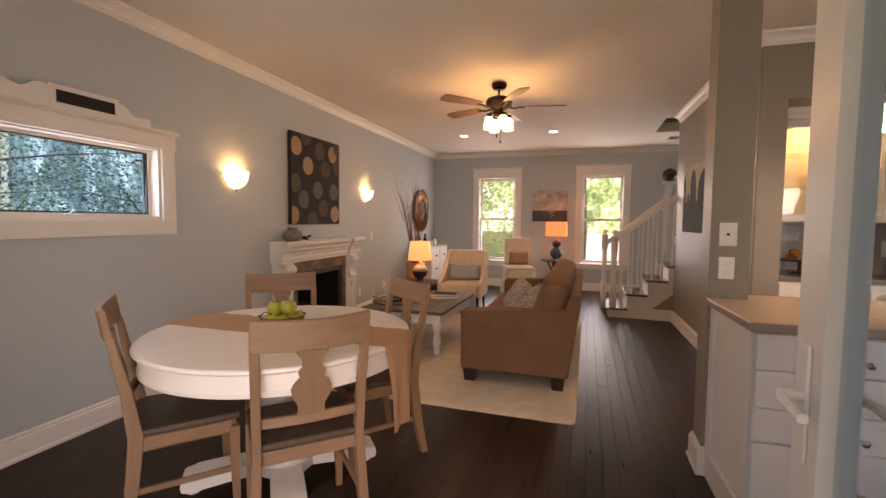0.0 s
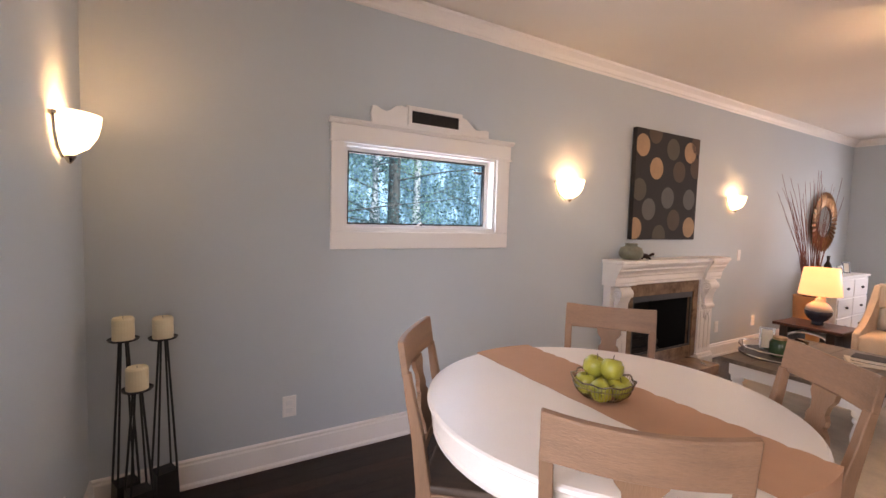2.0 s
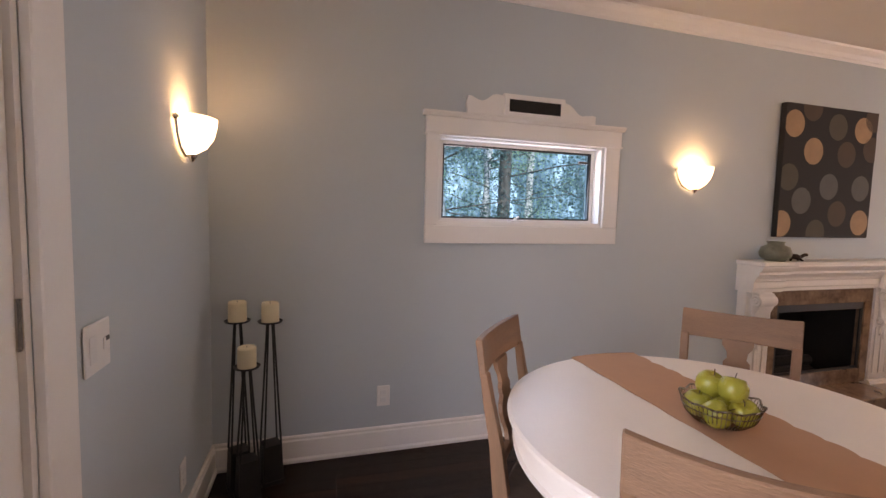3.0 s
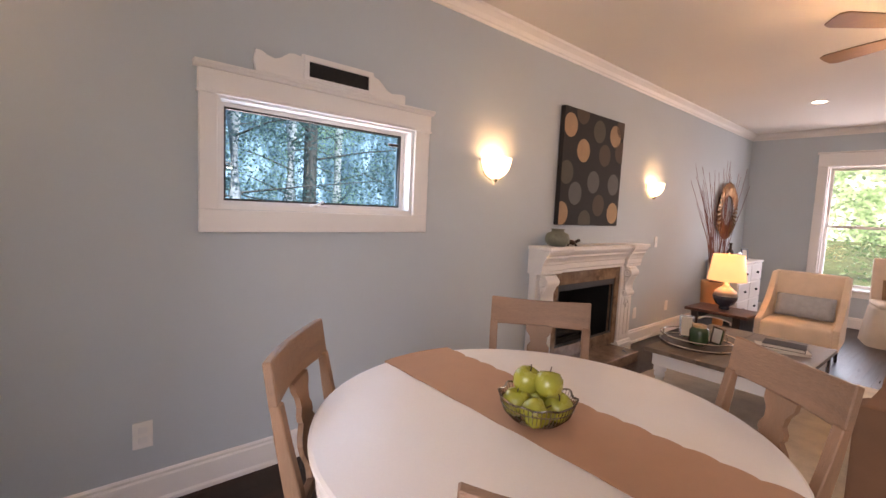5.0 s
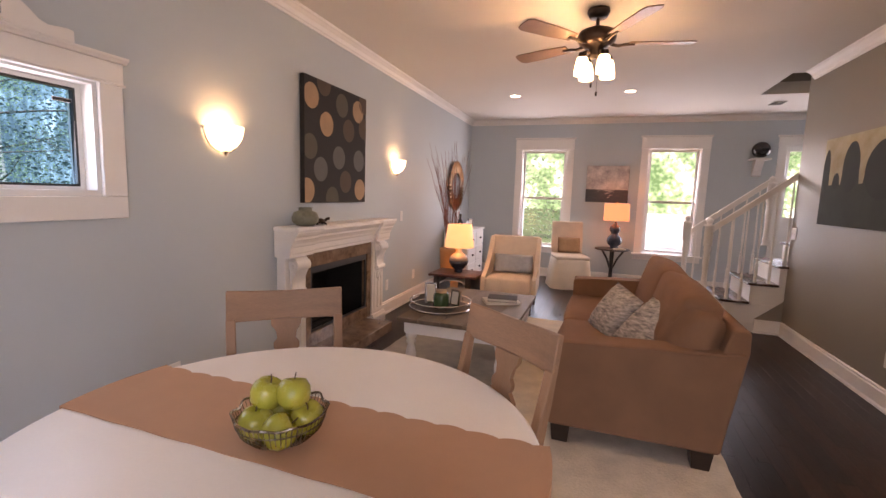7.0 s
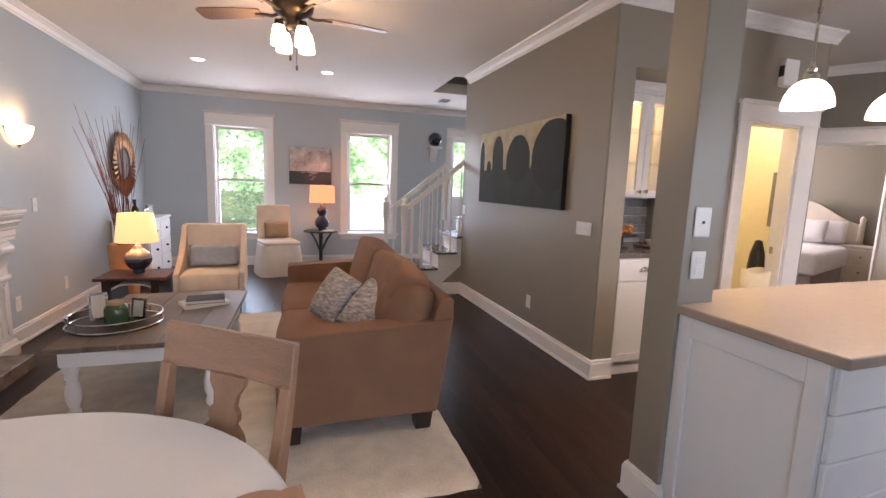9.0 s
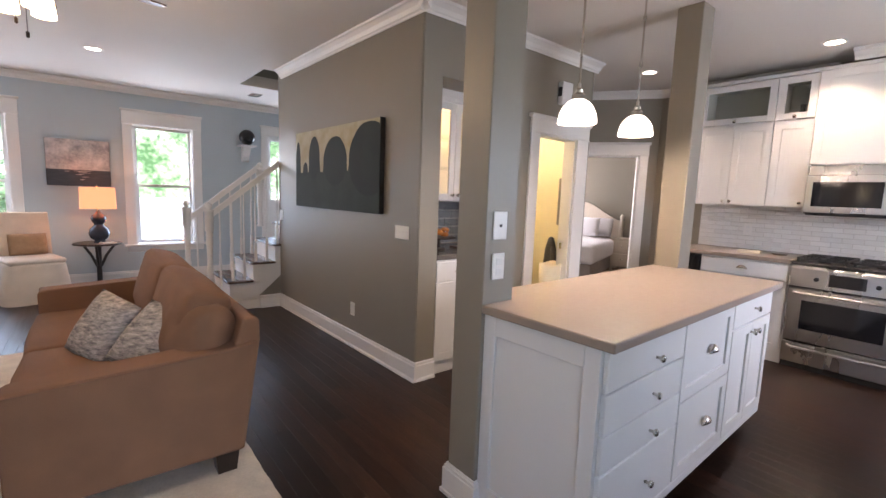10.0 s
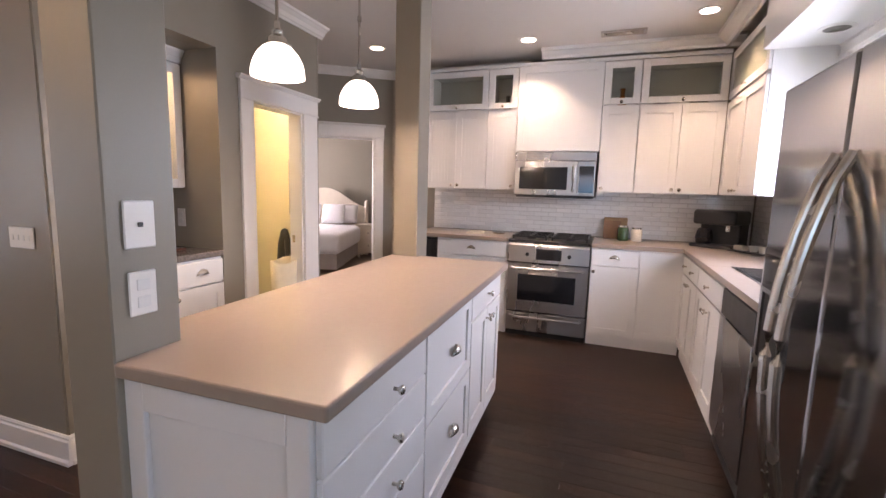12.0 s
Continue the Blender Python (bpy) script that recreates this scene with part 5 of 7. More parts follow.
for k in range(4):
    ft = prism([(0.10, 0.06), (0.26, 0.055), (0.38, 0.04), (0.42, 0.035), (0.46, 0.035), (0.47, 0.055), (0.465, 0.09), (0.40, 0.105), (0.25, 0.115), (0.10, 0.118)], "y", -0.075, 0.075)
    bmesh.ops.bevel(ft, geom=ft.edges[:], offset=0.008, segments=2, affect="EDGES", profile=0.5)
    part("foot", turn_bm(ft, Matrix.Rotation(radians(40 + 90 * k), 4, "Z")), TABLE_W, tb)
    part("bun", turn_bm(lathe([(0, 0), (0.03, 0), (0.04, 0.012), (0.03, 0.036), (0, 0.036)], 12, 0.42, 0), Matrix.Rotation(radians(40 + 90 * k), 4, "Z")), TABLE_W, tb)

# burlap runner with one scalloped edge, hanging over the far side
rn = bmesh.new()
drop = 0.42
seq = []
x0 = -TR - 0.004
for i in range(9):
    seq.append((x0 - 0.010, TZ - 0.14 + 0.14 * i / 8))
for i in range(1, 180):
    seq.append((x0 - 0.006 + (2 * TR + 0.012) * i / 180, TZ + 0.0035))
for i in range(16):
    seq.append((TR + 0.008 + 0.004 * math.sin(i * 0.9), TZ - drop * i / 15 + 0.002))
rows = []
for i, (x, z) in enumerate(seq):
    lo = -0.145
    hi = 0.163 + 0.013 * abs(math.sin(math.pi * (x - (z - TZ if x > TR else 0)) / 0.085)) ** 0.6
    if i > 188:
        f = (i - 188) / 16
        lo, hi = lo + 0.06 * f + 0.02 * math.sin(f * 3), hi - 0.02 * f
    row = []
    for j in range(9):
        y = lo + (hi - lo) * j / 8
        xx = x
        if abs(x) > TR - 0.02:
            xx = math.copysign(math.sqrt(max(0.0, TR * TR - (y - 0.02) ** 2)) + 0.008, x) + (0.01 * math.sin(j * 1.3 + 1) * max(0.0, (TZ - z) / drop) if x > 0 else 0)
        row.append(rn.verts.new((xx, y + 0.02, z + (0.0012 * math.sin(x * 32 + j) if abs(x) < TR - 0.03 else 0))))
    rows.append(row)
for p, q in zip(rows, rows[1:]):
    for j in range(8):
        rn.faces.new((p[j], q[j], q[j + 1], p[j + 1]))
rn.normal_update()
bmesh.ops.solidify(rn, geom=rn.faces[:], thickness=0.0018)
o = part("table_runner", rn, BURLAP)
o.matrix_basis = pose(TX, TY, 0, 0, 0, 0.0)
tagged(o, "tan burlap table runner with a scalloped edge hanging over the table", "table runner")

# wire fruit bowl with green apples
BX, BY = -1.527, 2.493
bw = thing("wire_fruit_bowl", BX, BY, TZ + 0.006, 0, "silver wire fruit bowl with a scalloped rim", "bowl")
for r, z in ((0.048, 0.004), (0.060, 0.010)):
    part("base_ring", tube([(r * math.cos(a * 0.2618), r * math.sin(a * 0.2618), z) for a in range(24)], 0.003, 6, closed=True), BOWL_M, bw)
part("rim", tube([((0.108 + 0.004 * math.cos(a * 0.9817)) * math.cos(a * 0.0982), (0.108 + 0.004 * math.cos(a * 0.9817)) * math.sin(a * 0.0982), 0.072 + 0.004 * math.cos(a * 0.9817)) for a in range(64)], 0.003, 6, closed=True), BOWL_M, bw)
part("middle_ring", tube([(0.104 * math.cos(a * 0.1963), 0.104 * math.sin(a * 0.1963), 0.052) for a in range(32)], 0.0018, 5, closed=True), BOWL_M, bw)
for k in range(56):
    a = 6.28318 * k / 56
    part("wire", tube([(r * math.cos(a), r * math.sin(a), z) for r, z in ((0.048, 0.004), (0.074, 0.010), (0.096, 0.032), (0.109, 0.072))], 0.0013, 4), BOWL_M, bw)
AP = [(0.0, 0.010), (0.012, 0.004), (0.022, 0.0), (0.036, 0.014), (0.041, 0.034), (0.039, 0.052), (0.028, 0.068), (0.014, 0.070), (0.004, 0.062), (0.0, 0.060)]
apple = thing("apple", BX - 0.048, BY - 0.032, TZ + 0.014, 0, "shiny green apple with a stem in the bowl", "apple", "apples in the bowl")
part("flesh", lathe(AP, 20), APPLE, apple, "", True)
part("stem", tube([(0, 0, 0.060), (0.002, 0.001, 0.074), (0.006, 0.002, 0.084)], 0.0017, 6), STEM, apple)
for x, y, z, rx, ry in ((0.030, -0.044, 0.014, 58, 20), (-0.034, 0.046, 0.014, -15, 10), (0.050, 0.032, 0.018, -20, -12), (-0.046, 0.006, 0.072, 10, -16), (0.020, 0.022, 0.078, -8, 12)):
    copy_thing(apple, Matrix.Translation((BX + x, BY + y, TZ + z + 0.035)) @ pose(0, 0, 0, rx, ry, 40 * x * 100) @ Matrix.Translation((0, 0, -0.035)))

# weathered dining chairs; local +y looks to the table
chair = thing("dining_chair", 0, 0, 0, 0, "weathered oak dining chair with a vase-shaped back splat", "chair", "chairs round the dining table")


def bend(b, amount, half):
    for v in b.verts:
        v.co.y += amount * (v.co.x / half) ** 2
    return b


rail_b = box(-0.223, 0.223, -0.012, 0.013, 0.0, 0.118, 0.004)
bmesh.ops.subdivide_edges(rail_b, edges=[e for e in rail_b.edges if abs((e.verts[0].co - e.verts[1].co).x) > 0.3], cuts=8)
for v in rail_b.verts:
    if v.co.z > 0.06:
        v.co.z += 0.008 * (v.co.x / 0.235) ** 2
    else:
        v.co.z -= 0.008 * max(0, abs(v.co.x) / 0.235 - 0.85) * 5
part("top_rail", turn_bm(bend(rail_b, 0.035, 0.235), Matrix.Translation((0, -0.02, 0.842)) @ Matrix.Rotation(radians(9), 4, "X")), OAK_H, chair)
for s in (-1, 1):
    pts = [(0.215, 0.02, 0.0), (0.208, 0.065, 0.22), (0.20, 0.085, 0.43), (0.202, 0.06, 0.62), (0.205, 0.03, 0.76), (0.207, 0.012, 0.86)]
    lg = bmesh.new()
    rr_ = []
    for i, (x, y, z) in enumerate(pts):
        hw, hd = 0.017 + 0.003 * (i < 2), (0.019, 0.025, 0.028, 0.022, 0.017, 0.013)[i]
        rr_.append([lg.verts.new((s * x + a * hw, y + b * hd, z)) for a, b in ((-1, -1), (1, -1), (1, 1), (-1, 1))])
    for p, q in zip(rr_, rr_[1:]):
        for k in range(4):
            lg.faces.new((p[k], p[(k + 1) % 4], q[(k + 1) % 4], q[k]))
    lg.faces.new(rr_[0])
    lg.faces.new(rr_[-1])
    bmesh.ops.bevel(lg, geom=[e for e in lg.edges], offset=0.003, segments=1, affect="EDGES")
    part("back_leg", lg, OAK, chair)
    fl_ = bmesh.new()
    rr_ = [[fl_.verts.new((s * x + a * h, y + b * h, z)) for a, b in ((-1, -1), (1, -1), (1, 1), (-1, 1))] for x, y, z, h in ((0.205, 0.455, 0.0, 0.014), (0.20, 0.45, 0.40, 0.021))]
    for k in range(4):
        fl_.faces.new((rr_[0][k], rr_[0][(k + 1) % 4], rr_[1][(k + 1) % 4], rr_[1][k]))
    fl_.faces.new(rr_[0])
    fl_.faces.new(rr_[1])
    part("front_leg", fl_, OAK, chair)
    part("side_rail", box(s * 0.20 - 0.012, s * 0.20 + 0.012, 0.10, 0.44, 0.375, 0.43, 0.003), OAK, chair)
    part("side_stretcher", box(s * 0.20 - 0.009, s * 0.20 + 0.009, 0.08, 0.44, 0.19, 0.215, 0.003), OAK, chair)
part("seat_rail", box(-0.19, 0.19, 0.435, 0.46, 0.375, 0.43, 0.003), OAK_H, chair)
part("seat_rail", box(-0.185, 0.185, 0.075, 0.10, 0.375, 0.43, 0.003), OAK_H, chair)
low = box(-0.185, 0.185, -0.011, 0.011, 0, 0.04, 0.003)
bmesh.ops.subdivide_edges(low, edges=[e for e in low.edges if abs((e.verts[0].co - e.verts[1].co).x) > 0.3], cuts=6)
part("lower_rail", turn_bm(bend(low, 0.015, 0.19), Matrix.Translation((0, 0.055, 0.53))), OAK_H, chair)
sp_ = [(0.055, 0.565), (0.05, 0.59), (0.052, 0.61), (0.072, 0.645), (0.078, 0.675), (0.068, 0.70), (0.042, 0.725), (0.05, 0.735), (0.05, 0.752), (0.036, 0.77), (0.04, 0.80), (0.058, 0.825), (0.06, 0.85)]
splat = prism(sp_ + [(-a, b) for a, b in sp_[::-1]], "y", -0.008, 0.008)
for v in splat.verts:
    v.co.y += 0.055 - (v.co.z - 0.55) * 0.19
part("splat", splat, OAK, chair, "vase-shaped splat")
seat_b = soft_box(-0.215, 0.215, 0.07, 0.475, 0.431, 0.462, 0.012)
part("seat", seat_b, SEAT_M, chair, "dark brown wooden seat")
first = True
for cx, cy in ((-1.055, 2.060), (-2.010, 1.985), (-2.020, 3.125), (-1.095, 3.115)):
    d = Vector((-1.535 - cx, 2.545 - cy))
    m = pose(cx, cy, 0, 0, 0, math.degrees(math.atan2(d.y, d.x)) - 90)
    if first:
        chair.matrix_basis = m
        first = False
    else:
        copy_thing(chair, m)

# iron candle stands in the corner
for x, y, h in ((-2.83, 1.10, 0.82), (-2.80, 0.955, 0.835), (-2.70, 1.01, 0.64)):
    cs = thing("candle_stand", x, y, 0, 20, "tall black iron candle stand on four thin legs", "candle stand")
    part("foot", prism([(-0.055, -0.055), (0.055, -0.055), (0.055, 0.055), (-0.055, 0.055)], "z", 0.0, 0.02), BLACK, cs)
    sl = bmesh.new()
    q0, q1 = 0.050, 0.043
    r0, r1 = [[sl.verts.new((a * q, b * q, z)) for a, b in ((-1, -1), (1, -1), (1, 1), (-1, 1))] for q, z in ((q0, 0.02), (q1, 0.20))]
    for k in range(4):
        sl.faces.new((r0[k], r0[(k + 1) % 4], r1[(k + 1) % 4], r1[k]))
    sl.faces.new(r1)
    part("box_base", sl, BLACK, cs)
    for a, b in ((-1, -1), (1, -1), (1, 1), (-1, 1)):
        part("leg", tube([(a * 0.040, b * 0.040, 0.20), (a * 0.012, b * 0.012, h)], 0.005, 6), BLACK, cs)
    part("dish", lathe([(0, h), (0.055, h), (0.06, h + 0.008), (0.057, h + 0.009), (0.05, h + 0.004), (0, h + 0.004)], 20), BLACK, cs)
    cd = thing("candle", x, y, h + 0.0045, 0, "thick cream pillar candle on the iron stand", "candle", "pillar candles")
    part("wax", lathe([(0, 0), (0.042, 0), (0.042, 0.088), (0.037, 0.096), (0.03, 0.092), (0, 0.09)], 24), WAX, cd)
    part("wick", tube([(0, 0, 0.09), (0.001, 0, 0.10)], 0.001, 5), BLACK, cd)


# wall sconces
def sconce(x, y, turn, power):
    s = thing("wall_sconce", x, y, 1.56, turn, "lit wall sconce with a white glass bowl and nickel bracket", "lamp", "wall sconces")
    bowl = [(0.0, 0.0), (0.040, 0.006), (0.084, 0.032), (0.112, 0.072), (0.125, 0.120), (0.128, 0.148), (0.123, 0.148), (0.107, 0.075), (0.078, 0.038), (0.034, 0.012), (0.0, 0.008)]
    b = bmesh.new()
    n, rings = 20, []
    for r, z in bowl:
        rings.append([b.verts.new((r * math.cos(math.pi * k / n), -max(0.004, r * 0.92 * math.sin(math.pi * k / n)) - 0.008, z + 0.03)) for k in range(n + 1)])
    for p, q in zip(rings, rings[1:]):
        for k in range(n):
            b.faces.new((p[k], p[k + 1], q[k + 1], q[k]))
    bmesh.ops.remove_doubles(b, verts=b.verts, dist=1e-5)
    part("bowl", b, FROST, s, "frosted white glass bowl", True)
    part("backplate", box(-0.06, 0.06, -0.008, -0.001, 0.05, 0.175, 0.003), NICKEL, s)
    for e in (-1, 1):
        part("bracket", tube([(e * 0.145, -0.004, 0.152), (e * 0.144, -0.012, 0.148), (e * 0.126, -0.012, 0.095), (e * 0.094, -0.012, 0.052), (e * 0.03, -0.014, 0.022)], 0.006, 6), NICKEL, s)
        part("bracket_cap", lathe([(0, 0), (0.012, 0.0), (0.012, 0.014), (0, 0.016)], 10, e * 0.145, -0.012), NICKEL, s).location = (0, 0, 0.150)
    part("finial", lathe([(0, 0.0), (0.008, 0.004), (0.012, 0.014), (0.018, 0.022), (0.02, 0.03), (0, 0.032)], 12, 0, -0.03), NICKEL, s)
    m = SWING @ pose(x, y, 1.56, 0, 0, turn)
    bulb("sconce_light", m @ Vector((0, -0.06, 0.165)), power, (1, 0.70, 0.40), 0.03)


SWING = WEST
sconce(-3.018, 3.80, 90, 3)
sconce(-3.018, 6.31, 90, 2.5)
SWING = STRAIGHT
sconce(-2.55, 0.802, 180, 3)

# ---- living room ----
# rug
rg = bmesh.new()
NXR, NYR = 70, 90
RX0, RX1, RY0, RY1 = -2.55, -0.11, 3.585, 6.72
gr = []
for i in range(NXR + 1):
    row = []
    for j in range(NYR + 1):
        x, y = RX0 + (RX1 - RX0) * i / NXR, RY0 + (RY1 - RY0) * j / NYR
        e = min(i, NXR - i, j, NYR - j)
        w = 0.010 * noise.noise((x * 9, y * 9, 0)) if e == 0 else 0
        row.append(rg.verts.new((x + (w if i in (0, NXR) else 0), y + (w if j in (0, NYR) else 0), (0.0 if e == 0 else 0.013) + (0.003 * noise.noise((x * 14, y * 14, 3)) + 0.002 * noise.noise((x * 40, y * 40, 1)) if e else 0))))
    gr.append(row)
for i in range(NXR):
    for j in range(NYR):
        rg.faces.new((gr[i][j], gr[i + 1][j], gr[i + 1][j + 1], gr[i][j + 1]))
tagged(part("rug", rg, RUG_M, None, "", True), "cream shaggy rug under the sofa and coffee table", "rug")

# sofa; local x = world x, back to +x
sf = thing("sofa", -0.58, 5.19, 0.0, 0, "brown upholstered two-seat sofa on dark block feet", "sofa")
L = 1.10
for s in (-1, 1):
    end = [(-0.455, 0.12), (-0.46, 0.585), (-0.44, 0.605), (-0.25, 0.615), (0.10, 0.63), (0.36, 0.645), (0.46, 0.66), (0.47, 0.64), (0.395, 0.12)]
    a, b = (s * L, s * (L - 0.16)) if s < 0 else (s * (L - 0.16), s * L)
    arm = prism(end, "y", a, b)
    bmesh.ops.bevel(arm, geom=arm.edges[:], offset=0.018, segments=3, affect="EDGES", profile=0.5)
    part("arm", arm, SOFA_M, sf)
    pip = tube([(x - 0.004, s * (L + 0.001), z + 0.0) for x, z in ((-0.452, 0.585), (-0.44, 0.598), (-0.25, 0.607), (0.10, 0.622), (0.36, 0.637), (0.455, 0.65))], 0.006, 6)
    part("piping", pip, SOFA_M, sf)
part("base_frame", box(-0.45, 0.38, -L + 0.165, L - 0.165, 0.12, 0.30, 0.012), SOFA_M, sf)
back = prism([(0.22, 0.12), (0.395, 0.12), (0.475, 0.66), (0.478, 0.755), (0.455, 0.775), (0.40, 0.77), (0.30, 0.45)], "y", -L + 0.02, L - 0.02)
bmesh.ops.bevel(back, geom=back.edges[:], offset=0.015, segments=3, affect="EDGES", profile=0.5)
part("back", back, SOFA_M, sf)
for k, (y0, y1) in enumerate(((-L + 0.17, -0.004), (0.004, L - 0.17))):
    part("seat_cushion", soft_box(-0.47, 0.20, y0, y1, 0.302, 0.452, 0.035, 0.022, k), SOFA_M, sf, "", True)
    c = soft_box(-0.105, 0.105, y0 + 0.004, y1 - 0.004, -0.215, 0.215, 0.05, 0.030, k + 5)
    part("back_cushion", turn_bm(c, Matrix.Translation((0.245, 0, 0.665)) @ Matrix.Rotation(radians(16), 4, "Y")), SOFA_M, sf, "plump loose back cushion", True)
for s in (-1, 1):
    for x in (-0.385, 0.32):
        f = bmesh.new()
        r = [[f.verts.new((x + a * h, s * (L - 0.075) + b * h, z)) for a, b in ((-1, -1), (1, -1), (1, 1), (-1, 1))] for h, z in ((0.042, 0.0), (0.055, 0.125))]
        for k in range(4):
            f.faces.new((r[0][k], r[0][(k + 1) % 4], r[1][(k + 1) % 4], r[1][k]))
        f.faces.new(r[0])
        f.faces.new(r[1])
        part("foot", f, DARKWOOD, sf).location.z = 0.014
# end pillow and patterned throw pillows
pl_ = thing("throw_pillow", -0.36, 4.37, 0.455, 0, "brown bolster pillow leaning in the sofa corner", "pillow")
part("cushion", turn_bm(pillow(0.50, 0.40, 0.24, 0.6, 2), Matrix.Translation((0.02, 0, 0.19)) @ Matrix.Rotation(radians(-80), 4, "Z") @ Matrix.Rotation(radians(-18), 4, "X")), SOFA_M, pl_, "", True)
for x, y, tz, tilt, sd in ((-0.50, 4.58, -50, -42, 1), (-0.70, 4.90, -58, -30, 7)):
    p = thing("throw_pillow", x, y, 0.455, tz, "grey and cream woven throw pillow on the sofa", "pillow", "patterned pillows")
    part("cushion", turn_bm(pillow(0.38, 0.38, 0.115, 0.8, sd), Matrix.Translation((0, 0, 0.15)) @ Matrix.Rotation(radians(tilt), 4, "X") @ Matrix.Rotation(radians(12), 4, "Y")), PILLOW_M, p, "", True)

# coffee table
BOOK_D = mat("dark_book_cloth", (0.022, 0.016, 0.014), 0.75, 0.1, 20, 0.05)
ct = thing("coffee_table", -1.785, 5.215, 0.0, 0, "coffee table with greyed oak top and white turned legs", "table")
for i in range(5):
    a = -0.43 + 0.86 * i / 5
    part("top_plank", box(a + 0.001, a + 0.171, -0.62, 0.62, 0.425, 0.455, 0.003), GREYWOOD, ct)
for q in ((-0.38, 0.38, -0.57, -0.55), (-0.38, 0.38, 0.55, 0.57), (-0.39, -0.37, -0.55, 0.55), (0.37, 0.39, -0.55, 0.55)):
    part("apron", box(*q, 0.33, 0.424), WHITE, ct)
LEGP = [(0.02, 0.0), (0.028, 0.01), (0.032, 0.04), (0.022, 0.06), (0.036, 0.10), (0.040, 0.15), (0.030, 0.20), (0.024, 0.22), (0.036, 0.235), (0.036, 0.25), (0.028, 0.26), (0.042, 0.275), (0.042, 0.33)]
for x in (-0.345, 0.345):
    for y in (-0.525, 0.525):
        part("leg", lathe([(r, z + 0.016) for r, z in LEGP], 16, x, y), WHITE, ct, "", True)
        part("leg_block", box(x - 0.042, x + 0.042, y - 0.042, y + 0.042, 0.335, 0.424), WHITE, ct)
# tray with gallery, pot, photo frames, book
TRX, TRY, TRZ = -2.02, 5.02, 0.4565
ty = thing("round_tray", TRX, TRY, TRZ, 0, "round dark tray with a double silver rail", "tray")
part("base", lathe([(0, 0), (0.25, 0), (0.25, 0.008), (0, 0.008)], 40), DARKWOOD, ty)
for z in (0.012, 0.062):
    part("rail_ring", tube([(0.25 * math.cos(a * 0.1309), 0.25 * math.sin(a * 0.1309), z) for a in range(48)], 0.005, 6, closed=True), CHROME, ty)
for k in range(6):
    part("post", tube([(0.25 * math.cos(k * 1.047), 0.25 * math.sin(k * 1.047), 0.008), (0.25 * math.cos(k * 1.047), 0.25 * math.sin(k * 1.047), 0.062)], 0.005, 6), CHROME, ty)
pt = thing("green_jar", TRX + 0.02, TRY - 0.04, TRZ + 0.009, 0, "dark green glass jar with a cork lid on the tray", "jar")
part("jar", lathe([(0, 0), (0.055, 0), (0.065, 0.02), (0.065, 0.10), (0.05, 0.125), (0, 0.125)], 20), GREEN_GLASS, pt, "", True)
part("lid", lathe([(0, 0.1255), (0.045, 0.1255), (0.045, 0.145), (0, 0.148)], 16), CUT_WOOD, pt)
for x, y, tz, h in ((-0.11, 0.07, 30, 0.17), (0.10, 0.06, -25, 0.13)):
    f = thing("tray_ornament", TRX + x, TRY + y, TRZ + 0.009, tz, "small silver framed ornament on the tray", "ornament")
    part("frame", turn_bm(slab("y", -0.006, 0.006, -0.05, 0.05, 0, h, [(-0.036, 0.036, 0.014, h - 0.014)]), Matrix.Rotation(radians(-10), 4, "X")), CHROME, f)
    part("picture", turn_bm(box(-0.037, 0.037, -0.002, 0.002, 0.013, h - 0.013), Matrix.Rotation(radians(-10), 4, "X")), PAPER, f)
tn = thing("white_figurine", TRX + 0.06, TRY + 0.13, TRZ + 0.009, 0, "pale rounded figurine on the tray", "ornament")
part("body", lathe([(0, 0), (0.03, 0), (0.035, 0.03), (0.02, 0.06), (0.024, 0.08), (0.012, 0.10), (0, 0.104)], 14), PAPER, tn, "", True)
for i, (x, y, tz, w_, d_, h, m) in enumerate(((-1.60, 5.42, 25, 0.30, 0.21, 0.02, PAPER), (-1.59, 5.43, 8, 0.25, 0.18, 0.026, BOOK_D))):
    b = thing("book", x, y, TRZ + (0.0205 if i else 0), tz, ("dark hardback book" if i else "cream paperback book") + " stacked on the coffee table", "book")
    part("pages", box(-w_ / 2 + 0.004, w_ / 2 - 0.004, -d_ / 2 + 0.004, d_ / 2, 0.003, h - 0.003), PAPER, b)
    part("cover", slab("z", 0, 0.0029, -w_ / 2, w_ / 2, -d_ / 2, d_ / 2), m, b)
    part("cover", slab("z", h - 0.0029, h, -w_ / 2, w_ / 2, -d_ / 2, d_ / 2), m, b)

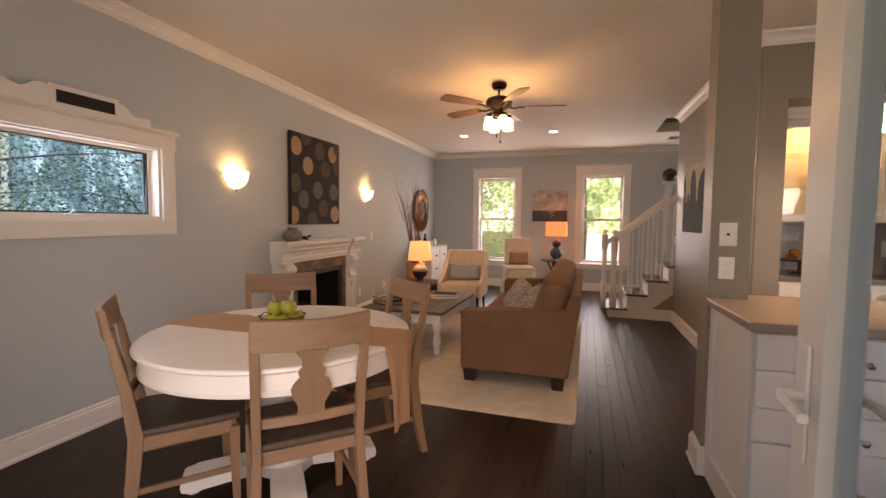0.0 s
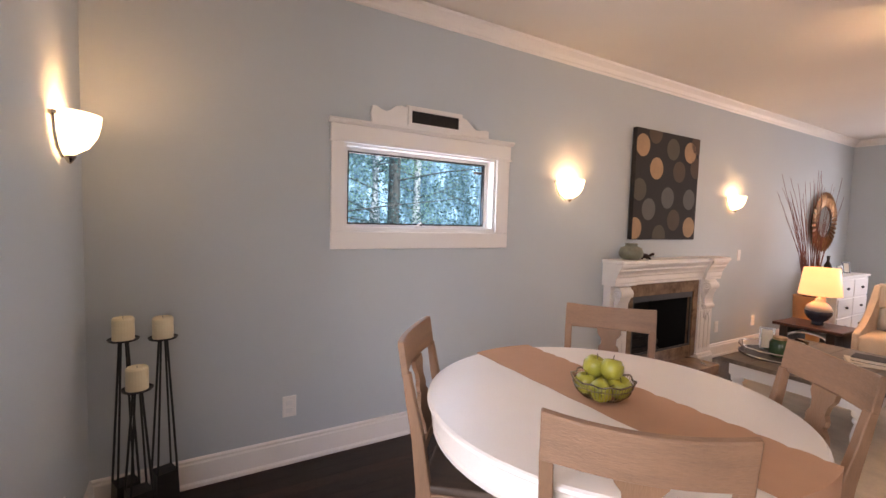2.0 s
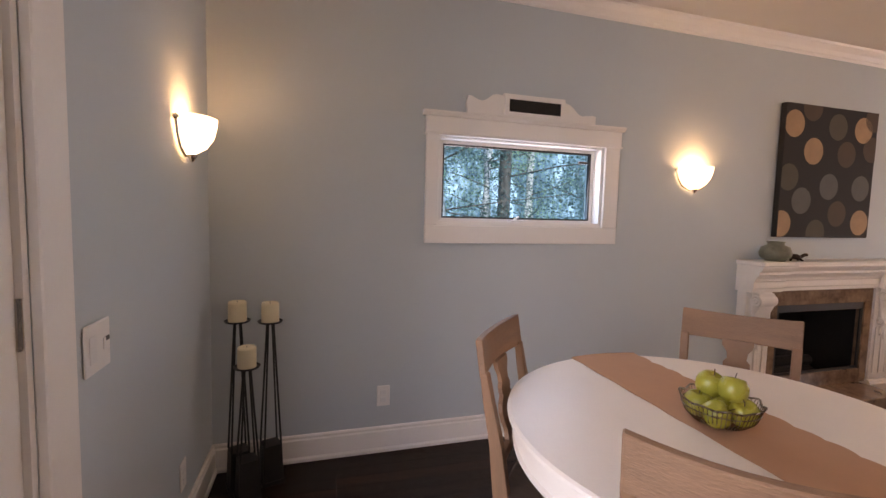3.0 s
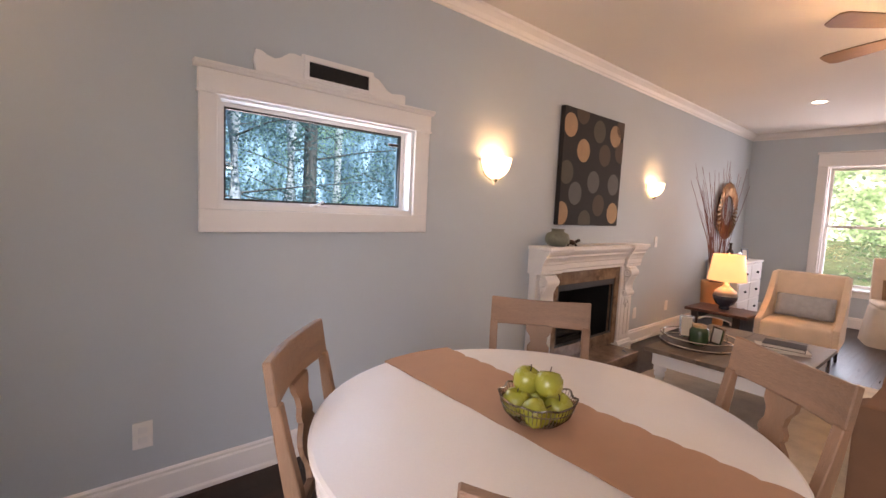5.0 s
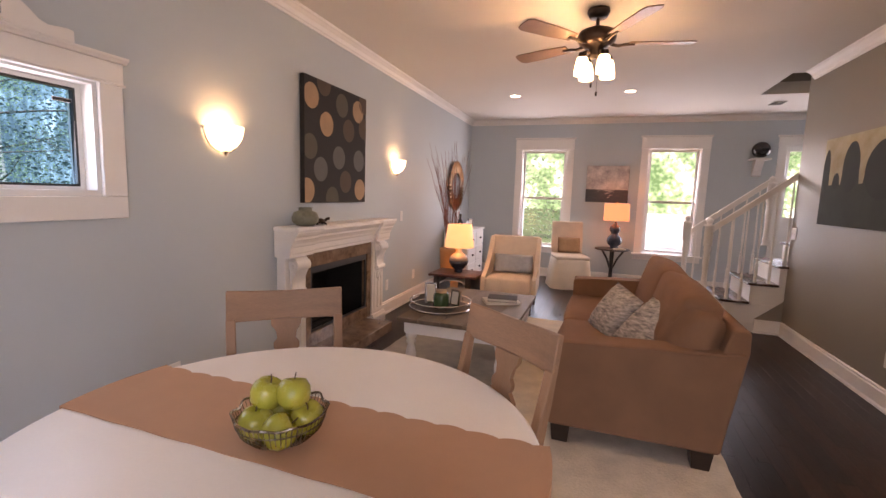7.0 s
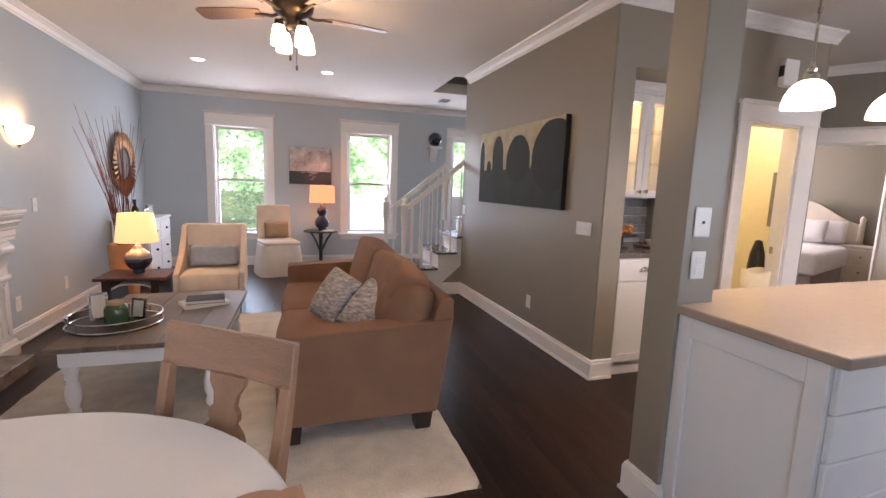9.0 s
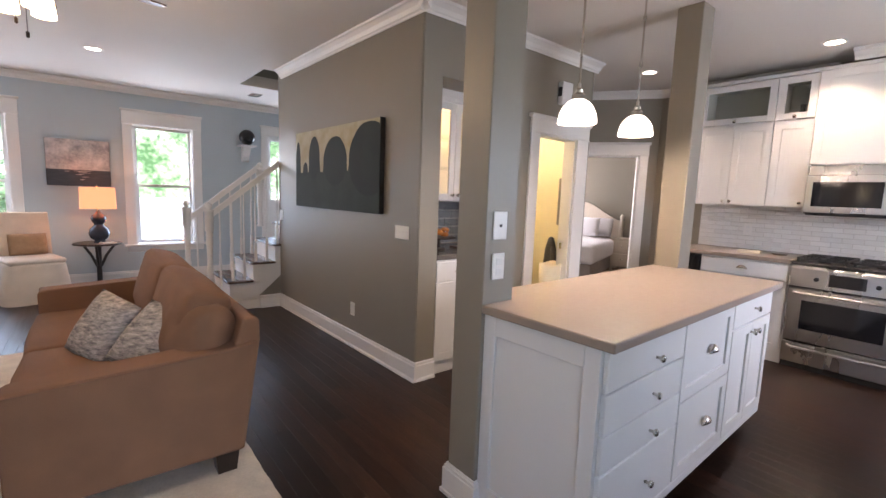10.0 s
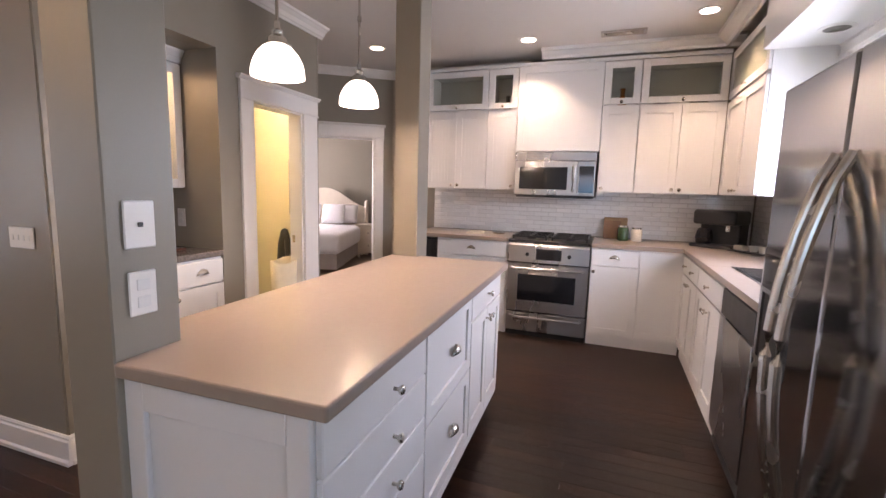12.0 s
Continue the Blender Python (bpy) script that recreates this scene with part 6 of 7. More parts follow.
# upholstered armchair facing the camera
ac = thing("armchair", -1.825, 7.05, 0.0, 4, "cream linen armchair with sloping arms and dark legs", "chair")
part("seat", soft_box(-0.27, 0.27, -0.34, 0.25, 0.24, 0.42, 0.03, 0.012), LINEN, ac, "", True)
bk_ = prism([(0.22, 0.22), (0.33, 0.22), (0.43, 0.86), (0.40, 0.875), (0.33, 0.87), (0.25, 0.45)], "x", -0.30, 0.30)
bmesh.ops.bevel(bk_, geom=bk_.edges[:], offset=0.014, segments=3, affect="EDGES", profile=0.5)
part("backrest", bk_, LINEN, ac)
for s in (-1, 1):
    ar = prism([(-0.30, 0.22), (-0.30, 0.425), (-0.12, 0.47), (0.06, 0.57), (0.20, 0.70), (0.32, 0.855), (0.42, 0.86), (0.33, 0.22)], "x", s * 0.27 if s > 0 else -0.325, 0.325 if s > 0 else -0.27)
    bmesh.ops.bevel(ar, geom=ar.edges[:], offset=0.012, segments=2, affect="EDGES", profile=0.5)
    part("arm", ar, LINEN, ac)
    for y, ry in ((-0.27, -2), (0.27, 6)):
        part("leg", tube([(s * 0.265, y, 0.235), (s * 0.272, y + ry * 0.006, 0.0)], 0.024, 4, None, 0.6), DARKWOOD, ac)
lp = thing("lumbar_pillow", -1.82, 7.13, 0.43, 4, "long blue-grey lumbar pillow on the armchair", "pillow")
part("cushion", turn_bm(pillow(0.50, 0.24, 0.13, 0.5, 3), Matrix.Translation((0, 0, 0.12)) @ Matrix.Rotation(radians(-14), 4, "X")), BLUE_PILLOW, lp, "", True)

# skirted slipper chair
sc = thing("slipper_chair", -1.27, 8.95, 0.0, 16, "skirted white slipcovered side chair", "chair")
sk_ = bmesh.new()
N = 48
rings = []
for z, g in ((0.0, 0.035), (0.2, 0.02), (0.42, 0.0), (0.455, -0.01)):
    ring = []
    for k in range(N):
        a = 6.28318 * k / N
        c_, s_ = math.cos(a), math.sin(a)
        p = 0.275 + 1.4 * g + 0.006 * math.sin(a * 12) * (0.45 - z)
        q = (abs(c_) ** 5 + abs(s_) ** 5) ** -0.2
        ring.append(sk_.verts.new((c_ * q * p, s_ * q * (p + 0.02) - 0.05, z)))
    rings.append(ring)
for p, q in zip(rings, rings[1:]):
    for k in range(N):
        sk_.faces.new((p[k], p[(k + 1) % N], q[(k + 1) % N], q[k]))
sk_.faces.new(rings[-1])
part("skirt", sk_, SLIP, sc, "", True)
part("seat", soft_box(-0.255, 0.255, -0.33, 0.20, 0.44, 0.50, 0.025, 0.01), SLIP, sc, "", True)
bk2 = prism([(0.15, 0.42), (0.24, 0.42), (0.30, 0.99), (0.285, 1.005), (0.245, 1.0), (0.20, 0.75)], "x", -0.245, 0.245)
bmesh.ops.bevel(bk2, geom=bk2.edges[:], offset=0.014, segments=3, affect="EDGES", profile=0.5)
part("backrest", bk2, LINEN, sc)
tp = thing("throw_pillow", -1.285, 9.02, 0.505, 16, "tan pillow with a tie on the slipcovered chair", "pillow")
part("cushion", turn_bm(pillow(0.37, 0.26, 0.13, 0.5, 9), Matrix.Translation((0, 0, 0.13)) @ Matrix.Rotation(radians(-10), 4, "X")), TAN_PILLOW, tp, "", True)


def gourd_lamp(x, y, z, name_label, body, shade, r0, r1, sh, mat_b, mat_s, watts, square=False, band=0.0):
    lp_ = thing("table_lamp", x, y, z, 0, name_label, "lamp")
    if band:
        low_ = [p for p in body if p[1] <= band]
        part("base", lathe(low_, 28), mat_b, lp_, "dark glazed lower half", True)
        part("neck", lathe([(low_[-1][0] - 0.001, band)] + [p for p in body if p[1] > band], 28), CERAMIC_W, lp_, "pale glazed upper half", True)
    else:
        part("base", lathe(body, 28), mat_b, lp_, "", True)
    zb = body[-1][1]
    part("stem", tube([(0, 0, zb), (0, 0, zb + 0.06)], 0.008), CHROME, lp_)
    zs = zb + 0.015
    part("shade", lathe([(r0, zs), (r1, zs + sh), (r1 - 0.004, zs + sh), (r0 - 0.004, zs)], 4 if square else 36), mat_s, lp_, shade, not square).rotation_euler = (0, 0, radians(45) if square else 0)
    part("finial", lathe([(0, zs + sh - 0.01), (0.006, zs + sh), (0.012, zs + sh + 0.015), (0, zs + sh + 0.03)], 10), CHROME, lp_)
    bulb("lamp_light", (x, y, z + zs + sh * 0.5), watts, (1, 0.62, 0.30), 0.04)


# end table and lamp beside the armchair
et = thing("end_table", -2.47, 6.90, 0, 0, "dark mahogany end table with an arched base", "table")
part("tabletop", box(-0.30, 0.30, -0.24, 0.24, 0.385, 0.415, 0.005), REDWOOD, et)
for s in (-1, 1):
    leg = prism([(-0.22, 0.0), (0.22, 0.0), (0.22, 0.384), (-0.22, 0.384)], "x", s * 0.20 - 0.035, s * 0.20 + 0.035)
    part("leg_panel", leg, DARKWOOD, et)
ra = bmesh.new()
for k in range(10):
    a0, a1 = math.pi * k / 10, math.pi * (k + 1) / 10
    vs = [ra.verts.new((0.165 * math.cos(t), y, 0.29 + 0.05 * math.sin(t) * w)) for t, w, y in ((a0, 1, -0.2), (a1, 1, -0.2), (a1, 1, 0.2), (a0, 1, 0.2))]
    ra.faces.new(vs)
ra.normal_update()
bmesh.ops.solidify(ra, geom=ra.faces[:], thickness=0.012)
part("arch", ra, WHITE, et)
gourd_lamp(-2.47, 6.93, 0.4155, "round ceramic table lamp with a lit linen shade", [(0, 0), (0.05, 0), (0.055, 0.02), (0.045, 0.03), (0.085, 0.06), (0.115, 0.11), (0.12, 0.15), (0.10, 0.20), (0.06, 0.235), (0.035, 0.25), (0.04, 0.265), (0.02, 0.275), (0.012, 0.30)], "glowing warm linen drum shade", 0.185, 0.150, 0.28, CERAMIC, SHADE, 5, False, 0.15)

# pedestal table and lamp between the windows
pt_ = thing("pedestal_table", -0.63, 9.20, 0, 0, "round black pedestal table with curved struts", "table")
part("tabletop", lathe([(0, 0.585), (0.24, 0.585), (0.265, 0.592), (0.265, 0.605), (0.255, 0.61), (0, 0.61)], 36), BLACK, pt_)
part("stem", lathe([(0.03, 0.04), (0.028, 0.30), (0.035, 0.584)], 14), BLACK, pt_)
for k in range(3):
    a = 2.094 * k + 0.4
    part("foot", tube([(0.02 * math.cos(a), 0.02 * math.sin(a), 0.10), (0.10 * math.cos(a), 0.10 * math.sin(a), 0.05), (0.19 * math.cos(a), 0.19 * math.sin(a), 0.012)], 0.018, 6), BLACK, pt_)
    part("strut", tube([(0.025 * math.cos(a), 0.025 * math.sin(a), 0.30), (0.09 * math.cos(a), 0.09 * math.sin(a), 0.44), (0.20 * math.cos(a), 0.20 * math.sin(a), 0.583)], 0.016, 6), BLACK, pt_)
gourd_lamp(-0.61, 9.20, 0.6105, "dark blue double-gourd table lamp with an orange-lit shade", [(0, 0), (0.06, 0), (0.065, 0.02), (0.055, 0.03), (0.10, 0.07), (0.115, 0.12), (0.10, 0.18), (0.055, 0.225), (0.05, 0.24), (0.075, 0.275), (0.085, 0.31), (0.07, 0.35), (0.035, 0.375), (0.025, 0.39), (0.012, 0.43)], "glowing orange rectangular shade", 0.265, 0.255, 0.265, CERAMIC, SHADE_2, 4, True)
bkk = thing("book", -0.53, 9.06, 0.611, 20, "small pale book on the pedestal table", "book")
part("cover", box(-0.08, 0.08, -0.055, 0.055, 0, 0.016, 0.002), PAPER, bkk)

# white chest with drawers, sunburst mirror, photos
SWING = WEST
cb = thing("chest_of_drawers", -3.0, 8.62, 0, 90, "white painted chest of drawers with dark knobs", "chest")
part("body", box(-0.50, 0.50, -0.38, -0.005, 0.06, 0.81), WHITE, cb)
part("top", box(-0.52, 0.52, -0.405, -0.005, 0.811, 0.84, 0.006), WHITE, cb)
for s in (-1, 1):
    for y in (-0.36, -0.03):
        part("leg", box(s * 0.47 - 0.025, s * 0.47 + 0.025, y - 0.02, y + 0.02, 0, 0.06), WHITE, cb)
for r in range(3):
    for s in (-1, 1):
        d = part("drawer", box(s * 0.245 - 0.235, s * 0.245 + 0.235, -0.395, -0.381, 0.09 + 0.24 * r, 0.31 + 0.24 * r, 0.004), WHITE, cb)
        part("knob", turn_bm(lathe([(0, 0), (0.008, 0), (0.018, 0.015), (0.012, 0.028), (0, 0.03)], 12), pose(s * 0.245, -0.395, 0.20 + 0.24 * r, 90, 0, 0)), BLACK, d)
mr = thing("sunburst_mirror", -3.015, 8.62, 1.515, 90, "round mirror in a copper frame of overlapping leaves", "mirror")
part("glass", turn_bm(lathe([(0, 0), (0.20, 0), (0.20, 0.01), (0, 0.01)], 40), Matrix.Translation((0, -0.03, 0)) @ Matrix.Rotation(radians(90), 4, "X")), MIRROR, mr)
part("backing", turn_bm(lathe([(0.0, 0), (0.30, 0), (0.31, 0.02), (0.2, 0.03), (0, 0.03)], 40), Matrix.Rotation(radians(90), 4, "X")), BRONZE, mr)
for k in range(36):
    a = 6.28318 * k / 36
    lf = bmesh.new()
    pts = [(0.20, 0.0), (0.25, 0.022), (0.33, 0.034), (0.39, 0.024), (0.405, 0.0), (0.39, -0.024), (0.33, -0.034), (0.25, -0.022)]
    cvt = lf.verts.new((0.32, -0.085, 0))
    rim = [lf.verts.new((r, -0.045 - (0.01 if abs(t) < 0.01 else 0), t)) for r, t in pts]
    for i in range(8):
        lf.faces.new((cvt, rim[i], rim[(i + 1) % 8]))
    lf.faces.new(rim[::-1])
    part("leaf", turn_bm(lf, Matrix.Rotation(a, 4, "Y") @ Matrix.Rotation(radians(22), 4, "X")), COPPER, mr)
for x, y, h, m in ((-2.75, 8.80, 0.15, BLACK_PLASTIC), (-2.74, 8.55, 0.11, CHROME)):
    f = thing("photo_frame", x, y, 0.841, 70, "small framed photo standing on the chest", "picture frame")
    part("frame", turn_bm(slab("y", -0.008, 0.008, -h * 0.4, h * 0.4, 0, h, [(-h * 0.4 + 0.016, h * 0.4 - 0.016, 0.016, h - 0.016)]), Matrix.Rotation(radians(-8), 4, "X")), m, f)
    part("photo", turn_bm(box(-h * 0.4 + 0.015, h * 0.4 - 0.015, -0.002, 0.002, 0.015, h - 0.015), Matrix.Rotation(radians(-8), 4, "X")), PAPER, f)
vb = thing("dark_bottle_vase", -2.80, 8.32, 0.841, 0, "slim dark bottle vase on the chest", "vase")
part("body", lathe([(0, 0), (0.04, 0), (0.05, 0.05), (0.04, 0.12), (0.015, 0.17), (0.02, 0.24), (0, 0.24)], 18), BRONZE, vb, "", True)

SWING = STRAIGHT
# floor vase with dried twigs
fv = thing("floor_vase", -2.79, 7.56, 0, 0, "tall orange floor vase", "vase")
part("body", lathe([(0, 0), (0.10, 0), (0.115, 0.04), (0.135, 0.25), (0.15, 0.50), (0.155, 0.62), (0.148, 0.63), (0.13, 0.60), (0.0, 0.55)], 28), TERRA, fv, "", True)
tw = thing("dried_branches", -2.79, 7.56, 0.57, 0, "bundle of tall dried red twigs in the floor vase", "branches")
rr = random.Random(8)
for k in range(42):
    a, sp_r = rr.uniform(0, 6.28), rr.uniform(0.05, 0.42)
    hgt = rr.uniform(0.85, 1.5)
    pts = []
    for i in range(6):
        f = i / 5
        pts.append((0.05 * math.cos(a) + sp_r * f ** 1.6 * math.cos(a) * (0.45 if math.cos(a) < 0 else 1) + 0.012 * rr.uniform(-1, 1), 0.05 * math.sin(a) + sp_r * f ** 1.6 * (0.8 * math.sin(a) - 0.85) + 0.012 * rr.uniform(-1, 1), hgt * f))
    part("twig", tube(pts, 0.0045, 5, None, 0.35), TWIG, tw)

# fireplace
fp = tagged(new("fireplace"), "white carved mantel with brown marble surround and dark firebox", "fireplace")
SWING = WEST
fp.matrix_basis = SWING @ pose(-3.018, 5.095, 0, 0, 0, 90)
for c in (-0.685, 0.685):
    part("pilaster", box(c - 0.125, c + 0.125, -0.075, 0.0, 0.12, 0.88, 0.004), MANTEL_W, fp)
    part("plinth_block", prism([(0.0, 0.0), (-0.105, 0.0), (-0.105, 0.085), (-0.098, 0.095), (-0.092, 0.112), (-0.080, 0.119), (0.0, 0.119)], "x", c - 0.135, c + 0.135), MANTEL_W, fp)
    for dx in (-0.075, 0.0, 0.075):
        part("flute", box(c + dx - 0.018, c + dx + 0.018, -0.082, -0.0752, 0.17, 0.56, 0.005), MANTEL_W, fp)
    # scrolled corbel with a leaf down its face
    cb_ = prism([(-0.075, 0.585), (-0.090, 0.575), (-0.106, 0.59), (-0.108, 0.62), (-0.094, 0.65), (-0.092, 0.68), (-0.108, 0.72), (-0.130, 0.76), (-0.142, 0.80), (-0.142, 0.84), (-0.128, 0.872), (-0.075, 0.88)], "x", c - 0.075, c + 0.075)
    bmesh.ops.bevel(cb_, geom=cb_.edges[:], offset=0.008, segments=2, affect="EDGES", profile=0.5)
    cob = part("corbel", cb_, MANTEL_W, fp, "carved scroll corbel", True)
    for dz, rr_, out_ in ((0.605, 0.028, -0.094), (0.815, 0.044, -0.112)):
        part("scroll", turn_bm(lathe([(0, -0.084), (rr_ * 0.35, -0.088), (rr_ * 0.5, -0.080), (rr_ * 0.8, -0.086), (rr_, -0.078), (rr_, 0.078), (rr_ * 0.8, 0.086), (rr_ * 0.5, 0.080), (rr_ * 0.35, 0.088), (0, 0.084)], 18), Matrix.Translation((c, out_, dz)) @ Matrix.Rotation(radians(90), 4, "Y")), MANTEL_W, cob)
    for k, (dx, dz, lean) in enumerate(((0.0, 0.50, 0), (-0.030, 0.53, 22), (0.030, 0.53, -22), (0.0, 0.545, 0))):
        leaf_b = lathe([(0.0, -0.055), (0.012, -0.035), (0.017, 0.0), (0.012, 0.03), (0.0, 0.05)], 8, 0, 0, None, 0.5)
        part("acanthus_leaf", turn_bm(leaf_b, Matrix.Translation((c + dx, -0.086, dz)) @ Matrix.Rotation(radians(lean), 4, "Y")), MANTEL_W, cob, "", True)
FRIEZE = [(0.100, 0.881), (0.100, 0.905), (0.108, 0.912), (0.108, 0.955), (0.118, 0.962), (0.122, 0.982), (0.136, 1.004), (0.145, 1.012), (0.145, 1.030), (0.160, 1.042), (0.170, 1.062), (0.170, 1.072)]
part("frieze", prism([(0, 0.881)] + [(-u, w) for u, w in FRIEZE] + [(0, 1.072)], "x", -0.82, 0.82), MANTEL_W, fp, "stepped moulded frieze")
for c in (-0.685, 0.685):
    part("frieze_break", prism([(0, 0.8815)] + [(-u - 0.030, w) for u, w in FRIEZE] + [(0, 1.0725)], "x", c - 0.145, c + 0.145), MANTEL_W, fp)
shelf = prism([(-0.845, 0.0), (-0.845, -0.205), (-0.835, -0.215), (-0.515, -0.215), (-0.475, -0.185), (0.475, -0.185), (0.515, -0.215), (0.835, -0.215), (0.845, -0.205), (0.845, 0.0)], "z", 1.073, 1.105)
bmesh.ops.bevel(shelf, geom=shelf.edges[:], offset=0.008, segments=2, affect="EDGES", profile=0.5)
part("shelf", shelf, MANTEL_W, fp)
for nm, q in (("marble_slip", (-0.559, -0.475, 0.10, 0.76)), ("marble_slip", (0.475, 0.559, 0.10, 0.76)), ("marble_lintel", (-0.559, 0.559, 0.761, 0.88)), ("marble_sill", (-0.474, 0.474, 0.10, 0.215))):
    part(nm, box(q[0], q[1], -0.06, -0.001, q[2], q[3], 0.002), MARBLE, fp, "polished brown marble")
part("hearth", box(-0.50, 0.49, -0.34, -0.001, 0.0, 0.0995, 0.006), MARBLE, fp, "raised brown marble hearth")
fb = bmesh.new()
for q in ((-0.474, 0.474, 0.42, 0.44, 0.10, 0.76), (-0.490, -0.474, 0.002, 0.44, 0.10, 0.76), (0.474, 0.490, 0.002, 0.44, 0.10, 0.76), (-0.490, 0.490, 0.002, 0.44, 0.76, 0.78), (-0.490, 0.490, 0.002, 0.44, 0.08, 0.10)):
    box(*q, 0, fb)
part("firebox", fb, SOOT, fp, "black sooty firebox recess")
part("fire_screen_frame", slab("y", -0.05, -0.04, -0.474, 0.474, 0.216, 0.76, [(-0.445, 0.445, 0.235, 0.705)]), BLACK, fp)
lg = thing("fire_logs", -3.20, 5.095, 0.101, 90, "charred gas logs in the dark firebox", "logs")
for i, (x, z, l_) in enumerate(((-0.05, 0.045, 0.55), (0.05, 0.12, 0.42), (0.0, 0.19, 0.34))):
    part("log", tube([(x - l_ / 2, -0.04 + 0.06 * i, z), (x, -0.05 + 0.05 * i, z + 0.012), (x + l_ / 2, -0.03 + 0.04 * i, z)], 0.045, 10), SOOT, lg)
# pot and figure on the mantel
pot = thing("celadon_pot", -2.90, 4.47, 1.106, 0, "squat green crackled pottery pot on the mantel", "pot")
part("body", lathe([(0, 0), (0.06, 0), (0.095, 0.03), (0.10, 0.06), (0.085, 0.10), (0.05, 0.115), (0.05, 0.13), (0.058, 0.138), (0.045, 0.138), (0.04, 0.11), (0, 0.08)], 28), CELADON, pot, "", True)
tu = thing("turtle_figure", -2.90, 4.66, 1.106, 60, "small dark carved turtle figure on the mantel", "ornament")
part("body", lathe([(0, 0.012), (0.045, 0.012), (0.04, 0.035), (0.02, 0.048), (0, 0.05)], 16, 0, 0, None, 0.7), BRONZE, tu, "", True)
part("head", tube([(0.035, 0, 0.025), (0.065, 0, 0.045), (0.08, 0, 0.045)], 0.012, 8), BRONZE, tu)
for a in (-1, 1):
    for b in (-1, 1):
        part("leg", tube([(a * 0.028, b * 0.02, 0.015), (a * 0.04, b * 0.035, 0.0)], 0.008, 6), BRONZE, tu)

# ---- pictures ----
CANVAS_D = mat("dark_canvas", (0.020, 0.017, 0.015), 0.8, 0.25, 5, 0.06, 140)
DOT_M = [mat("dot_tan", (0.42, 0.27, 0.16), 0.8, 0.12, 12, 0.06), mat("dot_olive", (0.085, 0.075, 0.055), 0.8, 0.1, 12, 0.06), mat("dot_brown", (0.085, 0.058, 0.04), 0.8, 0.1, 12, 0.06), mat("dot_grey", (0.11, 0.11, 0.105), 0.8, 0.1, 12, 0.06)]
pc = thing("dot_painting", -3.018, 5.05, 1.76, 90, "dark canvas with tan, olive and grey dots above the mantel", "painting")
part("canvas", box(-0.485, 0.485, -0.045, -0.001, -0.486, 0.486, 0.003), CANVAS_D, pc)
R = 0.098


def disc(cx, cz, r, lim=0.484):
    b = bmesh.new()
    pts = []
    for k in range(40):
        pts.append((min(lim, max(-lim, cx + r * math.cos(k * 0.15708))), min(lim, max(-lim, cz + r * math.sin(k * 0.15708)))))
    b.faces.new([b.verts.new((x, -0.0465, z)) for x, z in pts])
    bmesh.ops.remove_doubles(b, verts=b.verts, dist=1e-5)
    return b


for cx, cz, m in ((-0.396, 0.34, 0), (-0.223, 0.467, 2), (0.053, 0.345, 1), (0.331, 0.341, 0), (0.443, 0.433, 2), (-0.184, 0.153, 0), (0.167, 0.148, 2), (0.443, 0.201, 2), (-0.414, -0.047, 1), (0.007, -0.102, 3), (0.353, -0.102, 3),
                  (-0.268, -0.215, 3), (0.118, -0.304, 2), (-0.455, -0.389, 0), (0.375, -0.368, 0), (-0.097, -0.45, 1)):
    part("dot", disc(cx, cz, R), DOT_M[m], pc)

GREEN_C = mat("dark_green_canvas", (0.032, 0.046, 0.035), 0.75, 0.3, 4, 0.08, 120)
CREAM_C = mat("cream_canvas", (0.50, 0.46, 0.34), 0.75, 0.2, 7, 0.06, 120, second=(0.34, 0.27, 0.14))
SWING = PARTITION
gp = thing("arches_painting", 1.108, 5.785, 1.593, -90, "canvas of dark green arched tree forms on cream", "painting")
part("canvas", box(-0.825, 0.825, -0.045, -0.001, -0.373, 0.373, 0.003), BLACK, gp)
part("ground", box(-0.823, 0.823, -0.0462, -0.0452, -0.371, 0.371), GREEN_C, gp)
cr_ = bmesh.new()
N = 120
lo, hi = [], []


def arch(x):
    z = -0.03
    for c, w_, h in ((-0.76, 0.062, 0.28), (-0.58, 0.058, 0.07), (-0.37, 0.128, 0.31), (0.065, 0.235, 0.28), (0.66, 0.335, 0.355)):
        t = (x - c) / w_
        if abs(t) < 1:
            z = max(z, -0.03 + (h + 0.03) * (1 - abs(t) ** 2.6) ** 0.55)
    return z


for i in range(N):
    xa, xb = -0.82 + 1.64 * i / N, -0.82 + 1.64 * (i + 1) / N
    za, zb = arch(xa), arch(xb)
    if min(0.37 - za, 0.37 - zb) > 0.004:
        cr_.faces.new([cr_.verts.new(p) for p in ((xa, -0.0475, za), (xb, -0.0475, zb), (xb, -0.0475, 0.371), (xa, -0.0475, 0.371))])
part("cream_field", cr_, CREAM_C, gp)
OVAL_C = mat("deep_green_oval", (0.020, 0.030, 0.025), 0.75, 0.3, 5, 0.06, 120)
for c, w_, h, lo_ in ((-0.76, 0.062, 0.28, -0.07), (-0.58, 0.058, 0.07, -0.07), (-0.37, 0.128, 0.31, -0.10), (0.065, 0.235, 0.28, -0.16), (0.66, 0.335, 0.355, -0.24)):
    ov = bmesh.new()
    zc, zr = (h + lo_) / 2, (h - lo_) / 2 - 0.004
    ov.faces.new([ov.verts.new((min(0.822, max(-0.822, c + (w_ - 0.004) * math.cos(k * 0.15708))), -0.0485, zc + zr * math.sin(k * 0.15708))) for k in range(40)])
    bmesh.ops.remove_doubles(ov, verts=ov.verts, dist=1e-5)
    part("oval", ov, OVAL_C, gp)

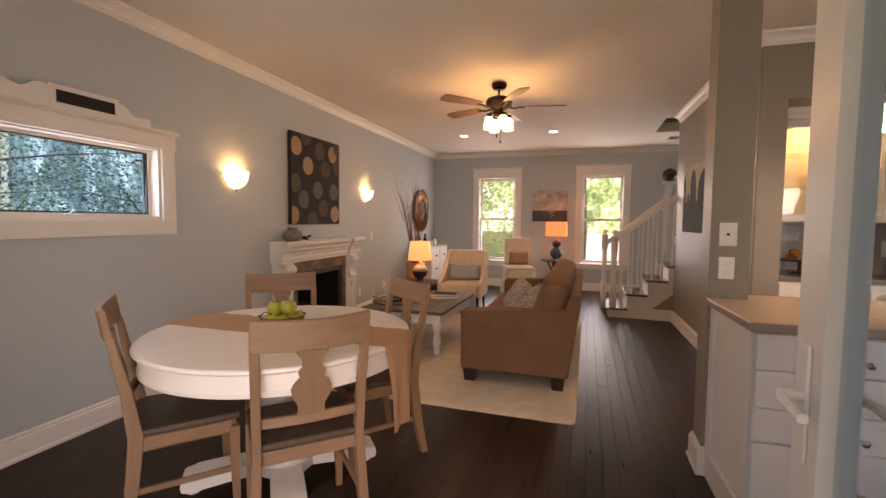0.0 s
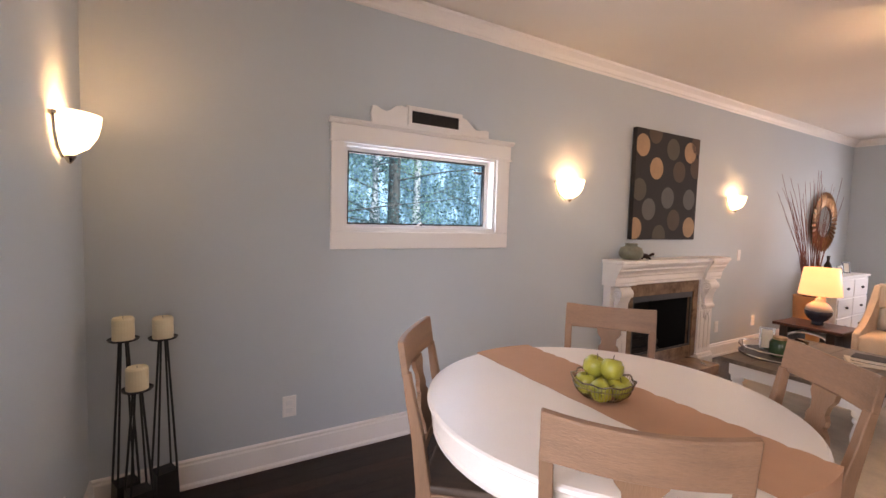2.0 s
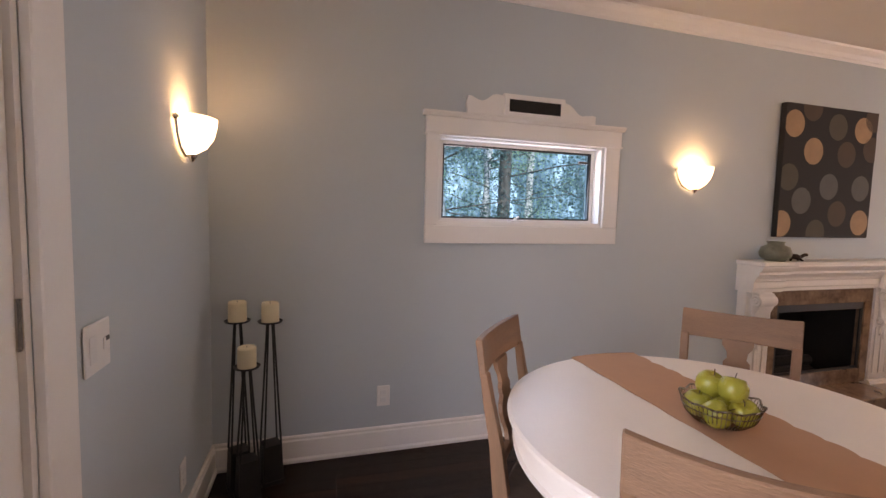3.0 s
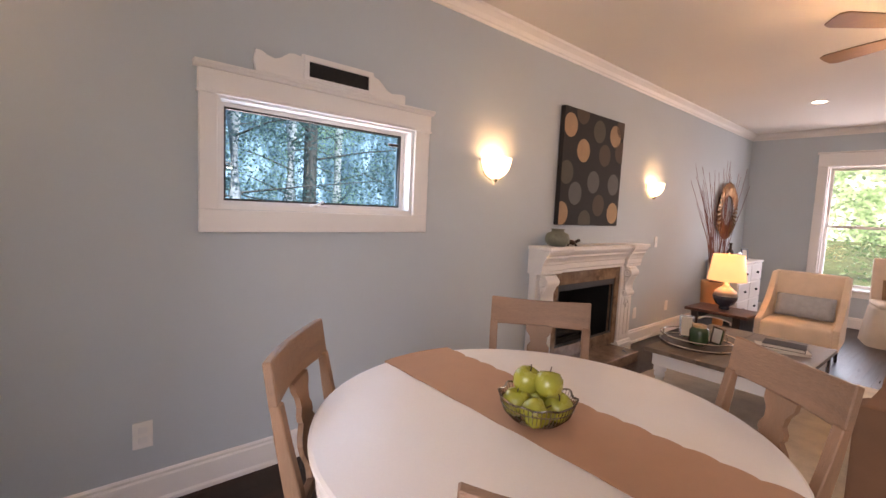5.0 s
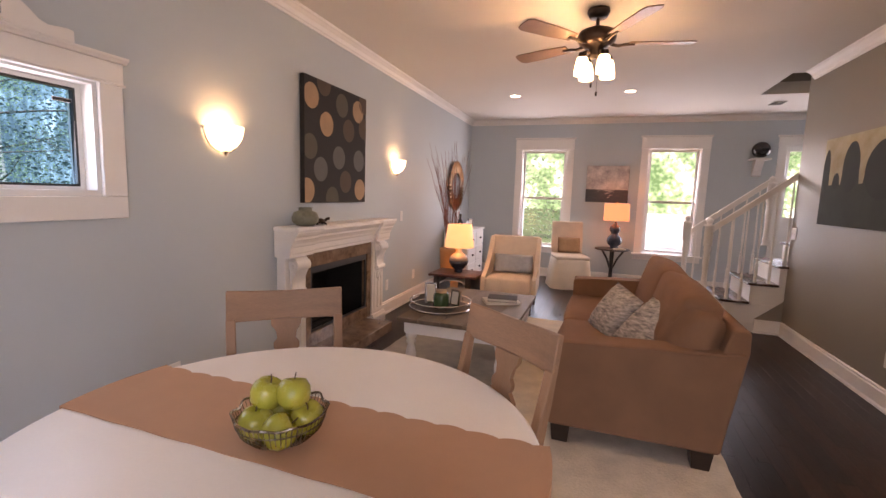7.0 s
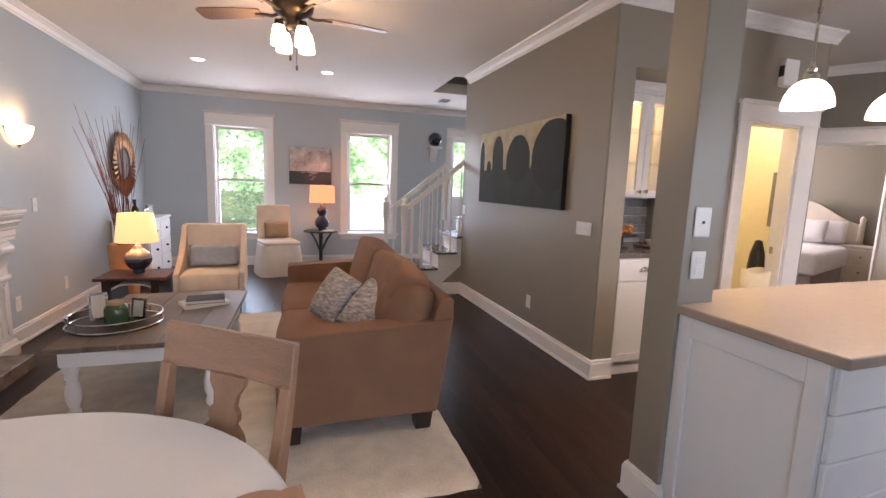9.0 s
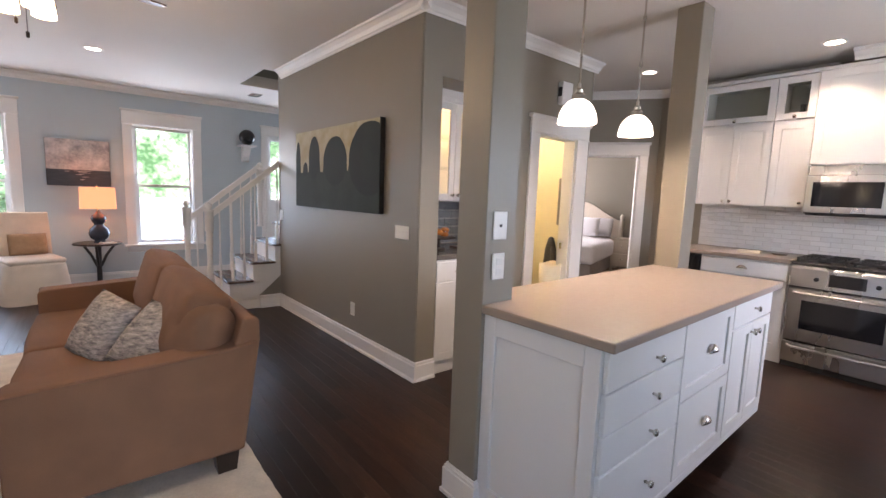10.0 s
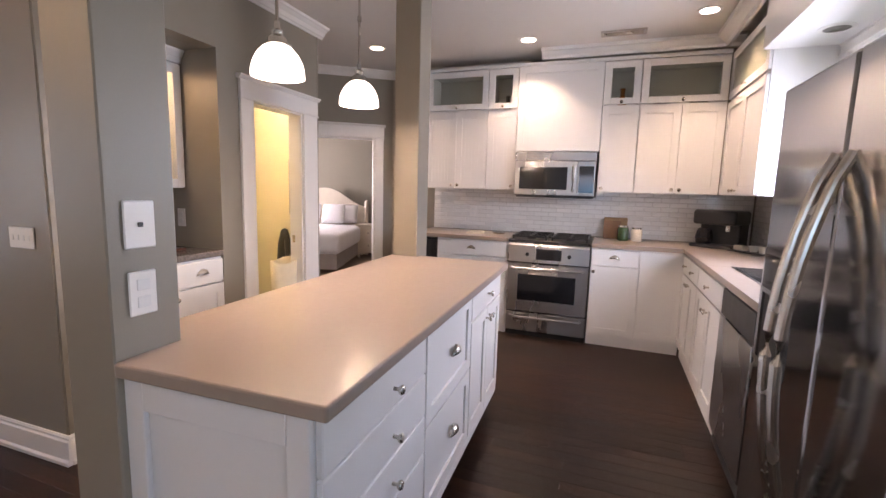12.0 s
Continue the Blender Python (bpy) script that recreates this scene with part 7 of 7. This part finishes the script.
SKY_C = mat("stormy_cloud_canvas", (0.66, 0.62, 0.60), 0.75, 0.25, 7, 0.03, 40, second=(0.17, 0.17, 0.19))
SEA_C = mat("dark_sea_canvas", (0.045, 0.055, 0.07), 0.5, 0.3, 8, 0.05, stretch=(1, 1, 6), second=(0.02, 0.025, 0.035))
SWING = STRAIGHT
se = thing("seascape_painting", -0.777, 9.598, 1.63, 0, "seascape canvas with pale storm clouds over dark water", "painting")
part("canvas", box(-0.33, 0.33, -0.035, -0.001, -0.30, 0.30, 0.003), SEA_C, se)
part("cloud_field", box(-0.328, 0.328, -0.0362, -0.0352, -0.09, 0.298), SKY_C, se)
for gx, gw, gz, gh in ((0.03, 0.10, -0.105, 0.008), (0.05, 0.07, -0.125, 0.006), (0.01, 0.05, -0.15, 0.007), (0.06, 0.045, -0.18, 0.006), (0.03, 0.03, -0.215, 0.007), (-0.12, 0.04, -0.112, 0.004)):
    part("glint", prism([(gx - gw, gz), (gx - gw * 0.3, gz - gh), (gx + gw, gz + gh * 0.2), (gx + gw * 0.2, gz + gh)], "y", -0.0366, -0.0353), SKY_C, se)

# black ball on a white bracket
bs = thing("wall_bracket", 1.30, 9.598, 1.79, 0, "white carved wall bracket", "bracket")
part("shelf", box(-0.12, 0.12, -0.24, -0.001, 0.235, 0.26, 0.006), WHITE, bs)
part("console", prism([(-0.001, 0.0), (-0.04, 0.02), (-0.05, 0.08), (-0.10, 0.14), (-0.14, 0.20), (-0.15, 0.234), (-0.001, 0.234)], "x", -0.055, 0.055), WHITE, bs)
bl = thing("black_ball", 1.30, 9.46, 2.053, 0, "glossy black ball on the wall bracket", "ornament")
part("ball", lathe([(0.118 * math.sin(math.pi * k / 16), 0.118 - 0.118 * math.cos(math.pi * k / 16)) for k in range(17)], 28), BLACK_GLASS, bl, "", True)

# ---- ceiling fan ----
FX, FY = -0.95, 5.13
fan = thing("ceiling_fan", FX, FY, H - 0.001, 0, "dark bronze ceiling fan with five wooden blades and lit glass shades", "fan")
part("canopy", lathe([(0, 0), (0.075, 0), (0.078, -0.02), (0.06, -0.055), (0.02, -0.06), (0, -0.06)], 28), BRONZE, fan, "", True)
part("downrod", tube([(0, 0, -0.055), (0, 0, -0.14)], 0.012), BRONZE, fan)
part("motor", lathe([(0, -0.12), (0.06, -0.125), (0.12, -0.15), (0.135, -0.185), (0.125, -0.22), (0.09, -0.25), (0.05, -0.265), (0.05, -0.31), (0.035, -0.33), (0, -0.33)], 32), BRONZE, fan, "", True)
BLADE = mat("fan_blade_wood", (0.20, 0.12, 0.07), 0.4, 0.15, 5, 0.04, stretch=(1, 8, 1))
for k in range(5):
    m = Matrix.Rotation(radians(12 + 72 * k), 4, "Z")
    bl_ = bmesh.new()
    out = [(0.22, -0.045), (0.40, -0.062), (0.62, -0.068), (0.655, -0.05), (0.66, 0.0), (0.655, 0.05), (0.62, 0.068), (0.40, 0.062), (0.22, 0.045)]
    prism(out, "z", -0.004, 0.004, 0, bl_)
    bd_ = part("blade", turn_bm(bl_, m @ Matrix.Translation((0, 0, -0.225)) @ Matrix.Rotation(radians(11), 4, "X")), BLADE, fan)
    ir = tube([(0.10, 0, -0.235), (0.15, 0.0, -0.245), (0.20, 0, -0.235), (0.26, 0, -0.232)], 0.011, 6)
    part("blade_iron", turn_bm(ir, m), BRONZE, bd_)
for k in range(4):
    a = radians(35 + 90 * k)
    cx, cy = 0.105 * math.cos(a), 0.105 * math.sin(a)
    part("lamp_arm", tube([(0.04 * math.cos(a), 0.04 * math.sin(a), -0.30), (0.08 * math.cos(a), 0.08 * math.sin(a), -0.29), (cx, cy, -0.305)], 0.010, 6), BRONZE, fan)
    part("lamp_socket", lathe([(0, -0.30), (0.026, -0.302), (0.032, -0.335), (0, -0.336)], 14, cx, cy), BRONZE, fan)
    part("lamp_shade", lathe([(0.034, -0.336), (0.044, -0.37), (0.05, -0.42), (0.052, -0.455), (0.048, -0.455), (0.045, -0.41), (0.03, -0.34)], 20, cx, cy), FROST_FAN, fan, "lit frosted glass shade", True)
    bulb("fan_light", (FX + cx * 1.6, FY + cy * 1.6, H - 0.43), 7.5, (1, 0.70, 0.36), 0.02)
for dx, l_ in ((0.02, 0.56), (-0.02, 0.50)):
    part("pull_chain", tube([(dx, 0, -0.33), (dx, 0, -l_)], 0.0014, 4), BRONZE, fan)
    part("chain_weight", lathe([(0, -l_ - 0.03), (0.007, -l_ - 0.026), (0.008, -l_), (0, -l_ + 0.004)], 8, dx, 0), BRONZE, fan)

# ---- small yellow room and bedroom ----
bn = thing("waste_bin", 2.925, 4.705, 0, 8, "cream plastic waste bin with a wavy rim", "bin")
b = bmesh.new()
rings = []
for z, r in ((0.0, 0.11), (0.35, 0.135), (0.74, 0.155), (0.74, 0.145), (0.02, 0.10)):
    rings.append([b.verts.new((r * math.cos(6.28318 * k / 32), r * 0.75 * math.sin(6.28318 * k / 32), z + (0.012 * math.sin(6.28318 * k / 32 * 3) if z > 0.6 else 0))) for k in range(32)])
for p, q in zip(rings, rings[1:]):
    for k in range(32):
        b.faces.new((p[k], p[(k + 1) % 32], q[(k + 1) % 32], q[k]))
b.faces.new(rings[-1])
b.faces.new(rings[0])
part("bin", b, WICKER, bn, "", True)
vc = thing("vacuum_cleaner", 3.185, 4.93, 0, 60, "black upright vacuum cleaner in the yellow room", "vacuum cleaner")
part("head", box(-0.13, 0.05, -0.10, 0.07, 0.0, 0.09, 0.02, None, 2), BLACK_PLASTIC, vc)
part("body", lathe([(0, 0.09), (0.06, 0.09), (0.08, 0.30), (0.075, 0.65), (0.06, 0.85), (0.03, 0.97), (0, 0.985)], 18), BLACK_PLASTIC, vc, "", True)
part("hose", tube([(-0.06, 0.02, 0.25), (-0.13, 0.02, 0.45), (-0.12, 0.02, 0.72), (-0.05, 0.0, 0.88)], 0.022, 8), BLACK_PLASTIC, vc)
pb = thing("breaker_panel", 3.236, 4.80, 1.36, 62.8, "grey electrical panel on the yellow wall", "panel")
part("box", box(-0.17, 0.17, -0.0, 0.03, -0.28, 0.28, 0.004), CERAMIC_T, pb)
part("door", box(-0.14, 0.14, 0.0305, 0.036, -0.25, 0.25, 0.003), CERAMIC_T, pb)
# Fixture and bulb out of view, added to light the yellow room.
cl = thing("ceiling_lamp", 2.75, 5.2, H - 0.09, 0, "unseen round flush ceiling lamp added to light the yellow room", "lamp")
part("globe", lathe([(0, 0), (0.08, 0.015), (0.12, 0.05), (0.125, 0.085), (0, 0.088)], 24), FROST_P, cl, "", True)
bulb("closet_light", (2.75, 5.2, H - 0.16), 36, (1, 0.87, 0.64), 0.08)

bed = thing("bed", 6.60, 7.10, 0.012, 20, "white made bed with a cream arched headboard", "bed")
# local x to the headboard, local y across
part("box_spring", box(-1.10, 0.95, -0.66, 0.85, 0.06, 0.30), SKIRT, bed, "grey bed skirt")
part("mattress", soft_box(-1.12, 0.96, -0.70, 0.88, 0.301, 0.62, 0.06, 0.02), BED_W, bed, "white quilt", True)
hb = []
for k in range(25):
    u = k / 24 * 2 - 1
    hb.append((0.09 + 0.80 * u, 0.98 + 0.36 * math.cos(u * math.pi / 2) ** 1.6))
head_ = prism([(-0.71, 0.0)] + hb + [(0.89, 0.0)], "x", 1.0, 1.05)
part("headboard", head_, BED_F, bed)
for s in (-0.75, 0.93):
    part("post", lathe([(0.04, 0), (0.04, 0.95), (0.045, 0.97), (0.03, 1.0), (0.045, 1.06), (0.02, 1.10), (0, 1.12)], 14, 1.02, s), BED_F, bed, "", True)
for x, y, w_, sd in ((0.80, -0.32, 0.62, 1), (0.80, 0.42, 0.62, 2), (0.62, -0.18, 0.45, 3)):
    p = bed.matrix_basis @ Matrix.Translation((x, y, 0.64))
    q = new("bed_pillow")
    q.matrix_basis = p
    tagged(q, "plump white pillow propped on the bed", "pillow", "bed pillows")
    part("cushion", turn_bm(pillow(w_, 0.42, 0.18, 0.5, sd), Matrix.Translation((0, 0, 0.20)) @ Matrix.Rotation(radians(-90), 4, "Z") @ Matrix.Rotation(radians(-25), 4, "X")), BED_W, q, "", True)
ns = thing("nightstand", 7.62, 6.55, 0.012, 20, "cream painted nightstand with two drawers", "nightstand")
part("body", box(-0.19, 0.19, -0.22, 0.22, 0.10, 0.62), BED_F, ns)
part("top", box(-0.21, 0.21, -0.24, 0.24, 0.621, 0.65, 0.006), BED_F, ns)
for s in (-1, 1):
    for t in (-1, 1):
        part("foot", lathe([(0.015, 0), (0.03, 0.02), (0.02, 0.05), (0.035, 0.10), (0, 0.10)], 12, s * 0.16, t * 0.19), BED_F, ns)
for z in (0.13, 0.38):
    d = part("drawer", box(-0.205, -0.191, -0.20, 0.20, z, z + 0.22, 0.004), BED_F, ns)
    part("knob", turn_bm(lathe([(0, 0), (0.012, 0.0), (0.014, 0.02), (0, 0.022)], 10), pose(-0.205, 0, z + 0.11, 0, -90, 0)), NICKEL, d)

# ---- outside ----
gd = bmesh.new()
box(-300, 300, -300, 300, -0.62, -0.42, 0, gd)
tagged(part("ground", gd, GRASS), "grassy ground round the house", "", "", "structure")
dr = bmesh.new()
box(-1.4, 14.0, 17.5, 74, -0.419, -0.415, 0, dr)
tagged(part("road", dr, CONCRETE), "pale sunlit concrete drive north of the house", "", "", "structure")


# Emissive woods backdrop: daylight, shade and sky gaps are all in the colour ramp.
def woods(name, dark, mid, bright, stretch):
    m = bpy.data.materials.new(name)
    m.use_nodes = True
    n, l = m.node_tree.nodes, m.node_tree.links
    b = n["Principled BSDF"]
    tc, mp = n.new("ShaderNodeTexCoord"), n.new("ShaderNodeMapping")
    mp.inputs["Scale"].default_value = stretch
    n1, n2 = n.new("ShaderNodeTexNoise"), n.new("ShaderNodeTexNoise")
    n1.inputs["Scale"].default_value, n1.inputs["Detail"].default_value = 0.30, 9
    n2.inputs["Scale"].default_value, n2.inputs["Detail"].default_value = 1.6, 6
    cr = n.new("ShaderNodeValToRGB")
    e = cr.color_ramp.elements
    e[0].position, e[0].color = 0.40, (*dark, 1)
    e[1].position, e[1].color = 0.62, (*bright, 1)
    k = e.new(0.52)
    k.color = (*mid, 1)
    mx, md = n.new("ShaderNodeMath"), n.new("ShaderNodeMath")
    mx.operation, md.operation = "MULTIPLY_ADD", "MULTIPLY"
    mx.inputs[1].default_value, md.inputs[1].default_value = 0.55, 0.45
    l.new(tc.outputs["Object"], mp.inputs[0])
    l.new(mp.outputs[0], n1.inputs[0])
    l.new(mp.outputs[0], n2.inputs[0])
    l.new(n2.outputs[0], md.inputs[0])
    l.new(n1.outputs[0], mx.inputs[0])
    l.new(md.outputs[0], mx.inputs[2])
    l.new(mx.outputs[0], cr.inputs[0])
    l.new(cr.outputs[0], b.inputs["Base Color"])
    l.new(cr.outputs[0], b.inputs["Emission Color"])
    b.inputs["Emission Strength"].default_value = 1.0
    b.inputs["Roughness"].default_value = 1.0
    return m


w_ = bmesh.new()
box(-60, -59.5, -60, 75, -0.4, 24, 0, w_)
tagged(part("backdrop", w_, woods("glowing_west_woods", (0.03, 0.06, 0.075), (0.08, 0.14, 0.165), (0.27, 0.36, 0.43), (1, 1, 0.4))), "glowing backdrop wall of distant woods, shade put into its colours", "", "", "structure")
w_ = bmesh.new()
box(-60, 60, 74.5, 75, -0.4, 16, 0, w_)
tagged(part("backdrop", w_, woods("glowing_north_woods", (0.08, 0.16, 0.06), (0.32, 0.46, 0.22), (0.9, 0.98, 0.85), (1, 1, 1))), "glowing backdrop wall of distant trees, sunlight put into its colours", "", "", "structure")


def tree(x, y, h, trunk_r, crown_r, base, seed, bark, leaf, count, lean=0.0, label="bright green leafy garden tree", leaf_s=0.06, top=0.92):
    rg_ = random.Random(seed)
    t = thing("tree", x, y, -0.42, 0, label, "tree")
    pts = [(lean * (i / 7) ** 1.5 + 0.05 * rg_.uniform(-1, 1), 0.05 * rg_.uniform(-1, 1), h * i / 7) for i in range(8)]
    part("trunk", tube(pts, trunk_r, 10, None, 0.35), bark, t, "", True)
    hubs = []
    for k in range(11):
        a, z0 = rg_.uniform(0, 6.28), rg_.uniform(base, top) * h
        r = crown_r * rg_.uniform(0.55, 1.0) * (1.1 - 0.5 * z0 / h)
        sx = lean * (z0 / h) ** 1.5
        tip = (sx + r * math.cos(a), r * math.sin(a), z0 + rg_.uniform(0.05, 0.5))
        part("limb", tube([(sx, 0, z0 - 0.2), (sx + r * 0.5 * math.cos(a), r * 0.5 * math.sin(a), z0 + 0.02), tip], trunk_r * 0.16, 6, None, 0.25), BARK, t)
        hubs.append(tip)
        hubs.append((sx + r * 0.6 * math.cos(a), r * 0.6 * math.sin(a), z0 + 0.1))
    vs, fs = [], []
    for i in range(count):
        c = hubs[rg_.randrange(len(hubs))]
        s = rg_.uniform(0.6, 1.3) * leaf_s
        d = Vector((rg_.gauss(0, 0.42), rg_.gauss(0, 0.42), rg_.gauss(0, 0.34)))
        p = Vector(c) + d
        u = Vector((rg_.uniform(-1, 1), rg_.uniform(-1, 1), rg_.uniform(-0.6, 0.6))).normalized()
        v = u.cross(Vector((rg_.uniform(-1, 1), rg_.uniform(-1, 1), rg_.uniform(-1, 1)))).normalized()
        k = len(vs)
        vs += [p - u * s, p + v * s * 0.5 + u * s * 0.1, p + u * s, p - v * s * 0.5 + u * s * 0.1]
        fs.append((k, k + 1, k + 2, k + 3))
    me = bpy.data.meshes.new("crown")
    me.from_pydata([tuple(q) for q in vs], [], fs)
    me.materials.append(leaf)
    o = new("crown", me)
    o.parent = t
    return t


# woods west of the house, most with shade put into the leaf colour
rg2 = random.Random(12)
for i, (x, y, h, tr_, b_, lf, n) in enumerate(((-9.0, 3.6, 11, 0.16, BIRCH, LEAF_SHADED, 8000), (-10.5, 5.6, 12, 0.20, BARK, LEAF_SHADED, 8000), (-7.8, 1.2, 9, 0.12, BARK, LEAF_SHADED, 8000), (-12, 2.2, 12, 0.20, BIRCH, LEAF_SHADED, 8000),
                                               (-9.6, 8.4, 11, 0.18, BARK, LEAF_SHADED, 8000), (-13, -1.5, 12, 0.2, BARK, LEAF_SHADED, 8000), (-14, 6.5, 13, 0.22, BIRCH, LEAF, 6000), (-12, 11.5, 12, 0.2, BARK, LEAF, 2600), (-8.4, -1.8, 10, 0.15, BARK, LEAF_SHADED, 8000), (-16, 9.0, 13, 0.22, BIRCH, LEAF, 6000))):
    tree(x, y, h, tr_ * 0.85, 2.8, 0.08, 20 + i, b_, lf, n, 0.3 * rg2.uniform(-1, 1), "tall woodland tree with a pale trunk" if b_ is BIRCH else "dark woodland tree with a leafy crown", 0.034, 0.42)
# bright garden trees to the north
for i, (x, y, h, r) in enumerate(((-3.9, 14.4, 6.5, 2.0), (-1.5, 16.0, 5.0, 1.5), (3.2, 19.0, 8.0, 2.2), (-5.0, 19, 9, 2.6), (4.5, 20, 9, 2.6), (-0.2, 22, 9.5, 2.4))):
    tree(x, y, h, 0.12, r, 0.15, 60 + i, BARK, LEAF, 1700)

# ---- floor boards ----
PW = 0.085
rng = random.Random(4)
fl = tagged(new("floor"), "dark stained oak plank floor with a soft sheen", "", "", "structure")
plank_meshes = {}


def plank_mesh(n):
    if n not in plank_meshes:
        bm = bmesh.new()
        w, e = PW / 2 - 0.0003, 0.0007
        l = n / 2 - 0.0003
        lo = [bm.verts.new((x, y, 0)) for x, y in ((-w, -l), (w, -l), (w, l), (-w, l))]
        lo2 = [bm.verts.new((v.co.x, v.co.y, -e)) for v in lo]
        hi = [bm.verts.new((v.co.x - math.copysign(e, v.co.x), v.co.y - math.copysign(e, v.co.y), 0.0)) for v in lo]
        for v in lo:
            v.co.z = -0.019
        bm.faces.new(hi)
        for i in range(4):
            j = (i + 1) % 4
            bm.faces.new((lo2[i], lo2[j], hi[j], hi[i]))
            bm.faces.new((lo[i], lo[j], lo2[j], lo2[i]))
        me = bpy.data.meshes.new("plank")
        bmesh.ops.recalc_face_normals(bm, faces=bm.faces)
        bm.to_mesh(me)
        bm.free()
        me.materials.append(FLOOR_M)
        plank_meshes[n] = me
    return plank_meshes[n]


rest_v, rest_f, single = [], [], 0
x = -3.02 + PW / 2
while x < 4.66:
    y = 0.40 if -1.5 < x < 0.36 else 0.70
    first = True
    while y < 9.62:
        n = rng.choice((0.9, 1.2, 1.5, 1.8)) * (rng.choice((0.3, 0.5, 0.8, 1.0)) if first else 1)
        first = False
        n = round(min(n, 9.68 - y), 3)
        y1 = y + n
        cy = (y + y1) / 2
        if y1 > 0.42 and not (x > 3.2 and cy > 6.2):
            near = -0.2 < x < 4.2 and 1.3 < cy < 7.0
            if near and single < 295:
                o = new("plank", plank_mesh(n))
                o.parent = fl
                o.location = (x, cy, 0.0)
                single += 1
            else:
                k = len(rest_v)
                rest_v += [(x - PW / 2 + 0.0006, y + 0.0006, 0), (x + PW / 2 - 0.0006, y + 0.0006, 0), (x + PW / 2 - 0.0006, y1 - 0.0006, 0), (x - PW / 2 + 0.0006, y1 - 0.0006, 0),
                           (x - PW / 2, y, -0.002), (x + PW / 2, y, -0.002), (x + PW / 2, y1, -0.002), (x - PW / 2, y1, -0.002)]
                rest_f += [(k, k + 1, k + 2, k + 3)] + [(k + a + 4, k + (a + 1) % 4 + 4, k + (a + 1) % 4, k + a) for a in range(4)]
        y = y1
    x += PW
me = bpy.data.meshes.new("far_planks")
me.from_pydata(rest_v, [], rest_f)
FLOOR_I = FLOOR_M.copy()
for nd in FLOOR_I.node_tree.nodes:
    if nd.type == "OBJECT_INFO":
        geo = FLOOR_I.node_tree.nodes.new("ShaderNodeNewGeometry")
        FLOOR_I.node_tree.links.new(geo.outputs["Random Per Island"], nd.outputs["Random"].links[0].to_socket)
        break
me.materials.append(FLOOR_I)
o = tagged(new("far_planks", me), kind="stuff")
o.parent = fl


# ---- wall tiles ----
def tiled(name, label, axis, pos, face, s0, s1, z0, z1, tw, th, material, holes=()):
    """Running-bond tiles on a wall; face is the side that they stick out to."""
    host = tagged(new(name), label, "", "", "structure")
    host.matrix_basis = SWING
    a, b = sorted((pos, pos + face * 0.004))
    part("grout", slab(axis, a, b, s0, s1, z0, z1), GROUT, host)
    g, d, e = 0.0015, 0.009, 0.002
    def at(s, z, w):
        return (pos + face * w, s, z) if axis == "x" else (s, pos + face * w, z)
    made = {}
    row, z = 0, z0
    while z < z1 - 0.01:
        s = s0 - (tw / 2 if row % 2 else 0)
        while s < s1 - 0.005:
            a0, a1, b0, b1 = max(s, s0) + g, min(s + tw, s1) - g, z + g, min(z + th, z1) - g
            s += tw
            if a1 - a0 < 0.012 or b1 - b0 < 0.01:
                continue
            key = (round(a1 - a0, 3), round(b1 - b0, 3))
            if key not in made:
                u, v = key[0] / 2, key[1] / 2
                t = bmesh.new()
                base = [t.verts.new((p, q, 0.0)) for p, q in ((-u, -v), (u, -v), (u, v), (-u, v))]
                top = [t.verts.new((c.co.x - math.copysign(e, c.co.x), c.co.y - math.copysign(e, c.co.y), d - 0.004)) for c in base]
                t.faces.new(top)
                for i in range(4):
                    t.faces.new((base[i], base[(i + 1) % 4], top[(i + 1) % 4], top[i]))
                m = bpy.data.meshes.new("tile")
                t.to_mesh(m)
                t.free()
                m.materials.append(material)
                made[key] = m
            o = new("tile", made[key])
            o.parent = host
            c = at((a0 + a1) / 2, (b0 + b1) / 2, 0.004)
            o.matrix_basis = pose(*c, 90, 0, {("x", -1): -90, ("x", 1): 90, ("y", -1): 0, ("y", 1): 180}[(axis, face)])
        z += th
        row += 1
    return host


tiled("backsplash_1", "white glazed subway tile backsplash in running bond", "x", 4.65, -1, 0.90, 4.02, 0.945, 1.40, 0.152, 0.0455, TILE_W)
tiled("backsplash_2", "white glazed subway tile backsplash beside the sink window", "y", 0.88, 1, 3.28, 4.64, 0.945, 1.40, 0.152, 0.0455, TILE_W)
SWING = HALL
tiled("backsplash_3", "blue-grey glazed tile backsplash in the niche", "y", 5.10, -1, 1.262, 2.087, 0.945, 1.34, 0.155, 0.0765, TILE_B)
